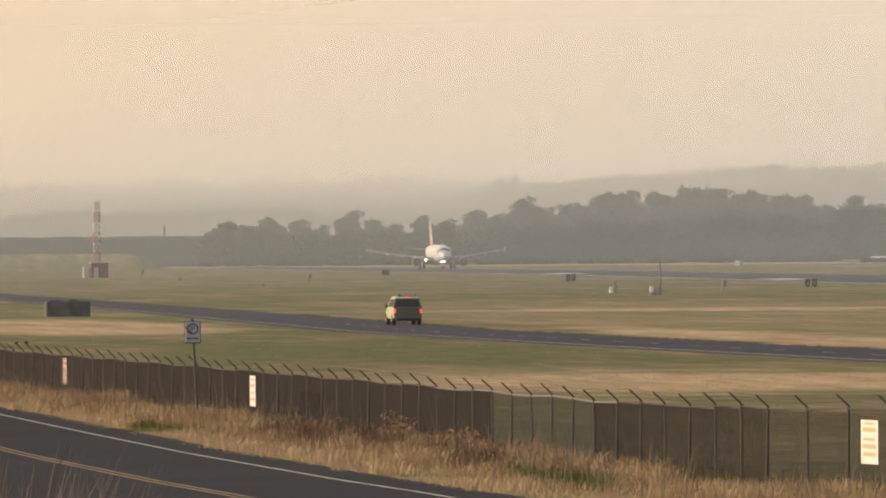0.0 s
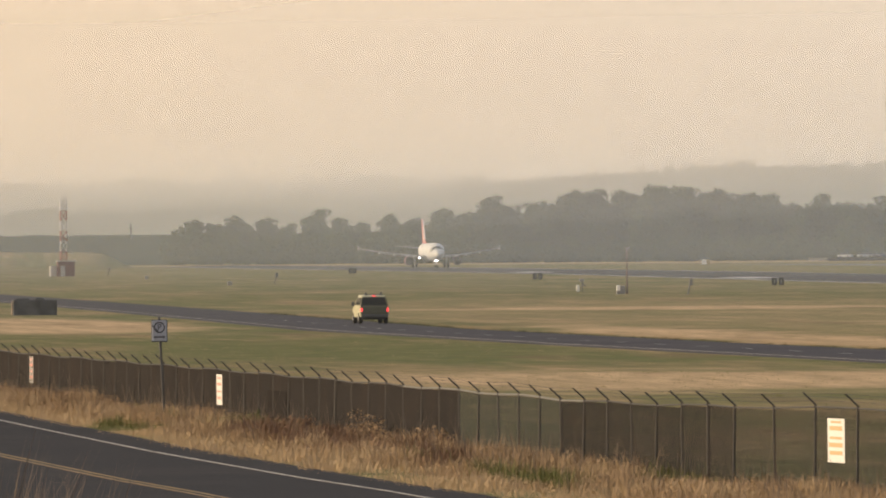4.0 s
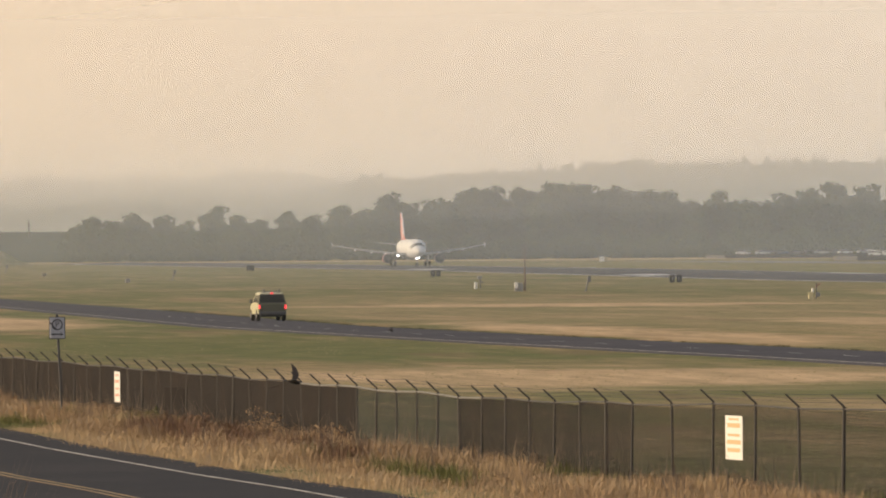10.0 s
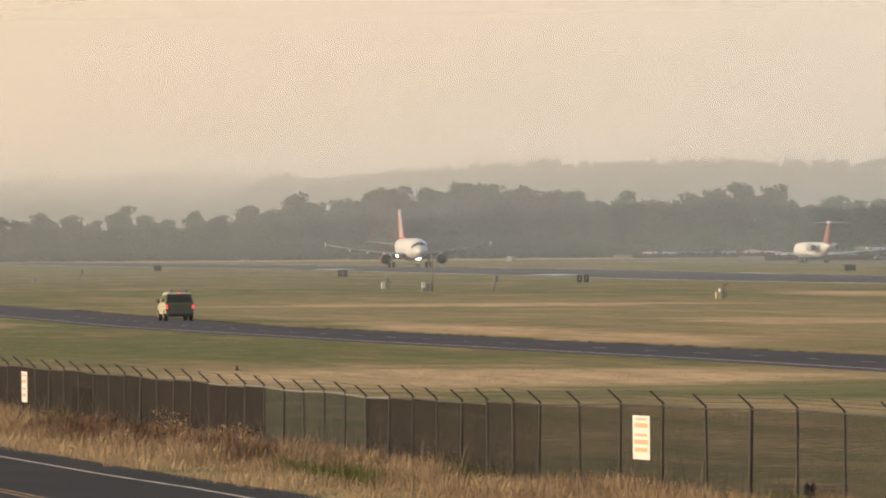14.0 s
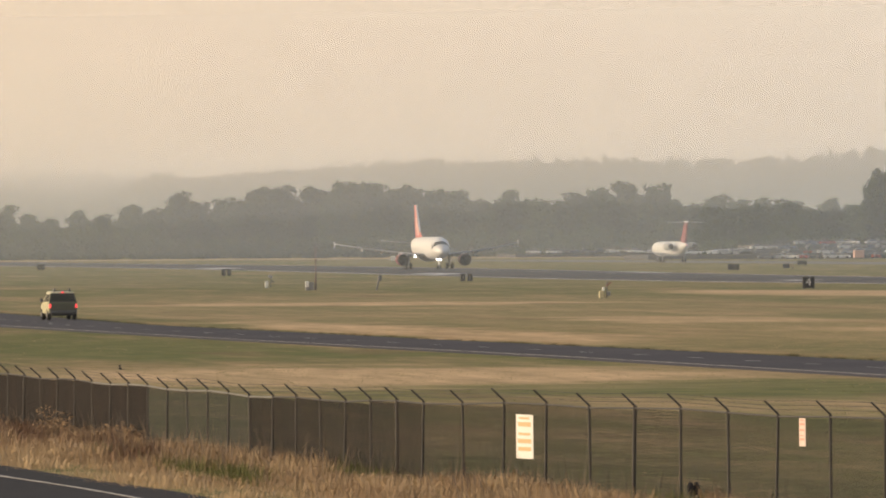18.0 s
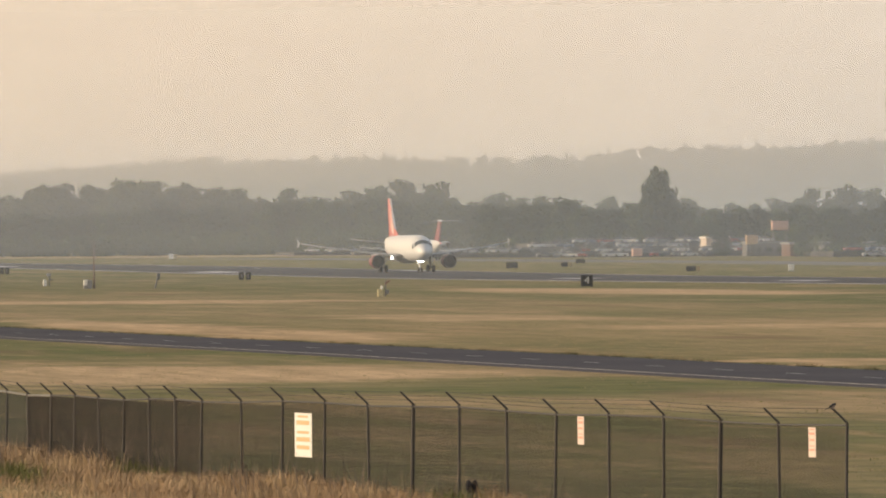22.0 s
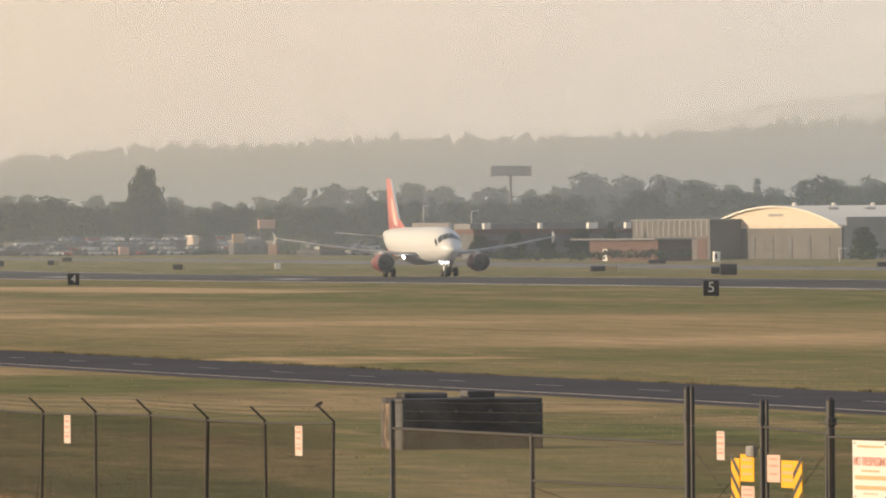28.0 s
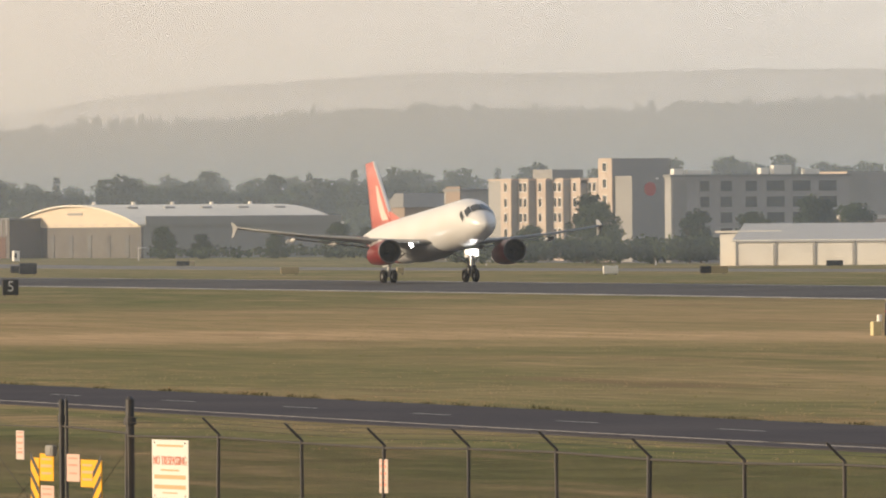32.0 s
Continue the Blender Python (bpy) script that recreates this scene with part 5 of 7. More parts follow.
def fence_sign(x, y, z, w, h, line, kind):
    """Hangs on the road side of the fabric."""
    turn = -90 + fence_turn(line, y)
    d = Vector((math.sin(radians(turn)), -math.cos(radians(turn)), 0)) * 0.05
    s = empty("fence_sign", pose(x + d.x, y + d.y, z, 0, 0, turn))
    if kind == "small":
        tagged(s, "narrow white warning notice with red lettering on the fence", "sign", "fence notices")
        board(s, w, h, SIGN_PINK, ((0.07, 0.6, 0.05), (0.21, 0.7, 0.08), (0.42, 0.7, 0.07), (0.62, 0.6, 0.04), (0.75, 0.7, 0.08)), SIGN_RED)
    elif kind == "dark":
        tagged(s, "dark weathered board hung low on the fence", "board")
        board(s, w, h, OLD_BOARD, (), INK)
    elif kind == "large_red":
        tagged(s, "white warning board with red lettering on the far fence", "sign", "fence notices")
        board(s, w, h, SIGN_WHITE, ((0.12, 0.6, 0.06), (0.32, 0.65, 0.09), (0.56, 0.6, 0.06), (0.77, 0.65, 0.08)), SIGN_RED)
    elif kind == "large":
        tagged(s, "large white notice with faded orange lettering on the fence", "sign", "fence notices")
        board(s, w, h, SIGN_WHITE, ((0.08, 0.6, 0.05), (0.22, 0.75, 0.10), (0.44, 0.7, 0.06), (0.60, 0.8, 0.10), (0.78, 0.75, 0.09)), SIGN_ORANGE)
    else:
        tagged(s, "large white no trespassing sign with red lettering", "sign", "fence notices")
        b = board(s, w, h, SIGN_WHITE, ((0.10, 0.72, 0.035), (0.515, 0.5, 0.03), (0.63, 0.86, 0.07), (0.80, 0.86, 0.07), (0.90, 0.4, 0.02)), SIGN_ORANGE)
        word = text_mesh("NO TRESPASSING", 0.20, SIGN_RED, b, pose(0, -0.012, h * 0.14, 90, 0, 0) @ Matrix.Diagonal((w * 0.92 / 2.2, 1.0, 1.0, 1)))
        wide = max(v.co.x for v in word.data.vertices) - min(v.co.x for v in word.data.vertices)
        word.matrix_basis = pose(0, -0.012, h * 0.14, 90, 0, 0) @ Matrix.Diagonal((w * 0.90 / wide, 1, 1, 1))
        for k in (-0.42, 0.42):
            for z in (-0.45, 0.45):
                part("bolt", tube((k * w, -0.02, z * h), (k * w, 0.0, z * h), 0.012, sides=6), INK, b)


def build_gate():
    g = empty("gate")
    tagged(g, "chain-link vehicle gate with steel posts and rails", "gate")
    (x0, y0), (x1, y1), (x2, y2) = GATE
    xm, ym = x0 + (x1 - x0) * 0.49, y0 + (y1 - y0) * 0.49
    x3, y3 = x1 + (x2 - x1) * 0.53, y1 + (y2 - y1) * 0.53

    def post(x, y, h, r):
        p = part("post", tube((x, y, -0.3), (x, y, h), r, sides=10), GALV_GREY, g)
        part("cap", tube((x, y, h), (x, y, h + 0.05), r * 1.15, r * 0.4, 10), GALV_GREY, p)
        return p

    post(x0, y0, 2.32, 0.055)
    post(xm, ym, 1.84, 0.045)
    for x, y, h, r in ((x1, y1, 2.70, 0.06), (x3, y3, 2.52, 0.045), (x2, y2, 2.58, 0.07)):
        p = post(x, y, h, r)
        if (x, y) != (x2, y2):
            post(x + 0.04, y - 0.16, h - 0.12 if r > 0.07 else h, r * 0.62)
        part("hinge", tube((x, y, 2.18), (x, y, 2.30), r * 1.45, sides=10), GALV_GREY, p)
    rails = ((x0, y0, 1.86, x1, y1, 1.80, 0.026), (xm, ym, 1.06, x1, y1, 1.06, 0.024), (x3, y3, 2.12, x2, y2, 2.04, 0.02), (x1, y1, 2.10, x3, y3, 2.1, 0.008), (x0, y0, 0.15, x1, y1, 0.15, 0.022))
    for a, b, z0, c, d, z1, r in rails:
        part("rail", tube((a, b, z0), (c, d, z1), r, sides=6), RAIL, g)
    for a, b, z0, c, d, z1 in ((xm, ym, 0.95, x1, y1, 0.2), (x1, y1, 1.85, x3, y3, 0.2), (x3, y3, 1.85, x2, y2, 0.25), (x2, y2, 1.85, x3, y3, 0.25), (x3, y3, 1.85, x1, y1, 0.3)):
        part("brace_rod", tube((a, b, z0), (c, d, z1), 0.008, sides=4), GALV, g)
    for k in range(3):
        z = 2.0 + 0.16 * k
        part("barbed_wire", tube((x0, y0, z), (x1, y1, z + 0.1), 0.004, sides=4), GALV, g)
    for a, b, c, d, top in ((x0, y0, xm, ym, 1.84), (xm, ym, x1, y1, 1.80)):
        for me in (panel_wires(Vector((a, b, 0)), Vector((c, d, 0)), 0.05, top, 0.082, 0.0030, GATE_WIRE),):
            new("mesh_fabric", me).parent = g
    for a, b, c, d in ((x1, y1, x3, y3), (x3, y3, x2, y2)):
        new("mesh_fabric", panel_wires(Vector((a, b, 0)), Vector((c, d, 0)), 0.05, 1.95, 0.075, 0.0022)).parent = g
    # warning boards at the leaf's meeting post: two striped boards with yellow plates
    turn = -90 + math.degrees(math.atan2(x2 - x1, -(y2 - y1)))
    ex = Vector((x2 - x1, y2 - y1, 0)).normalized()
    out = Vector((-abs(ex.y), -ex.x, 0)).normalized() * 0.09

    def hang(name, s, z, label, cat):
        o = empty(name, pose(x3 + ex.x * s + out.x, y3 + ex.y * s + out.y, z, 0, 0, turn))
        return tagged(o, label, cat)

    for s, lean in ((-0.82, 1), (1.52, -1)):
        o = hang("hazard_board", s, 0.9, "yellow and black diagonally striped hazard board on the gate", "hazard board")
        part("board", box(0.32, 0.02, 1.45, (0, 0, -0.75), 0.004), YELLOW, o)
        for k in range(5):
            z = -0.62 + k * 0.29
            bm = bmesh.new()
            bm.faces.new([bm.verts.new(p) for p in ((-0.16, -0.013, z + 0.15 * lean), (0.16, -0.013, z - 0.15 * lean), (0.16, -0.013, z - 0.15 * lean + 0.11), (-0.16, -0.013, z + 0.15 * lean + 0.11))])
            part("stripe", bm, INK, o)
    for s, z in ((-0.38, 1.45), (1.16, 1.38)):
        o = hang("warning_plate", s, z, "yellow plate with unreadable dark writing on the gate", "warning plate")
        board(o, 0.52, 0.44, YELLOW, ((0.2, 0.7, 0.08), (0.45, 0.8, 0.1), (0.72, 0.7, 0.08)), SIGN_ORANGE)
    for s, z, w, h in ((0.62, 1.46, 0.48, 0.44), (-0.36, 0.98, 0.5, 0.35)):
        o = hang("notice", s, z, "pale pink notice with faded red writing on the gate", "notice")
        board(o, w, h, PINK_NOTICE, ((0.15, 0.7, 0.07), (0.4, 0.7, 0.08), (0.7, 0.6, 0.07)), SIGN_RED)
    o = hang("lock_box", -0.22, 1.72, "small grey keypad box on the gate post", "box")
    part("case", box(0.27, 0.1, 0.18, (0, 0, -0.09), 0.02), GREY_BOX, o)
    part("face", box(0.18, 0.01, 0.10, (0, -0.055, -0.05)), GREY_BOX, o)


def parking_sign(x, y):
    s = empty("parking_sign", pose(x, y, 0, 0, 0, 3))
    tagged(s, "no-parking sign with a two-way arrow on a leaning pole", "sign")
    part("pole", tube((0.06, 0, -0.3), (-0.1, 0, 3.14), 0.040, sides=8), GALV_GREY, s)
    part("border", box(0.50, 0.015, 0.68, (-0.10, -0.035, 2.46), 0.01), INK, s, "dark rim of the plate")
    part("clamp", box(0.08, 0.06, 0.10, (-0.10, 0, 3.12), 0.015), INK, s)
    p = part("plate", box(0.45, 0.02, 0.63, (-0.10, -0.045, 2.485), 0.01), POLE_SIGN, s)
    ring = rings([[(-0.10 + r * math.cos(a), -0.058 - o, 2.90 + r * math.sin(a)) for a in (i * 0.3142 for i in range(20))] for r, o in ((0.175, 0), (0.175, 0.004), (0.135, 0.004), (0.135, 0))], caps=False)
    part("ring", ring, INK, p)
    text_mesh("P", 0.27, INK, p, pose(-0.10, -0.060, 2.90, 90, 0, 0), "letter")
    bar = box(0.03, 0.004, 0.33, (0, 0, -0.165), turn=Matrix.Rotation(radians(-45), 4, "Y"))
    bmesh.ops.translate(bar, vec=(-0.10, -0.064, 2.90), verts=bar.verts)
    part("slash", bar, INK, p)
    part("arrow_bar", box(0.28, 0.004, 0.045, (-0.10, -0.060, 2.585)), INK, p)
    for k in (-1, 1):
        bm = bmesh.new()
        bm.faces.new([bm.verts.new(q) for q in ((-0.10 + k * 0.19, -0.062, 2.607), (-0.10 + k * 0.11, -0.062, 2.66), (-0.10 + k * 0.11, -0.062, 2.555))])
        part("arrow_head", bm, INK, p)


# ---- grass and weeds ----
SEED = material("brown_seed_heads", (0.20, 0.155, 0.12), 0.9, vary=0.3, scale=3)
# dark tufts; the shadow under the sod edge is in their colour
EDGE_WEED = material("shaded_edge_weed", (0.080, 0.076, 0.038), 0.9, vary=0.3, scale=0.8)
FIELD_GREEN = material("short_green_grass", (0.19, 0.188, 0.076), 0.9, vary=0.3, scale=0.15)
FIELD_STRAW = material("short_straw_grass", (0.42, 0.305, 0.18), 0.9, vary=0.3, scale=0.15)
def blades(name, spots, mat, label, seed, spread=0.12, broad=1.0, fan=0.0):
    """Clumps of thin bent blades; spots: x, y, height, number. With fan the blades of a clump lean outwards from its heart."""
    rng = np.random.default_rng(seed)
    base = np.array([(x, y, ground_z(x, y), h) for x, y, h, n in spots])
    base = np.repeat(base, [n for *_, n in spots], axis=0)
    n = len(base)
    ox, oy = rng.normal(size=n) * spread, rng.normal(size=n) * spread
    a = np.where(rng.uniform(size=n) < fan, np.arctan2(oy, ox) + rng.normal(size=n) * 0.5, rng.uniform(0, 6.283, n))
    px, py, z = base[:, 0] + ox, base[:, 1] + oy, base[:, 2]
    hh = base[:, 3] * rng.uniform(0.5, 1.1, n) * np.exp(-fan * 0.5 * (ox * ox + oy * oy) / spread ** 2 * 0.5)
    w = rng.uniform(0.003, 0.009, n) * (0.6 + base[:, 3]) * broad
    bend = hh * rng.uniform(0.1, 0.5 + 0.6 * fan, n)
    dx, dy = np.cos(a), np.sin(a)
    v = np.empty((n, 5, 3))
    for k, (s, f, u) in enumerate(((-1, 0.0, 0.0), (1, 0.0, 0.0), (-0.8, 0.35, 0.6), (0.8, 0.35, 0.6), (0, 1.0, 1.0))):
        v[:, k, 0] = px + dx * bend * f + s * dy * w
        v[:, k, 1] = py + dy * bend * f - s * dx * w
        v[:, k, 2] = z + hh * u * (1 - 0.2 * fan * f)
    i = np.arange(n)[:, None] * 5
    quads, tris = (i + np.array([0, 1, 3, 2])).tolist(), (i + np.array([2, 3, 4])).tolist()
    me = bpy.data.meshes.new(name)
    me.from_pydata(v.reshape(-1, 3).tolist(), [], quads + tris)
    me.materials.append(mat)
    return tagged(new(name, me), label, "grass", kind="stuff")


def build_grass():
    rng = np.random.default_rng(21)
    line = FENCE + GATE[1:] + FENCE_RIGHT[1:]
    dry, pale_dry, green, rust, stalks = [], [], [], [], []
    for k in range(15000):
        y = 480 - 380 * rng.uniform() ** 0.85
        fx, rx = along(line, y), road_x(y) + 1.4
        wide = max(1.0, fx - rx + 0.4)
        if fx - rx > 9:
            wide = 9 if y > 165 else 5
            rx = fx - wide + 0.4
        s = rng.uniform()
        x = rx + wide * s
        if y < 172 and rng.uniform() > 0.35:
            continue
        mound = noise.noise((x * 0.45, y * 0.10, 0)) + 0.6 * noise.noise((x * 1.1, y * 0.33, 4))
        h = (0.22 + 0.40 * smooth01(0, 0.55, s) + 0.42 * mound) * (1.0 if y > 240 else 0.66 + 0.34 * smooth01(170, 240, y))
        if y < 172:
            h *= 0.45
        h = max(0.10, min(1.05, h))
        q = noise.noise((x * 0.5, y * 0.06, 9))
        if 222 < y < 266 and s > 0.35 and noise.noise((x * 0.7, y * 0.16, 2)) > 0.05:
            rust.append((x, y, h * 1.05, 16))
        elif q > 0.42 or (255 < y < 285 and s > 0.55 and noise.noise((x * 0.6, y * 0.12, 6)) > 0):
            green.append((x, y, h * 0.9, 14))
        else:
            (pale_dry if noise.noise((x * 0.9, y * 0.22, 12)) > 0.12 or s < 0.2 else dry).append((x, y, h, 20))
        if s > 0.45 and rng.uniform() < 0.10:
            stalks.append((x, y, h + 0.45, 3))
    blades("verge_grass", dry, STRAW, "tall straw-dry grass along the fence", 1, 0.26, 0.9, 0.8)
    blades("verge_grass", pale_dry, STRAW_PALE, "bleached pale golden grass tussocks along the road", 11, 0.26, 0.9, 0.8)
    blades("verge_weeds", green, WEED, "green weeds among the dry grass", 2, 0.24, 1.0, 0.7)
    blades("verge_dock", rust, STRAW_RED, "rust-brown dock weeds in front of the fence", 3, 0.22, 1.0, 0.7)
    blades("verge_stalks", stalks, SEED, "thin dead stalks standing above the grass", 12, 0.12, 0.6)
    # dead bushes that stand out of the verge, each a dome of fine twigs
    for x, y, r, m, lab in ((24.9, 263, 0.62, STRAW_RED, "dead rusty bush in the dry verge"), (25.6, 251, 0.85, STRAW, "rounded straw-brown dead bush in the verge"), (26.2, 240, 0.70, STRAW, "rounded straw-brown dead bush in the verge"), (24.2, 270, 0.5, WEED, "low green bush at the foot of the fence")):
        own = []
        for k in range(26):
            u, v = rng.uniform(0, 6.283), math.acos(rng.uniform(0.05, 1))
            d = r * rng.uniform(0.35, 0.8)
            own.append((d * math.sin(v) * math.cos(u), d * math.sin(v) * math.sin(u) * 1.4, 0.1 + d * math.cos(v) * 1.15, r * rng.uniform(0.25, 0.4)))
        me = leaf_cloud(rng, own, 420, 0.035)
        me.materials.append(m)
        bush = empty("bush", at(x, y))
        tagged(bush, lab, "bush")
        crown = tagged(new("crown", me), kind="stuff")
        crown.parent = bush
        stems = bmesh.new()
        for k in range(9):
            u = k * 0.7
            tube((0, 0, -0.05), (r * 0.6 * math.cos(u), r * 0.6 * math.sin(u), r * 0.8), 0.012, 0.005, 4, stems)
        part("stems", stems, BARK, bush)
    # tufts along the far edge of the perimeter road
    edge, pale = [], []
    for k in range(2600):
        y = 140 + 620 * rng.uniform() ** 1.4
        if noise.noise((y * 0.03, 8, 0)) > -0.1:
            pale.append((service_x(y) + 5.6 + rng.uniform(0, 2.0), y, 0.11, 9))
    y = 140.0
    while y < 760:
        tall = 0.07 + 0.13 * rng.uniform()
        for k in range(6):
            edge.append((service_x(y) + 4.95 + 0.35 * rng.uniform(), y + rng.normal() * 0.5, tall, 14))
        y += rng.uniform(1.2, 4.2)
    blades("edge_tufts", edge, EDGE_WEED, "dark grass tufts overhanging the perimeter road, shadow put into their colour", 4, 0.18, 1.6, 0.9)
    blades("edge_straw", pale, STRAW, "pale straw strip beside the perimeter road", 5, 0.25, 0.9, 0.7)
    # rough tufts over the nearer field, green and straw
    lush, pale = [], []
    while len(lush) + len(pale) < 42000:
        y = 115 + 455 * rng.uniform() ** 1.6
        x = along(line, y) + 0.6 + (150 - along(line, y)) * rng.uniform() ** 1.2
        if abs(x - service_x(y)) < 6.4:
            continue
        p = noise.noise((x * 0.03, y * 0.015, 5)) + 0.6 * noise.noise((x * 0.12, y * 0.05, 7)) + 0.3 * rng.normal()
        (pale if p > 0.1 else lush).append((x, y, rng.uniform(0.035, 0.085), 5))
    blades("field_tufts", lush, FIELD_GREEN, "short green grass tufts of the airfield", 8, 0.22, 1.8, 0.6)
    blades("field_straw", pale, FIELD_STRAW, "short straw-coloured tufts of the airfield", 9, 0.22, 1.8, 0.6)
    # weeds on the knoll before the eye, beside the road
    knoll = [(x, y, h, 14) for x, y, h in ((rng.uniform(2.2, 4.6), rng.uniform(58, 66), rng.uniform(0.5, 1.35)) for k in range(170))]
    knoll = [(x, y, (5.3 - 0.0252 * y - ground_z(x, y)) + h * 0.42 - 0.24 - abs(x - 3.4) * 0.22, n) for x, y, h, n in knoll]
    blades("knoll_weeds", [k for k in knoll if k[2] > 0.2], SEED, "brown seed-head weeds in the foreground", 6, 0.16, 0.42)


# ---- birds ----
BIRD = material("dark_swallow_feathers", (0.022, 0.02, 0.022), 0.8, vary=0.2, scale=20)
BIRD_WING = material("brown_wing_feathers", (0.05, 0.035, 0.028), 0.8, vary=0.2, scale=20)


def build_bird(size, label, lift=0.5):
    b = empty("swallow")
    tagged(b, label, "bird", "swallows")
    body = rings([[(0.16 * r * math.cos(a) * size, y * size, 0.16 * r * math.sin(a) * size) for a in (i * 0.785 for i in range(8))] for y, r in ((-0.36, 0.1), (-0.28, 0.55), (-0.1, 0.9), (0.1, 0.8), (0.3, 0.35), (0.42, 0.1))])
    part("body", body, BIRD, b, "", True)
    for s in (-1, 1):
        w = rings([[(s * x * size, (y + 0.10 * k) * size, (x * lift + 0.015 * k) * size) for x, y in ((0.05, -0.14), (0.45, -0.24), (0.85, -0.02), (1.05, 0.28), (0.75, 0.16), (0.40, 0.10), (0.05, 0.10))] for k in (0.0, 0.12)])
        part("wing", w, BIRD_WING, b)
        t = rings([[(s * x * size, y * size, z * size) for x, y in ((0.0, 0.36), (0.10, 0.42), (0.20, 0.80), (0.04, 0.52))] for z in (-0.008, 0.008)])
        part("tail_feather", t, BIRD, b)
    return b


def air_place(t, x, y, D):
    """A place at that distance for a bearing and height given as the picture's right and down steps at that time."""
    turn = radians(float(np.interp(t, [r[0] for r in PAN], [r[1] for r in PAN])))
    tip = radians(float(np.interp(t, [r[0] for r in PAN], [r[2] for r in PAN])))
    dx, dy = x - 784, y - 441
    a = turn + (dx - 0.0075 * dy) / 16600
    e = tip - (dy + 0.0075 * dx) / 16600
    return Vector((D * math.sin(a), D * math.cos(a), EYE + D * e))


def flight(points, D, before, after):
    """Rows for a bird: comes from afar before, goes off after; banks as it turns."""
    pts = [(t, air_place(t, x, y, D)) for t, x, y in points]
    rows = [(0.0, pts[0][1] + before)] + pts + [(32.0, pts[-1][1] + after)]
    out, last = [], None
    for i, (t, p) in enumerate(rows):
        q = rows[min(i + 1, len(rows) - 1)][1] - rows[max(i - 1, 0)][1]
        yaw = math.degrees(math.atan2(q.x, -q.y)) if q.length > 1e-4 else 0
        if last is not None:
            while yaw - last > 180:
                yaw -= 360
            while yaw - last < -180:
                yaw += 360
            yaw = max(last - 75, min(last + 75, yaw))
        last = yaw
        out.append((t, pose(p.x, p.y, p.z, 14 * math.sin(t * 31), 38 * math.sin(t * 23), yaw)))
    return out


FLIGHT_A = [(8.0, 113, 303), (8.1, 180, 320), (8.2, 262, 362), (8.3, 326, 384), (8.4, 360, 410), (8.5, 370, 440), (8.6, 366, 468), (8.7, 338, 484), (8.8, 290, 484), (8.9, 246, 470), (9.0, 203, 470), (9.1, 138, 460), (9.2, 72, 482), (9.3, 2, 520), (9.4, -80, 560)]
FLIGHT_B = [(8.6, 130, 408), (8.7, 196, 418), (8.8, 262, 430), (8.9, 320, 444), (9.0, 385, 461), (9.1, 444, 474), (9.2, 500, 486), (9.3, 548, 502), (9.4, 590, 520), (9.5, 628, 540), (9.8, 680, 570), (10.4, 690, 615), (10.8, 646, 632), (11.0, 609, 640), (11.2, 566, 642), (11.4, 536, 646), (11.5, 531, 655)]
FLIGHT_C = [(9.6, -120, 600), (9.8, 184, 640), (10.0, 520, 676), (10.2, 896, 742), (10.4, 1258, 846), (10.6, 1428, 862), (10.8, 1296, 740), (10.9, 1200, 690), (11.0, 1078, 678), (11.1, 908, 662), (11.2, 712, 640), (11.3, 516, 610), (11.4, 300, 600), (11.5, 78, 585), (11.6, -150, 560)]


def perch_birds():
    """Swallows resting on the tips of the fence arms nearest to these places."""
    perch = build_bird(0.22, "dark swallow perched on a fence arm", -0.25)
    for k, (x, y, turn) in enumerate(((21.3, 343.4, 60), (21.45, 346.6, 100), (35.2, 161.6, 80))):
        tip = min(ARM_TIPS, key=lambda p: math.hypot(p.x - x, p.y - y))
        m = pose(tip.x, tip.y, tip.z + 0.045, -30, 0, turn)
        if k:
            copy_thing(perch, m)
        else:
            perch.matrix_basis = m


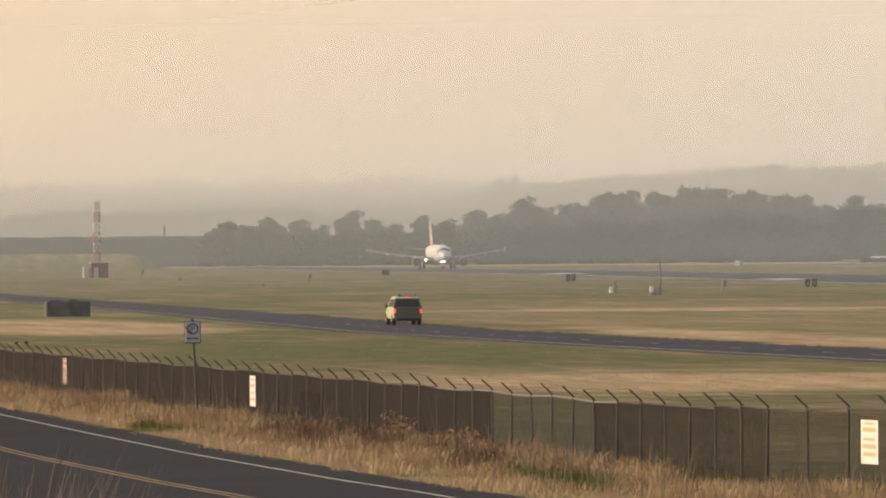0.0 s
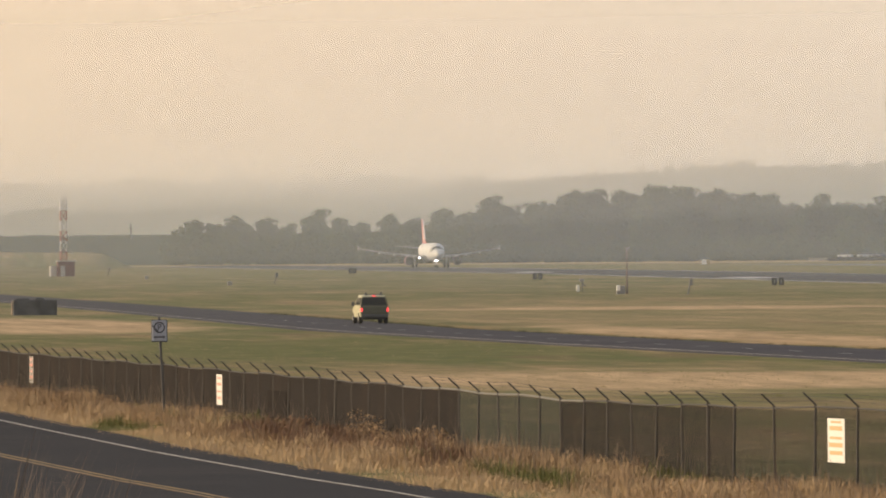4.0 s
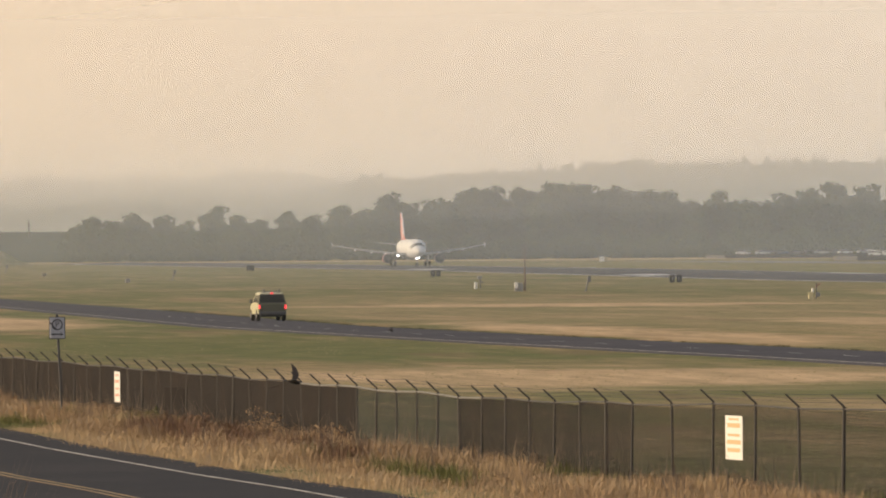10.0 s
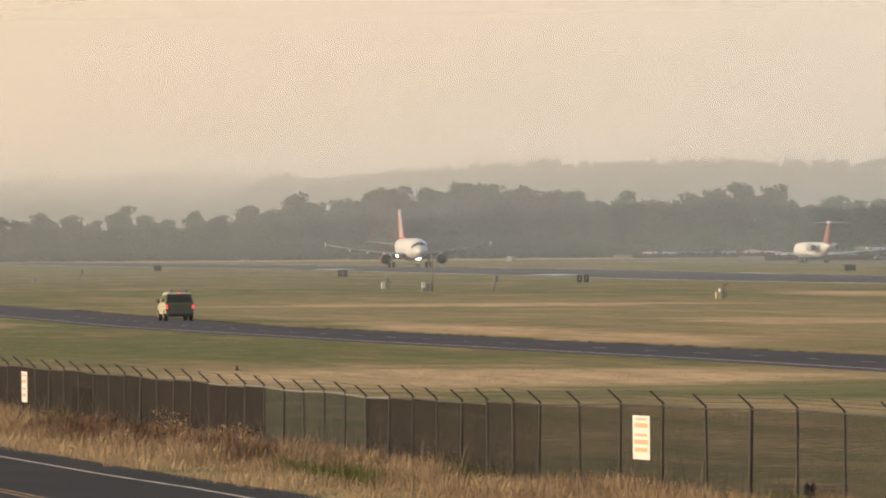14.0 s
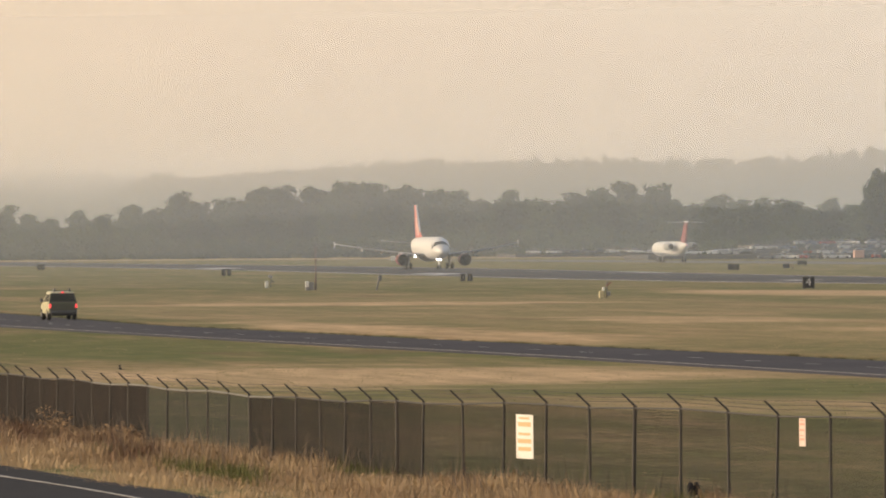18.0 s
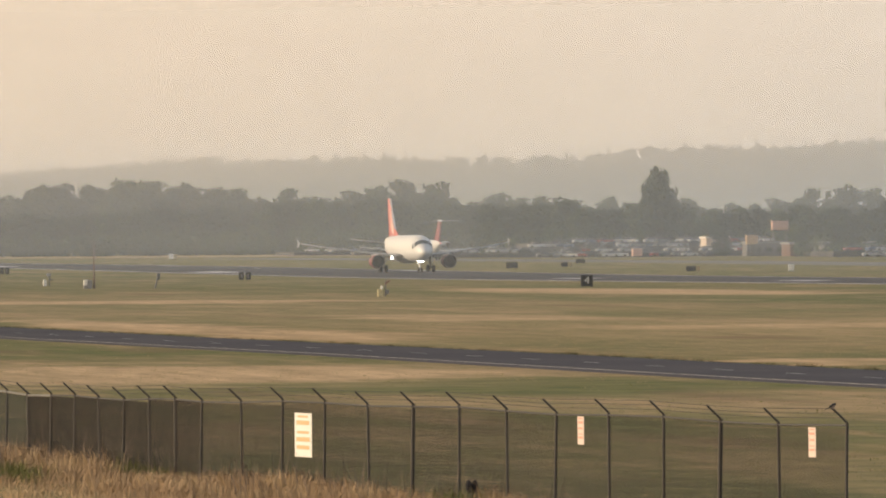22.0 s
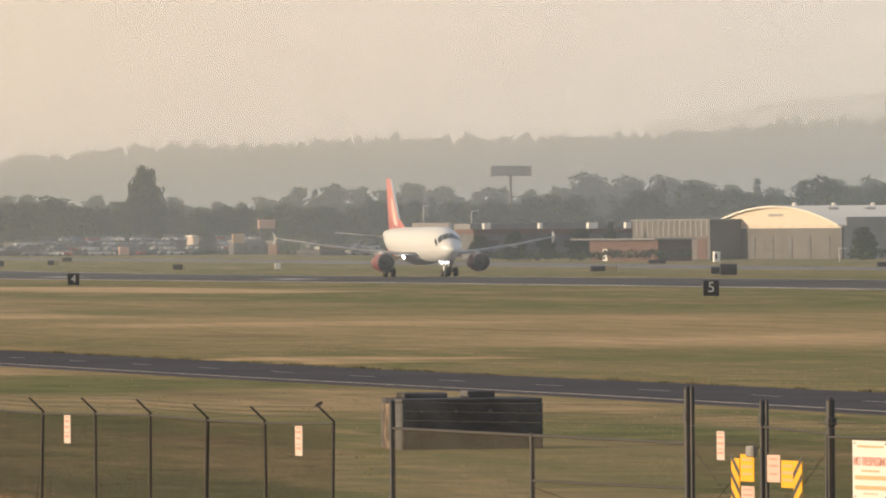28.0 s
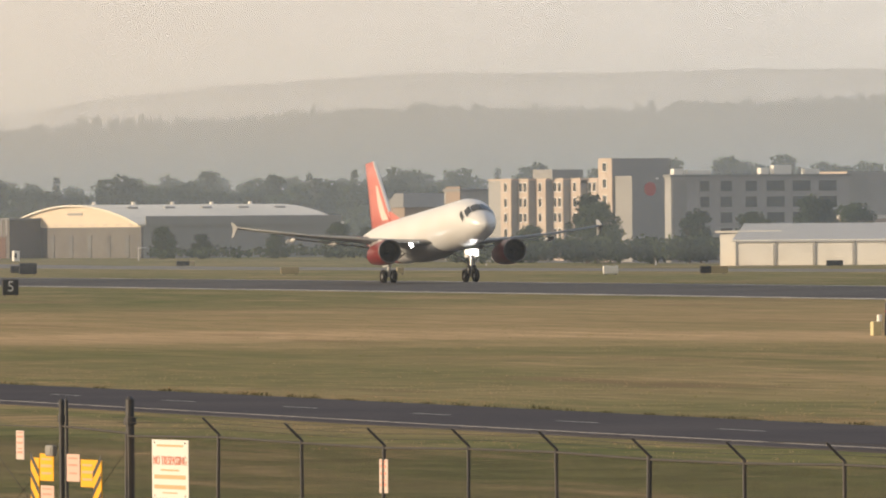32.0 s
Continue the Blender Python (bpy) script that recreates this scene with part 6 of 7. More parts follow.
def place_field():
    for x, y, gap in ((188, 1870, 0.0), (188, 1560, 0.45), (192, 1310, 0.5)):
        side_sign(x, y, gap or 0.38)
    distance_sign(179.5, 975.5, "4")
    distance_sign(182, 713, "5")
    weather_mast(133.8, 1032)
    for x, y, k in ((135.8, 841, 3), (148.3, 416, 3), (138.8, 1110, 0), (139.2, 1016, 1), (117.8, 1349, 2), (131.7, 1427, 1), (130.3, 1662, 2), (136.9, 1841, 1)):
        sensor_post(x, y, k)
    for x, y, w, h, tan, mat, lab in ((283, 1610, 2.0, 1.0, 0, None, 0), (283, 1100, 2.1, 1.35, 0, None, 0), (311, 1279, 3.8, 0.75, 0.45, None, 0), (380, 1525, 3.0, 0.65, 0, None, 0), (286, 1461, 2.2, 0.8, 0.3, None, 0), (295, 1151, 2.3, 0.85, 0, None, 0),
                                     (376, 1366, 2.8, 0.7, 0.3, None, 0), (297, 1034, 2.1, 0.8, 0, TAN_SIGN, "tan-backed taxiway sign board"), (311, 958, 1.6, 0.85, 0, WHITE_BOX, "white airfield lighting cabinet beside the taxiway"), (320, 950, 3.0, 0.75, 0.6, None, 0),
                                     (405, 1153, 2.2, 0.7, 0, None, 0), (299, 1447, 0.85, 1.0, 0, WHITE_BOX, "small white cabinet beside the runway"), (306, 1020, 0.8, 0.7, 0, TAN_SIGN, "small tan box beside the taxiway"), (338, 2436, 2.2, 1.3, 0.4, WHITE_BOX, "white and tan airfield box far down the field"), (300, 1650, 2.0, 0.8, 0.4, None, 0), (330, 1800, 1.8, 0.8, 0, None, 0)):
        guidance_sign(x, y, w, h, tan, mat, lab or "dark taxiway guidance sign board on short legs")
    antenna_tower(129.5, 1862)
    blast_block(50.9, 224.2)
    blast_block(50.4, 759.5)
    build_truck(66.05, 642)
    for x, y, z, w, h, line, k in ((22.07, 333.5, 1.04, 1.22, 0.95, FENCE, "large_red"), (24.59, 284.9, 1.0, 1.22, 0.93, FENCE, "large_red"), (25.22, 272.7, 0.71, 3.9, 0.86, FENCE, "dark"), (29.96, 195.75, 1.15, 1.22, 0.93, FENCE, "large"), (32.61, 177.7, 1.56, 0.36, 0.54, FENCE, "small"), (34.59, 165.4, 1.56, 0.36, 0.54, FENCE, "small"),
                                   (37.96, 147.95, 1.79, 0.30, 0.47, GATE, "small"), (39.02, 142.58, 1.5, 1.22, 0.93, FENCE_RIGHT, "warning"), (40.27, 135.0, 1.55, 0.31, 0.51, FENCE_RIGHT, "small")):
        fence_sign(x, y, z, w, h, line, k)
    parking_sign(22.9, 286)
    build_gate()
    dark = empty("low_thistle", pose(31.5, 184.0, 0, 0, 0, 20))
    tagged(dark, "dark low thistle head by the fence", "weed")
    part("stalk", tube((0, 0, -0.05), (0.02, 0, 0.25), 0.02), BIRD, dark)
    for k in (-1, 1):
        part("head", rings([[(k * 0.07 + 0.075 * r * math.cos(a), 0.05 * r * math.sin(a), z) for a in (i * 0.785 for i in range(8))] for z, r in ((0.2, 0.3), (0.28, 0.9), (0.38, 1.0), (0.46, 0.4))]), BIRD, dark)


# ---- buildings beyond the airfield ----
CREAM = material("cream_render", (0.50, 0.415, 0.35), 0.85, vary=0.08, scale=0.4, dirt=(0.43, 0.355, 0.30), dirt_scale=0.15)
# grey walls, and cream hotel walls with shade put into the colour
GREY_AND_SHADED = material("grey_and_shaded_render", (0.33, 0.325, 0.32), 0.85, vary=0.08, scale=0.3, dirt=(0.28, 0.275, 0.27), dirt_scale=0.12)
SHED_WHITE = material("white_sheet_metal", (0.72, 0.69, 0.63), 0.6, vary=0.06, scale=0.5, dirt=(0.60, 0.56, 0.50), dirt_scale=0.2)
SHED_ROOF = material("light_grey_sheet_roof", (0.36, 0.36, 0.36), 0.6, vary=0.08, scale=0.4)
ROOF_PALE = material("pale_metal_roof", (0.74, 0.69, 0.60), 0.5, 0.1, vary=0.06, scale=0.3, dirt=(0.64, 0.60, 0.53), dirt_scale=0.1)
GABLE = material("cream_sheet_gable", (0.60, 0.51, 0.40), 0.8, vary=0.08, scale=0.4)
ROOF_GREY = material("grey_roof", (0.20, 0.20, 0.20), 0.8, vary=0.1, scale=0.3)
# grey metal, darkened in its colour for the shade on these walls
SHADED_METAL = material("shaded_grey_metal_wall", (0.115, 0.105, 0.097), 0.8, vary=0.15, scale=0.4, dirt=(0.09, 0.082, 0.076), dirt_scale=0.2)
PANE = material("window_glass_dark", (0.055, 0.06, 0.065), 0.15, vary=0.15, scale=0.5)
BROWN_WALL = material("brown_brick_wall", (0.12, 0.075, 0.06), 0.85, vary=0.15, scale=0.5)
# darker grey copy: shade put into the colour of walls off the sun
SHADE_WALL = material("shaded_grey_panel", (0.25, 0.245, 0.24), 0.8, vary=0.12, scale=0.3)
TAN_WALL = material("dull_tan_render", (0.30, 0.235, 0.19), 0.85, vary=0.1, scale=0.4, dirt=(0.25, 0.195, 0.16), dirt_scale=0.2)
HALL_DARK = material("dark_hall_cladding", (0.115, 0.115, 0.118), 0.8, vary=0.15, scale=0.3, dirt=(0.06, 0.058, 0.058), dirt_scale=0.15)
ORANGE_SIGN = material("orange_store_sign", (0.42, 0.27, 0.15), 0.6, vary=0.08)
PINK_SIGN = material("faded_pink_sign", (0.60, 0.36, 0.28), 0.6, vary=0.08)
LOGO_RED = material("dull_red_logo", (0.40, 0.07, 0.06), 0.7, vary=0.1)
TWINKLE = material("distant_lamp_glow", (1, 1, 1), 0.5, emit=(1.0, 0.86, 0.66), power=5.0)


def frame_at(name, X, D, turn, label, cat, kind=""):
    x, y = spot(X, D)
    b = empty(name, pose(x, y, ground_z(x, y) - 0.02, 0, 0, turn))
    return tagged(b, label, cat, "", kind)


def window_row(parent, count, x0, dx, z0, w, h, face_y=-0.03, rows=1, dz=2.7, side=None):
    """Framed window panes on the front (-y) face, or on the face x = side looking to -x."""
    for r in range(rows):
        for k in range(count):
            p, z = x0 + k * dx, z0 + r * dz
            if side is None:
                f = part("window", box(w + 0.24, 0.10, h + 0.24, (p, face_y, z - 0.12)), GREY_AND_SHADED, parent)
                part("pane", box(w, 0.06, h, (p, face_y - 0.04, z)), PANE, f)
            else:
                f = part("window", box(0.10, w + 0.24, h + 0.24, (side, p, z - 0.12)), GREY_AND_SHADED, parent)
                part("pane", box(0.06, w, h, (side - 0.04, p, z)), PANE, f)


def build_hangar():
    b = frame_at("hangar", 3400, 1730, 15, "big arched-roof aircraft hangar, pale metal roof, grey walls", "hangar")
    W, L, eave, rise = 49.0, 43.0, 6.4, 3.6

    def arch(k):
        return eave + rise * (1 - (2 * k - 1) ** 2)

    roof = rings([[(x, W * k, arch(k)) for k in [i / 16 for i in range(17)]] + [(x, W * k, arch(k) - 0.3) for k in [i / 16 for i in range(16, -1, -1)]] for x in (-0.8, L + 0.8)])
    r = part("roof", roof, ROOF_PALE, b, "pale arched metal roof")
    for i in range(5):
        part("roof_vent", box(2.2, 0.9, 0.35, (6 + i * 8, W * 0.28, arch(0.28) - 0.05), 0.05), GREY_AND_SHADED, r)
        part("ridge_vent", tube((4 + i * 8.5, W / 2, arch(0.5)), (4 + i * 8.5, W / 2, arch(0.5) + 0.5), 0.4, sides=8), ROOF_PALE, r)
    for i in range(1, 22):
        part("roof_seam", rings([[(i * 2 - 0.04, W * k, arch(k) + 0.03) for k in (0, 0.12, 0.25, 0.38, 0.5)], [(i * 2 + 0.04, W * k, arch(k) + 0.03) for k in (0, 0.12, 0.25, 0.38, 0.5)]], caps=False, closed=False), ROOF_PALE, r)
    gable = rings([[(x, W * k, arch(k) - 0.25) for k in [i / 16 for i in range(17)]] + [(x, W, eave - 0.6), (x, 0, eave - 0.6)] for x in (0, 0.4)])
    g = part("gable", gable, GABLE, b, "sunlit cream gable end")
    for k in range(9):
        part("gable_louvre", box(0.08, 1.6, 0.18, (-0.05, 4 + k * 4.6, eave - 0.25)), GREY_AND_SHADED, g)
    part("gable_sign", box(0.1, 5.5, 0.5, (-0.06, W / 2, eave + 1.6)), GREY_AND_SHADED, g)
    # shade below the gable is put into this wall's colour
    part("end_wall", box(0.4, W, eave - 0.6, (0.2, W / 2, 0)), SHADED_METAL, b)
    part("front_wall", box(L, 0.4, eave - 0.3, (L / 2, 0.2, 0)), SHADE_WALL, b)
    # added slab that covers the roof's lower edge to darken it as shade
    part("front_parapet", box(L - 0.8, 0.3, 1.75, (L / 2 + 0.4, -0.25, eave - 0.35)), SHADE_WALL, b, "dark slab added for the shade on the lower roof")
    part("back_wall", box(L, 0.4, eave - 0.3, (L / 2, W - 0.2, 0)), GREY_AND_SHADED, b)
    part("far_wall", box(0.4, W, eave, (L - 0.2, W / 2, 0)), GREY_AND_SHADED, b)
    for k in range(6):
        part("door_leaf", box(0.12, 1.3, 4.2, (-0.05, 5 + k * 7, 0.1)), HALL_DARK, b)
    annex = frame_at("hangar_annex", 3190, 1755, 15, "grey ribbed-metal annex beside the hangar", "building")
    # annex wall takes the same painted shade
    part("wall", box(9, 30, 7.3, (4.5, 20, 0)), SHADED_METAL, annex)
    for k in range(14):
        part("rib", box(0.12, 0.35, 2.8, (-0.05, 6 + k * 2.1, 4.4)), GREY_AND_SHADED, annex)
    part("roof", box(9.6, 30.6, 0.3, (4.5, 20, 7.3)), ROOF_GREY, annex)
    part("door", box(0.1, 3.4, 4.0, (-0.06, 8, 0)), BROWN_WALL, annex)
    wing = frame_at("workshop", 3075, 1700, 15, "low brown workshop with a flat grey canopy", "building")
    part("wall", box(7, 26, 3.9, (3.5, 13, 0)), BROWN_WALL, wing)
    part("canopy", box(8.5, 32, 0.25, (3, 15, 3.9)), ROOF_GREY, wing)
    part("door", box(0.1, 1.6, 2.2, (-0.06, 20, 0)), WHITE_BOX, wing)
    lit = frame_at("lit_door_booth", 3178, 1650, 0, "small white booth with a window beside the workshop", "booth")
    part("booth", box(1.1, 1.2, 1.9, (0, 0, 0), 0.05), WHITE_BOX, lit)
    part("window", box(0.4, 0.05, 0.9, (-0.2, -0.62, 0.6)), PANE, lit)


def build_long_hall():
    b = frame_at("long_hall", 2750, 1860, 6, "long low dark hall with a flat roof", "building")
    part("wall", box(36, 18, 5.8, (18, 9, 0)), HALL_DARK, b)
    part("fascia", box(36.6, 18.6, 0.9, (18, 9, 5.0)), BROWN_WALL, b)
    part("roof_screen", box(31, 10, 1.1, (17, 12, 5.9)), ROOF_GREY, b)
    for k, w in ((3.2, 1.4), (14.5, 0.7), (25.5, 2.0), (33.0, 1.2)):
        part("roof_unit", box(w, 1.2, 1.2, (k, 2, 5.9), 0.05), WHITE_BOX, b, "white rooftop unit")
    for k in range(6):
        part("window", box(3.6, 0.08, 1.4, (3.2 + k * 5.8, -0.02, 2.2)), PANE, b)
    p = frame_at("portal_building", 2640, 2180, -22, "modern pavilion with a big cream entrance portal", "building")
    part("portal_top", box(8.6, 6, 1.5, (4.3, 3, 6.0)), CREAM, p)
    part("portal_leg", box(2.0, 6, 6.0, (7.6, 3, 0)), CREAM, p)
    part("portal_leg", box(0.7, 6, 6.0, (0.35, 3, 0)), HALL_DARK, p)
    part("glass_front", box(4.6, 0.2, 5.6, (3.4, 3.4, 0)), PANE, p)
    part("door", box(1.5, 0.1, 3.8, (2.6, 3.2, 0)), WHITE_BOX, p)
    part("side_wing", box(4.4, 9, 4.6, (-2.2, 5, 0)), HALL_DARK, p)
    part("wing_roof", box(4.8, 9.6, 0.4, (-2.2, 5, 4.6)), ROOF_PALE, p)
    bill = frame_at("billboard", 2815, 2500, 4, "wide grey billboard on a single tall pole", "billboard")
    part("panel", box(11.4, 0.8, 2.6, (0, 0, 20.3), 0.05), GREY_AND_SHADED, bill)
    part("frame", box(11.7, 0.5, 0.2, (0, 0, 20.2)), POST_STEEL, bill)
    part("pole", tube((0, 0.3, 0), (0, 0.3, 20.4), 0.4), POST_STEEL, bill)


def build_hotel():
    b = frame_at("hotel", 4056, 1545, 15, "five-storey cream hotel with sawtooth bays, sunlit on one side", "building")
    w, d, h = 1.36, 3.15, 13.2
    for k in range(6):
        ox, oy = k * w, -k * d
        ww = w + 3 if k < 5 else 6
        # the grey body carries the shade, the cream slab the sun
        bay = part("bay", box(ww, d + 4, h - (0.5 if k == 4 else 0), (ox + ww / 2, oy + (d + 4) / 2, 0)), GREY_AND_SHADED, b)
        part("sunlit_face", box(0.16, d, h + 0.1, (ox - 0.08, oy + d / 2, 0)), CREAM, bay, "lighter cream slab with the sun put into its colour")
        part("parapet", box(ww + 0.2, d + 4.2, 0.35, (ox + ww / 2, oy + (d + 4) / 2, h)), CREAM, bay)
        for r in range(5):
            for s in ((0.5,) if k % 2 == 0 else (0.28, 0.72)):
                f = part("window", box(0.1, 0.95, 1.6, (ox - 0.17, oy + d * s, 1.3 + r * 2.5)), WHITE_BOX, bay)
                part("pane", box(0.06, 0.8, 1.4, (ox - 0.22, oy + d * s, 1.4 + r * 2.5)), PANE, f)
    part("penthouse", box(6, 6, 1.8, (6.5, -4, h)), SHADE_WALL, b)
    t = frame_at("hotel_tower", 4235, 1480, 15, "taller hotel stair tower, its shade painted grey, with a dull red emblem", "building")
    # shade in the tower's grey, sun in its cream slab
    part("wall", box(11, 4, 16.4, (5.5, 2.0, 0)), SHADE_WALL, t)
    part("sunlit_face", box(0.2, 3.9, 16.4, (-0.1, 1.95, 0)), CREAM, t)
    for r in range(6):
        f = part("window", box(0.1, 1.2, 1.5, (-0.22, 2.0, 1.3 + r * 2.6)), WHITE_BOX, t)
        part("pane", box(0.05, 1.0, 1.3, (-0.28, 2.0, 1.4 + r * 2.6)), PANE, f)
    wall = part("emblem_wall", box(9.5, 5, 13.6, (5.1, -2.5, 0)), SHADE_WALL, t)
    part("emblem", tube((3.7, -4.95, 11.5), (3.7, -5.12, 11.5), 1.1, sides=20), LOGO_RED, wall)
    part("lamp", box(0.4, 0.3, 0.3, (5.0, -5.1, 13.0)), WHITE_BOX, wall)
    g = frame_at("hotel_wing", 4338, 1450, 4, "long grey hotel wing in shade with rows of windows", "building")
    part("wall", box(30, 2.6, 13.2, (15, 1.3, 0)), GREY_AND_SHADED, g)
    part("parapet", box(30.4, 3.0, 0.4, (15, 1.3, 13.2)), ROOF_GREY, g)
    # dark slab in front of the wall, painting the shade of a recess
    part("recess", box(2.4, 0.2, 12.5, (1.4, -0.02, 0.2)), SHADE_WALL, g)
    window_row(g, 2, 9.2, 4.2, 1.2, 1.9, 1.6, rows=5, dz=2.45)
    window_row(g, 1, 5.6, 4, 1.2, 1.5, 1.6, rows=5, dz=2.45)
    window_row(g, 3, 17.5, 4.4, 1.2, 3.0, 1.6, rows=5, dz=2.45)
    for x, ww, hh in ((1.5, 1.6, 0.9), (5.0, 4.0, 0.7), (16.0, 1.4, 1.0), (19.0, 3.0, 1.4), (24, 2.4, 0.8)):
        part("roof_unit", box(ww, 1.5, hh, (x, 1.3, 13.6), 0.05), WHITE_BOX, g, "white rooftop unit")
    s = frame_at("annex_block", 3866, 1600, 4, "cream two-storey annex with a grey hipped roof", "building")
    part("wall", box(8.6, 9, 9.0, (4.3, 4.5, 0)), TAN_WALL, s)
    part("roof", rings([[(-0.4, -0.4, 9.0), (9.0, -0.4, 9.0), (9.0, 9.4, 9.0), (-0.4, 9.4, 9.0)], [(0.8, 2.5, 11.4), (7.8, 2.5, 11.4), (7.8, 6.5, 11.4), (0.8, 6.5, 11.4)]]), ROOF_GREY, s)
    for x in (1.0, 2.9, 3.6, 5.4, 6.1, 7.8):
        for z in (3.2, 6.2):
            f = part("window", box(0.7, 0.1, 1.5, (x, -0.03, z)), WHITE_BOX, s)
            part("pane", box(0.55, 0.06, 1.35, (x, -0.08, z + 0.07)), PANE, f)
    q = frame_at("grey_block", 3966, 1575, 6, "plain grey stair block, one side painted lighter for the sun", "building")
    part("wall", box(8.5, 7, 11.6, (4.2, 3.5, 0)), GREY_AND_SHADED, q)
    # tan slab paints the sun on this side
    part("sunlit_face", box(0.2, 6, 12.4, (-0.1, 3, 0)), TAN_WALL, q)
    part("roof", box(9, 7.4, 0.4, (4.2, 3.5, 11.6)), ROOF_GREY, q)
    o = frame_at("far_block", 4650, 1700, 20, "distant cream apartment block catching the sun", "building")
    # cream block: shade painted as grey walls, sun as a cream slab
    part("wall", box(14, 12, 15.0, (7, 6, 0)), GREY_AND_SHADED, o)
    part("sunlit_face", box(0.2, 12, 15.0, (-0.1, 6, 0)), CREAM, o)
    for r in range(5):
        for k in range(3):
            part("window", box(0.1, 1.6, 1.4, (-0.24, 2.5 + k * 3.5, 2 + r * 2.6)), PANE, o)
    h2 = frame_at("pale_hall", 4640, 1420, 4, "low pale flat-roofed hall behind the white shed", "building")
    part("wall", box(14, 8, 6.6, (7, 4, 0)), CREAM, h2)
    part("roof", box(14.6, 8.6, 0.5, (7, 4, 6.6)), ROOF_PALE, h2)


def build_shed():
    b = frame_at("white_shed", 4450, 1306, -30, "long cream metal shed with wide sliding doors", "building")
    L = 34.0
    part("front_wall", box(L, 0.3, 3.4, (L / 2, 0.15, 0)), SHED_WHITE, b)
    for k in range(7):
        p = part("door_panel", box(5.0, 0.12, 3.0, (3.0 + k * 5.6, -0.04, 0.05), 0.02), SHED_WHITE, b)
        part("door_post", box(0.22, 0.2, 3.3, (0.25 + k * 5.6, -0.08, 0.0)), SHADE_WALL, p)
    part("eave", box(L + 0.8, 0.5, 0.22, (L / 2, -0.1, 3.4)), WHITE_BOX, b)
    part("roof", rings([[(-0.4, -0.4, 3.5), (-0.4, 9, 5.9), (-0.4, 18, 3.5), (-0.4, 18, 3.3), (-0.4, 9, 5.7), (-0.4, -0.4, 3.3)], [(L + 0.4, -0.4, 3.5), (L + 0.4, 9, 5.9), (L + 0.4, 18, 3.5), (L + 0.4, 18, 3.3), (L + 0.4, 9, 5.7), (L + 0.4, -0.4, 3.3)]]), SHED_ROOF, b)
    part("end_wall", box(0.3, 17.5, 3.4, (0.15, 9, 0)), SHED_WHITE, b)
    part("gable", rings([[(0.0, 0, 3.4), (0.0, 18, 3.4), (0.0, 9, 5.7)], [(0.3, 0, 3.4), (0.3, 18, 3.4), (0.3, 9, 5.7)]]), SHED_WHITE, b)
    part("back_wall", box(L, 0.3, 3.4, (L / 2, 17.8, 0)), SHED_WHITE, b)
    part("lean_to", box(3.0, 8, 4.4, (-1.6, 9, 0)), SHED_WHITE, b)
    part("lean_to_roof", box(9.5, 8.6, 0.3, (1.0, 9, 4.6)), ROOF_PALE, b)


CAR_PAINTS = [material("car_paint_" + n, c, 0.3, 0.2, vary=0.05) for n, c in (("white", (0.7, 0.69, 0.67)), ("silver", (0.42, 0.42, 0.43)), ("dark", (0.05, 0.05, 0.06)), ("blue", (0.08, 0.11, 0.18)), ("grey", (0.2, 0.2, 0.21)), ("red", (0.28, 0.05, 0.04)))]


def make_car(paint):
    c = empty("parked_car")
    lower = rings([[(-0.88, y, z0), (-0.9, y, z1), (0.9, y, z1), (0.88, y, z0)] for y, z0, z1 in ((0, 0.4, 0.75), (0.1, 0.28, 0.86), (1.4, 0.25, 0.92), (3.2, 0.25, 0.94), (4.3, 0.28, 0.88), (4.45, 0.4, 0.75))])
    part("body", lower, paint, c)
    part("cabin", rings([[(-0.82, 1.1, 0.90), (0.82, 1.1, 0.90), (0.82, 4.0, 0.92), (-0.82, 4.0, 0.92)], [(-0.64, 1.85, 1.42), (0.64, 1.85, 1.42), (0.64, 3.4, 1.42), (-0.64, 3.4, 1.42)]]), PANE, c)
    part("roof", box(1.28, 1.55, 0.05, (0, 2.62, 1.42), 0.02), paint, c)
    for s in (-1, 1):
        for y in (0.85, 3.5):
            part("wheel", tube((s * 0.72, y, 0.32), (s * 0.9, y, 0.32), 0.32, sides=12), TYRE, c)
    return c


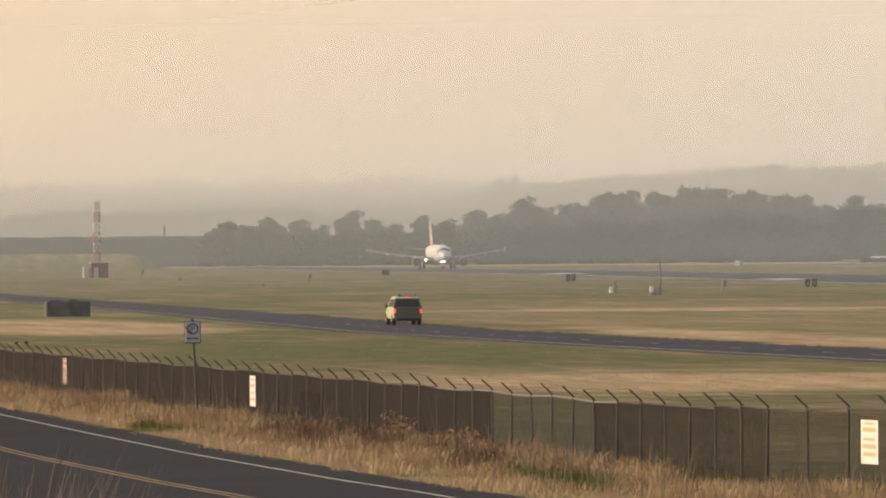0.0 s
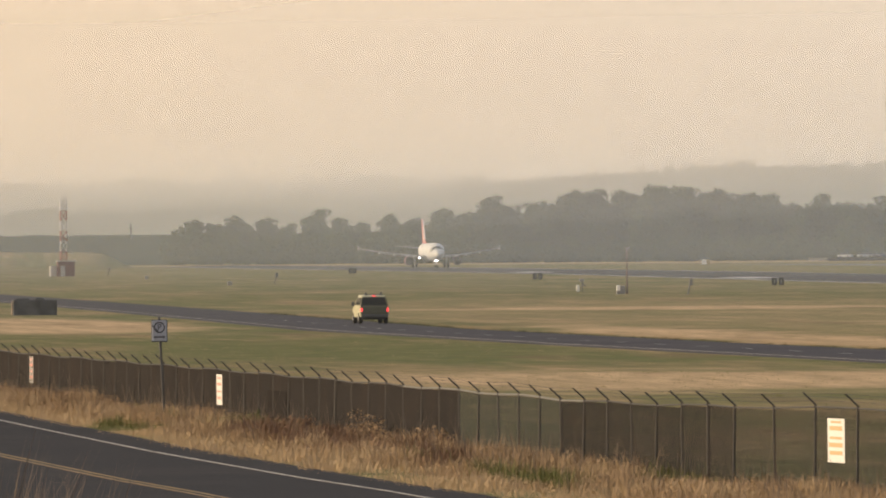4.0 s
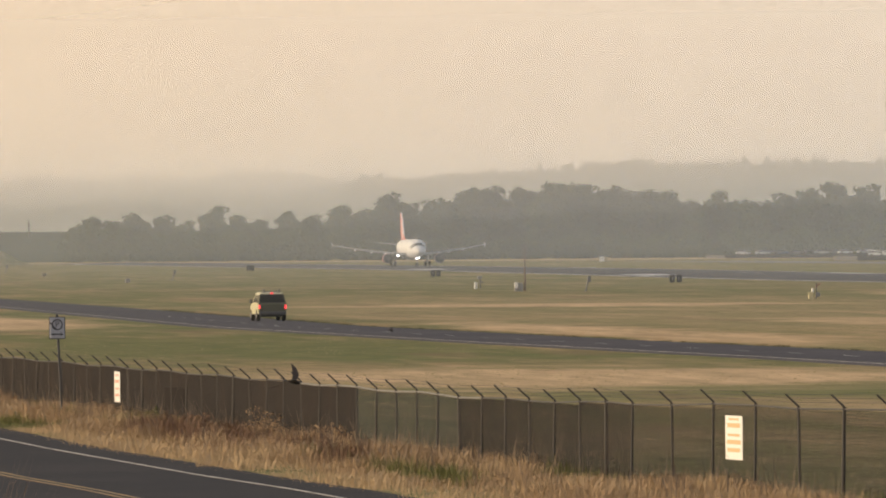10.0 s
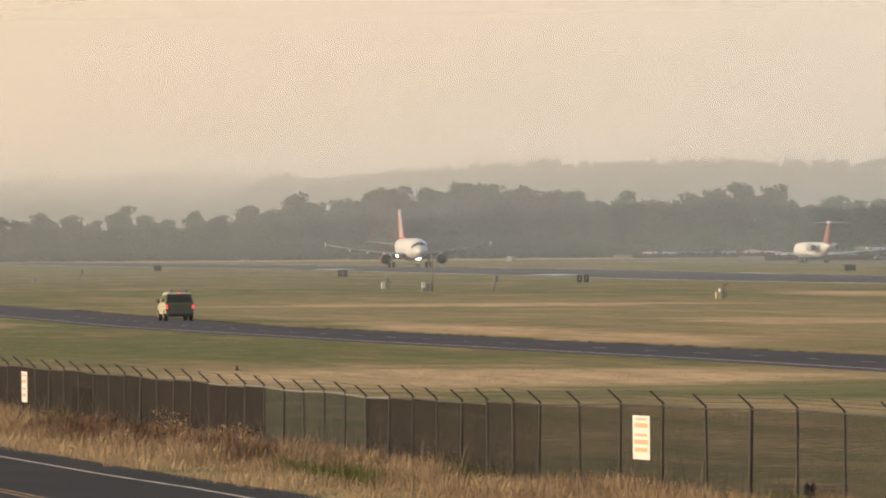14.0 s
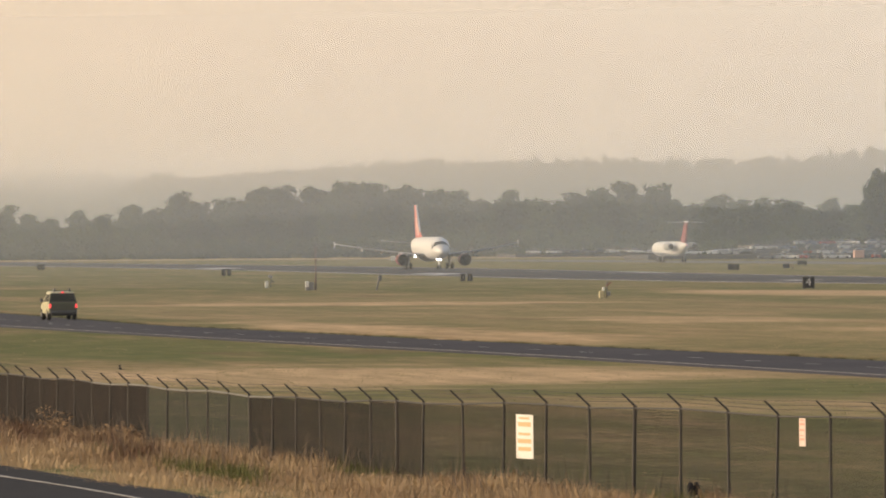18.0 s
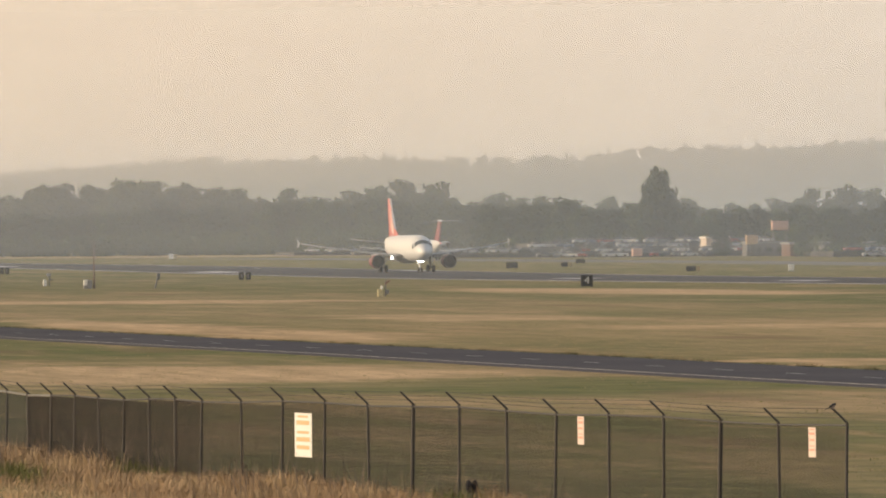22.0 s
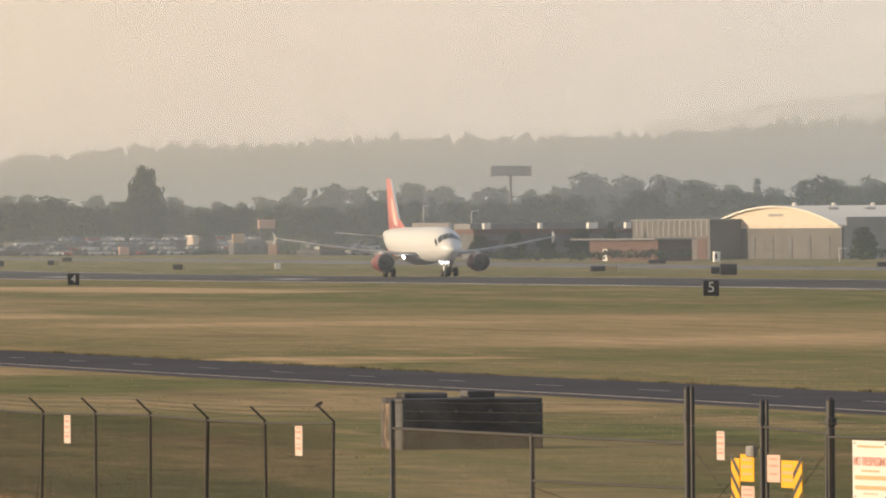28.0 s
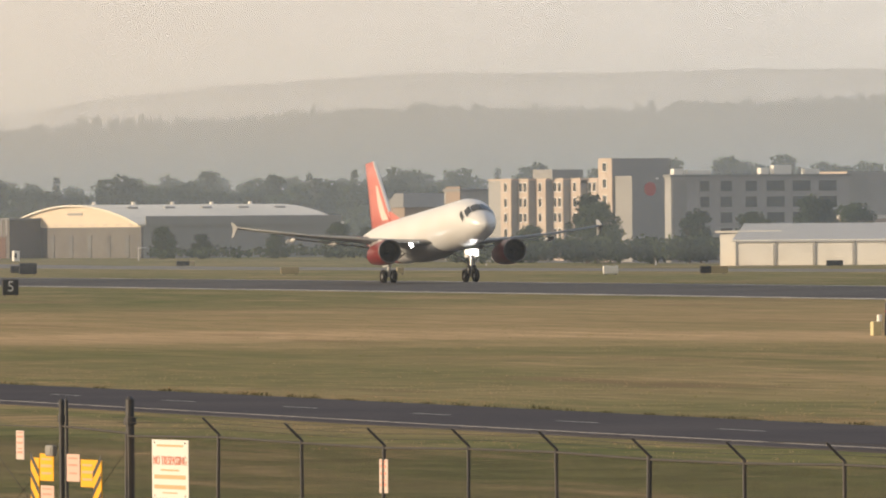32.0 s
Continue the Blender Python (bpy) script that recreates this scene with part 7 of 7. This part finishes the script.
def build_car_park():
    protos = [make_car(p) for p in CAR_PAINTS]
    words = ["white", "silver", "black", "dark blue", "grey", "red"]
    rng = np.random.default_rng(31)
    for row, (D, z, X0, X1) in enumerate(((2380, 0.0, 1975, 2300), (2440, 1.1, 1800, 2330), (2500, 2.3, 1960, 2330), (2570, 3.4, 2000, 2380), (2200, 0.0, 2530, 2620), (2260, 1.2, 2520, 2625), (2900, 1.0, 1560, 1790))):
        x0, y0 = spot(X0, D)
        x1, y1 = spot(X1, D)
        t = slab([(x0 - 8, y0 - 9), (x1 + 8, y1 - 9), (x1 + 8, y1 + 30), (x0 - 8, y0 + 30)], -0.3, z + 0.02)
        tagged(obj("car_park_terrace", t, RUNWAY), "terrace of the asphalt car park", "car park", kind="structure")
        X = X0 + 6.0
        while X < X1 - 6:
            k = int(rng.choice(6, p=[0.28, 0.26, 0.18, 0.1, 0.12, 0.06]))
            x, y = spot(X, D)
            c = copy_thing(protos[k], pose(x, y, z + 0.02, 0, 0, rng.choice([60, 75, 90, 100, -80])))
            tagged(c, words[k] + " car parked beyond the airfield", "car", "parked cars")
            X += rng.uniform(13, 26)
    for p in protos:
        for o in [*p.children_recursive, p]:
            bpy.data.objects.remove(o)
    for X, D, w, h, z, m, lab in ((2332, 2330, 2.9, 2.3, 3.0, ORANGE_SIGN, "orange box shop sign on two posts"), (2382, 2420, 4.4, 2.3, 6.6, PINK_SIGN, "faded orange and pink shop sign on two posts"), (2129, 2350, 2.5, 1.9, 0.3, PINK_SIGN, "pale orange box trailer beside the field fence")):
        s = frame_at("sign_box", X, D, 3, lab, "sign")
        part("box", box(w, 1.2, h, (0, 0, z), 0.05), m, s)
        for k in (-0.4, 0.4):
            part("post", tube((k * w, 0, 0), (k * w, 0, z), 0.15), POST_STEEL, s)
    for X, D, w, d, h, m, r, lab in ((2330, 2360, 10, 8, 3.3, HALL_DARK, ROOF_GREY, "low grey shop building"), (2400, 2340, 12, 8, 3.0, BROWN_WALL, ROOF_GREY, "low brown shop with a lit front"), (2252, 2480, 6, 6, 4.6, CREAM, ROOF_PALE, "small cream building with a white canopy"), (2460, 2300, 13, 9, 3.2, HALL_DARK, ROOF_GREY, "dark low commercial building")):
        s = frame_at("shop", X, D, 4, lab, "building")
        part("wall", box(w, d, h, (w / 2, d / 2, 0)), m, s)
        part("roof", box(w + 0.8, d + 0.8, 0.4, (w / 2, d / 2, h)), r, s)
        for k in range(int(w // 3)):
            part("window", box(1.7, 0.1, 1.3, (1.8 + k * 3, -0.03, 1.0)), PANE, s)
    for X, D, h in ((2745, 1900, 9.5), (2660, 2250, 11.5), (3395, 1640, 2.2), (4010, 1380, 4.0), (4310, 1360, 3.2)):
        s = frame_at("street_lamp", X, D, 0, "white street lamp catching the low sun", "lamp", "")
        part("pole", tube((0, 0, 0), (0, 0, h), 0.11), WHITE_STEEL, s)
        part("lamp_head", box(1.5, 0.4, 0.2, (0.7, 0, h), 0.05), WHITE_STEEL, s)
    for X, D, z in ((443, 3600, 17.5), (470, 3605, 16.8)):
        s = frame_at("far_lamp", X, D, 0, "far lamp twinkling through the smoke", "lamp")
        part("pole", tube((0, 0, 0), (0, 0, z), 0.15), POST_STEEL, s)
        part("bulb", tube((0, -0.2, z), (0, 0.2, z), 0.22, sides=8), TWINKLE, s)


def build_embankment():
    for name, D, X0, X1, z, lab in (("levee", 3150, -420, 385, 10.1, "long level dark embankment at the field's end"), ("grass_mound", 2650, -420, 300, 4.5, "low grassy mound with a dirt track")):
        cols = []
        X = X0
        while X <= X1:
            k = smooth01(0, 70, X1 - X) if name == "grass_mound" else 1
            e = (z + 0.3 * noise.noise((X * 0.02, D, 0))) * k
            cols.append([spot(X, D - 30) + (0,), spot(X, D - 8) + (e * 0.92,), spot(X, D) + (e,), spot(X, D + 30) + (0,)])
            X += 18
        tagged(obj(name, rings(cols, caps=False, closed=False), FOREST if name == "levee" else GRASS, smooth=True), lab, "embankment", kind="structure")
    x, y = spot(291, 3140)
    p = empty("utility_pole", pose(x, y, 9.4))
    tagged(p, "lone dark utility pole on the embankment", "pole")
    part("pole", tube((0, 0, -1), (0, 0, 4.6), 0.25), POST_STEEL, p)
    part("crossarm", box(1.2, 0.2, 0.5, (0, 0, 2.6)), POST_STEEL, p)


def build_town_trees():
    protos = [make_tree(51, "round", 10, 9, LEAF), make_tree(52, "round", 10, 7, LEAF_DARK), make_tree(53, "tall", 10, 5, LEAF_DARK), make_tree(54, "cone", 10, 4.5, LEAF_DARK)]
    rng = np.random.default_rng(77)
    spots = [(3436, 1690, 6.0, 0), (3505, 1690, 4.6, 0), (3640, 1690, 5.0, 0), (3750, 1680, 6.5, 0), (3800, 1640, 6.0, 1), (3870, 1540, 6.5, 1), (3890, 1530, 7.0, 1), (3960, 1520, 6.8, 0), (4090, 1470, 6.0, 0),
             (4190, 1440, 11.2, 1), (4205, 1430, 9.5, 0), (4300, 1400, 4.2, 0), (4370, 1425, 8.0, 2), (4390, 1425, 8.5, 2), (4480, 1420, 7.8, 0), (4500, 1415, 6.8, 0), (4580, 1400, 10.5, 1), (4610, 1400, 10.0, 1), (4660, 1390, 9.0, 0),
             (2280, 2360, 8.0, 1), (2420, 2320, 6.0, 1), (2480, 2290, 8.5, 2), (2500, 2300, 9.0, 3), (2560, 2320, 9.5, 3), (2760, 1800, 5.0, 0), (2820, 1790, 5.5, 0), (2880, 1800, 5.0, 1), (2940, 1790, 6.0, 0), (2990, 1780, 7.0, 3), (3040, 1790, 4.6, 0)]
    for X, D, h, k in spots:
        x, y = spot(X, D)
        s = h / 10
        t = copy_scaled(protos[k], Matrix.Translation((x, y, ground_z(x, y))) @ Matrix.Rotation(rng.uniform(0, 6.28), 4, "Z") @ Matrix.Diagonal((s * 1.1, s * 1.1, s, 1)))
        tagged(t, ("leafy street tree", "dark bushy tree", "slender dark tree", "pointed conifer")[k] + " in front of the buildings", "tree", "trees by the buildings")
    for p in protos:
        for o in [*p.children_recursive, p]:
            bpy.data.objects.remove(o)
    # dark hedges and scrub along the far perimeter
    clumps = []
    for X0, X1, D, h in ((2790, 3130, 1690, 1.5), (3420, 4000, 1640, 1.6), (3950, 4430, 1330, 3.0)):
        X = X0
        while X < X1:
            x, y = spot(X, D + rng.uniform(-8, 8))
            r = h * rng.uniform(0.55, 0.75)
            clumps.append((x, y, r * 0.7 + rng.uniform(0, 0.4) * h, r))
            X += rng.uniform(6, 11)
    me = leaf_cloud(rng, clumps, 30.0, 0.36)
    me.materials.append(LEAF)
    tagged(new("hedge", me), "dark scrubby hedge in front of the buildings", "hedge", kind="stuff")


def build_far_paving():
    t = strip("taxiway", lambda y: 367.0, 30.0, 0.02, CONCRETE, 300, 2500, 50, 0.1)
    tagged(t, "pale concrete taxiway beyond the runway", "taxiway", kind="structure")
    a = strip("apron", lambda y: 470.0, 46.0, 0.02, CONCRETE, 900, 1500, 50, 0.1)
    tagged(a, "pale concrete apron before the sheds", "apron", kind="structure")
    w = bpy.data.objects["runway"]

    def paint(x, y, wide, length):
        bm = bmesh.new()
        z = ground_z(241, y) + 0.02 + 0.33 * (1 - abs(x - 241) / 23.5)
        z2 = ground_z(241, y + length) + 0.02 + 0.33 * (1 - abs(x - 241) / 23.5)
        k = 0.33 * wide / 2 / 23.5 * (1 if x < 241 else -1)
        bm.faces.new([bm.verts.new(p) for p in ((x - wide / 2, y, z - k + 0.03), (x + wide / 2, y, z + k + 0.03), (x + wide / 2, y + length, z2 + k + 0.03), (x - wide / 2, y + length, z2 - k + 0.03))])
        part("touchdown_bar", bm, WHITE_LINE, w)

    for y in (1540, 1850):
        for s in (-1, 1):
            paint(241 + s * 17, y, 6.0, 40)
    for y in (1230, 1080):
        for s in (-1, 1):
            paint(241 + s * 14, y, 4.0, 22)
    y = 200
    while y < 2600:
        paint(241, y, 0.9, 30)
        y += 61


taxi_jet = build_taxi_jet()
swallow_a = build_bird(0.19, "dark swallow in swift flight over the field", 0.5)
swallow_b = build_bird(0.17, "small dark swallow gliding down to the fence", 0.35)
swallow_c = build_bird(0.18, "dark brown swallow sweeping low over the fence", 0.55)


def motions():
    walk(airliner, [(t, pose(241, y, z, pitch, 0, 0)) for t, y, z, pitch in RUN])
    for leg in airliner.children:
        if leg.name.startswith("main_gear"):
            walk(leg, [(t, pose(0, 0, -m)) for t, m, n in STRUTS])
        elif leg.name.startswith("nose_gear"):
            walk(leg, [(t, pose(0, 0, -n)) for t, m, n in STRUTS])
    walk(taxi_jet, [(0, pose(357, 1951, 0.05)), (13, pose(357, 2067, 0.05)), (17, pose(357, 2102, 0.05)), (20, pose(357, 2127, 0.05)), (32, pose(357, 2237, 0.05))])
    walk(swallow_a, flight(FLIGHT_A, 105, Vector((-30, 40, 6)), Vector((-60, 30, 5))))
    walk(swallow_b, flight(FLIGHT_B, 245, Vector((-60, 40, 8)), Vector((0, 0, 0))))
    walk(swallow_c, flight(FLIGHT_C, 90, Vector((-40, 10, 4)), Vector((-50, 30, 6))))


build_ground()
build_roads()
build_far_paving()
build_haze()
build_hills()
build_embankment()
build_trees()
build_hangar()
build_long_hall()
build_hotel()
build_shed()
build_car_park()
build_town_trees()
place_field()
fence_run("fence", FENCE, "tall rusty chain-link fence with slanting barbed-wire arms", GALV, 1.92)
fence_run("fence", FENCE_RIGHT, "chain-link fence with barbed-wire arms beside the gate", GALV_GREY, 2.05)
perch_birds()
build_grass()
motions()
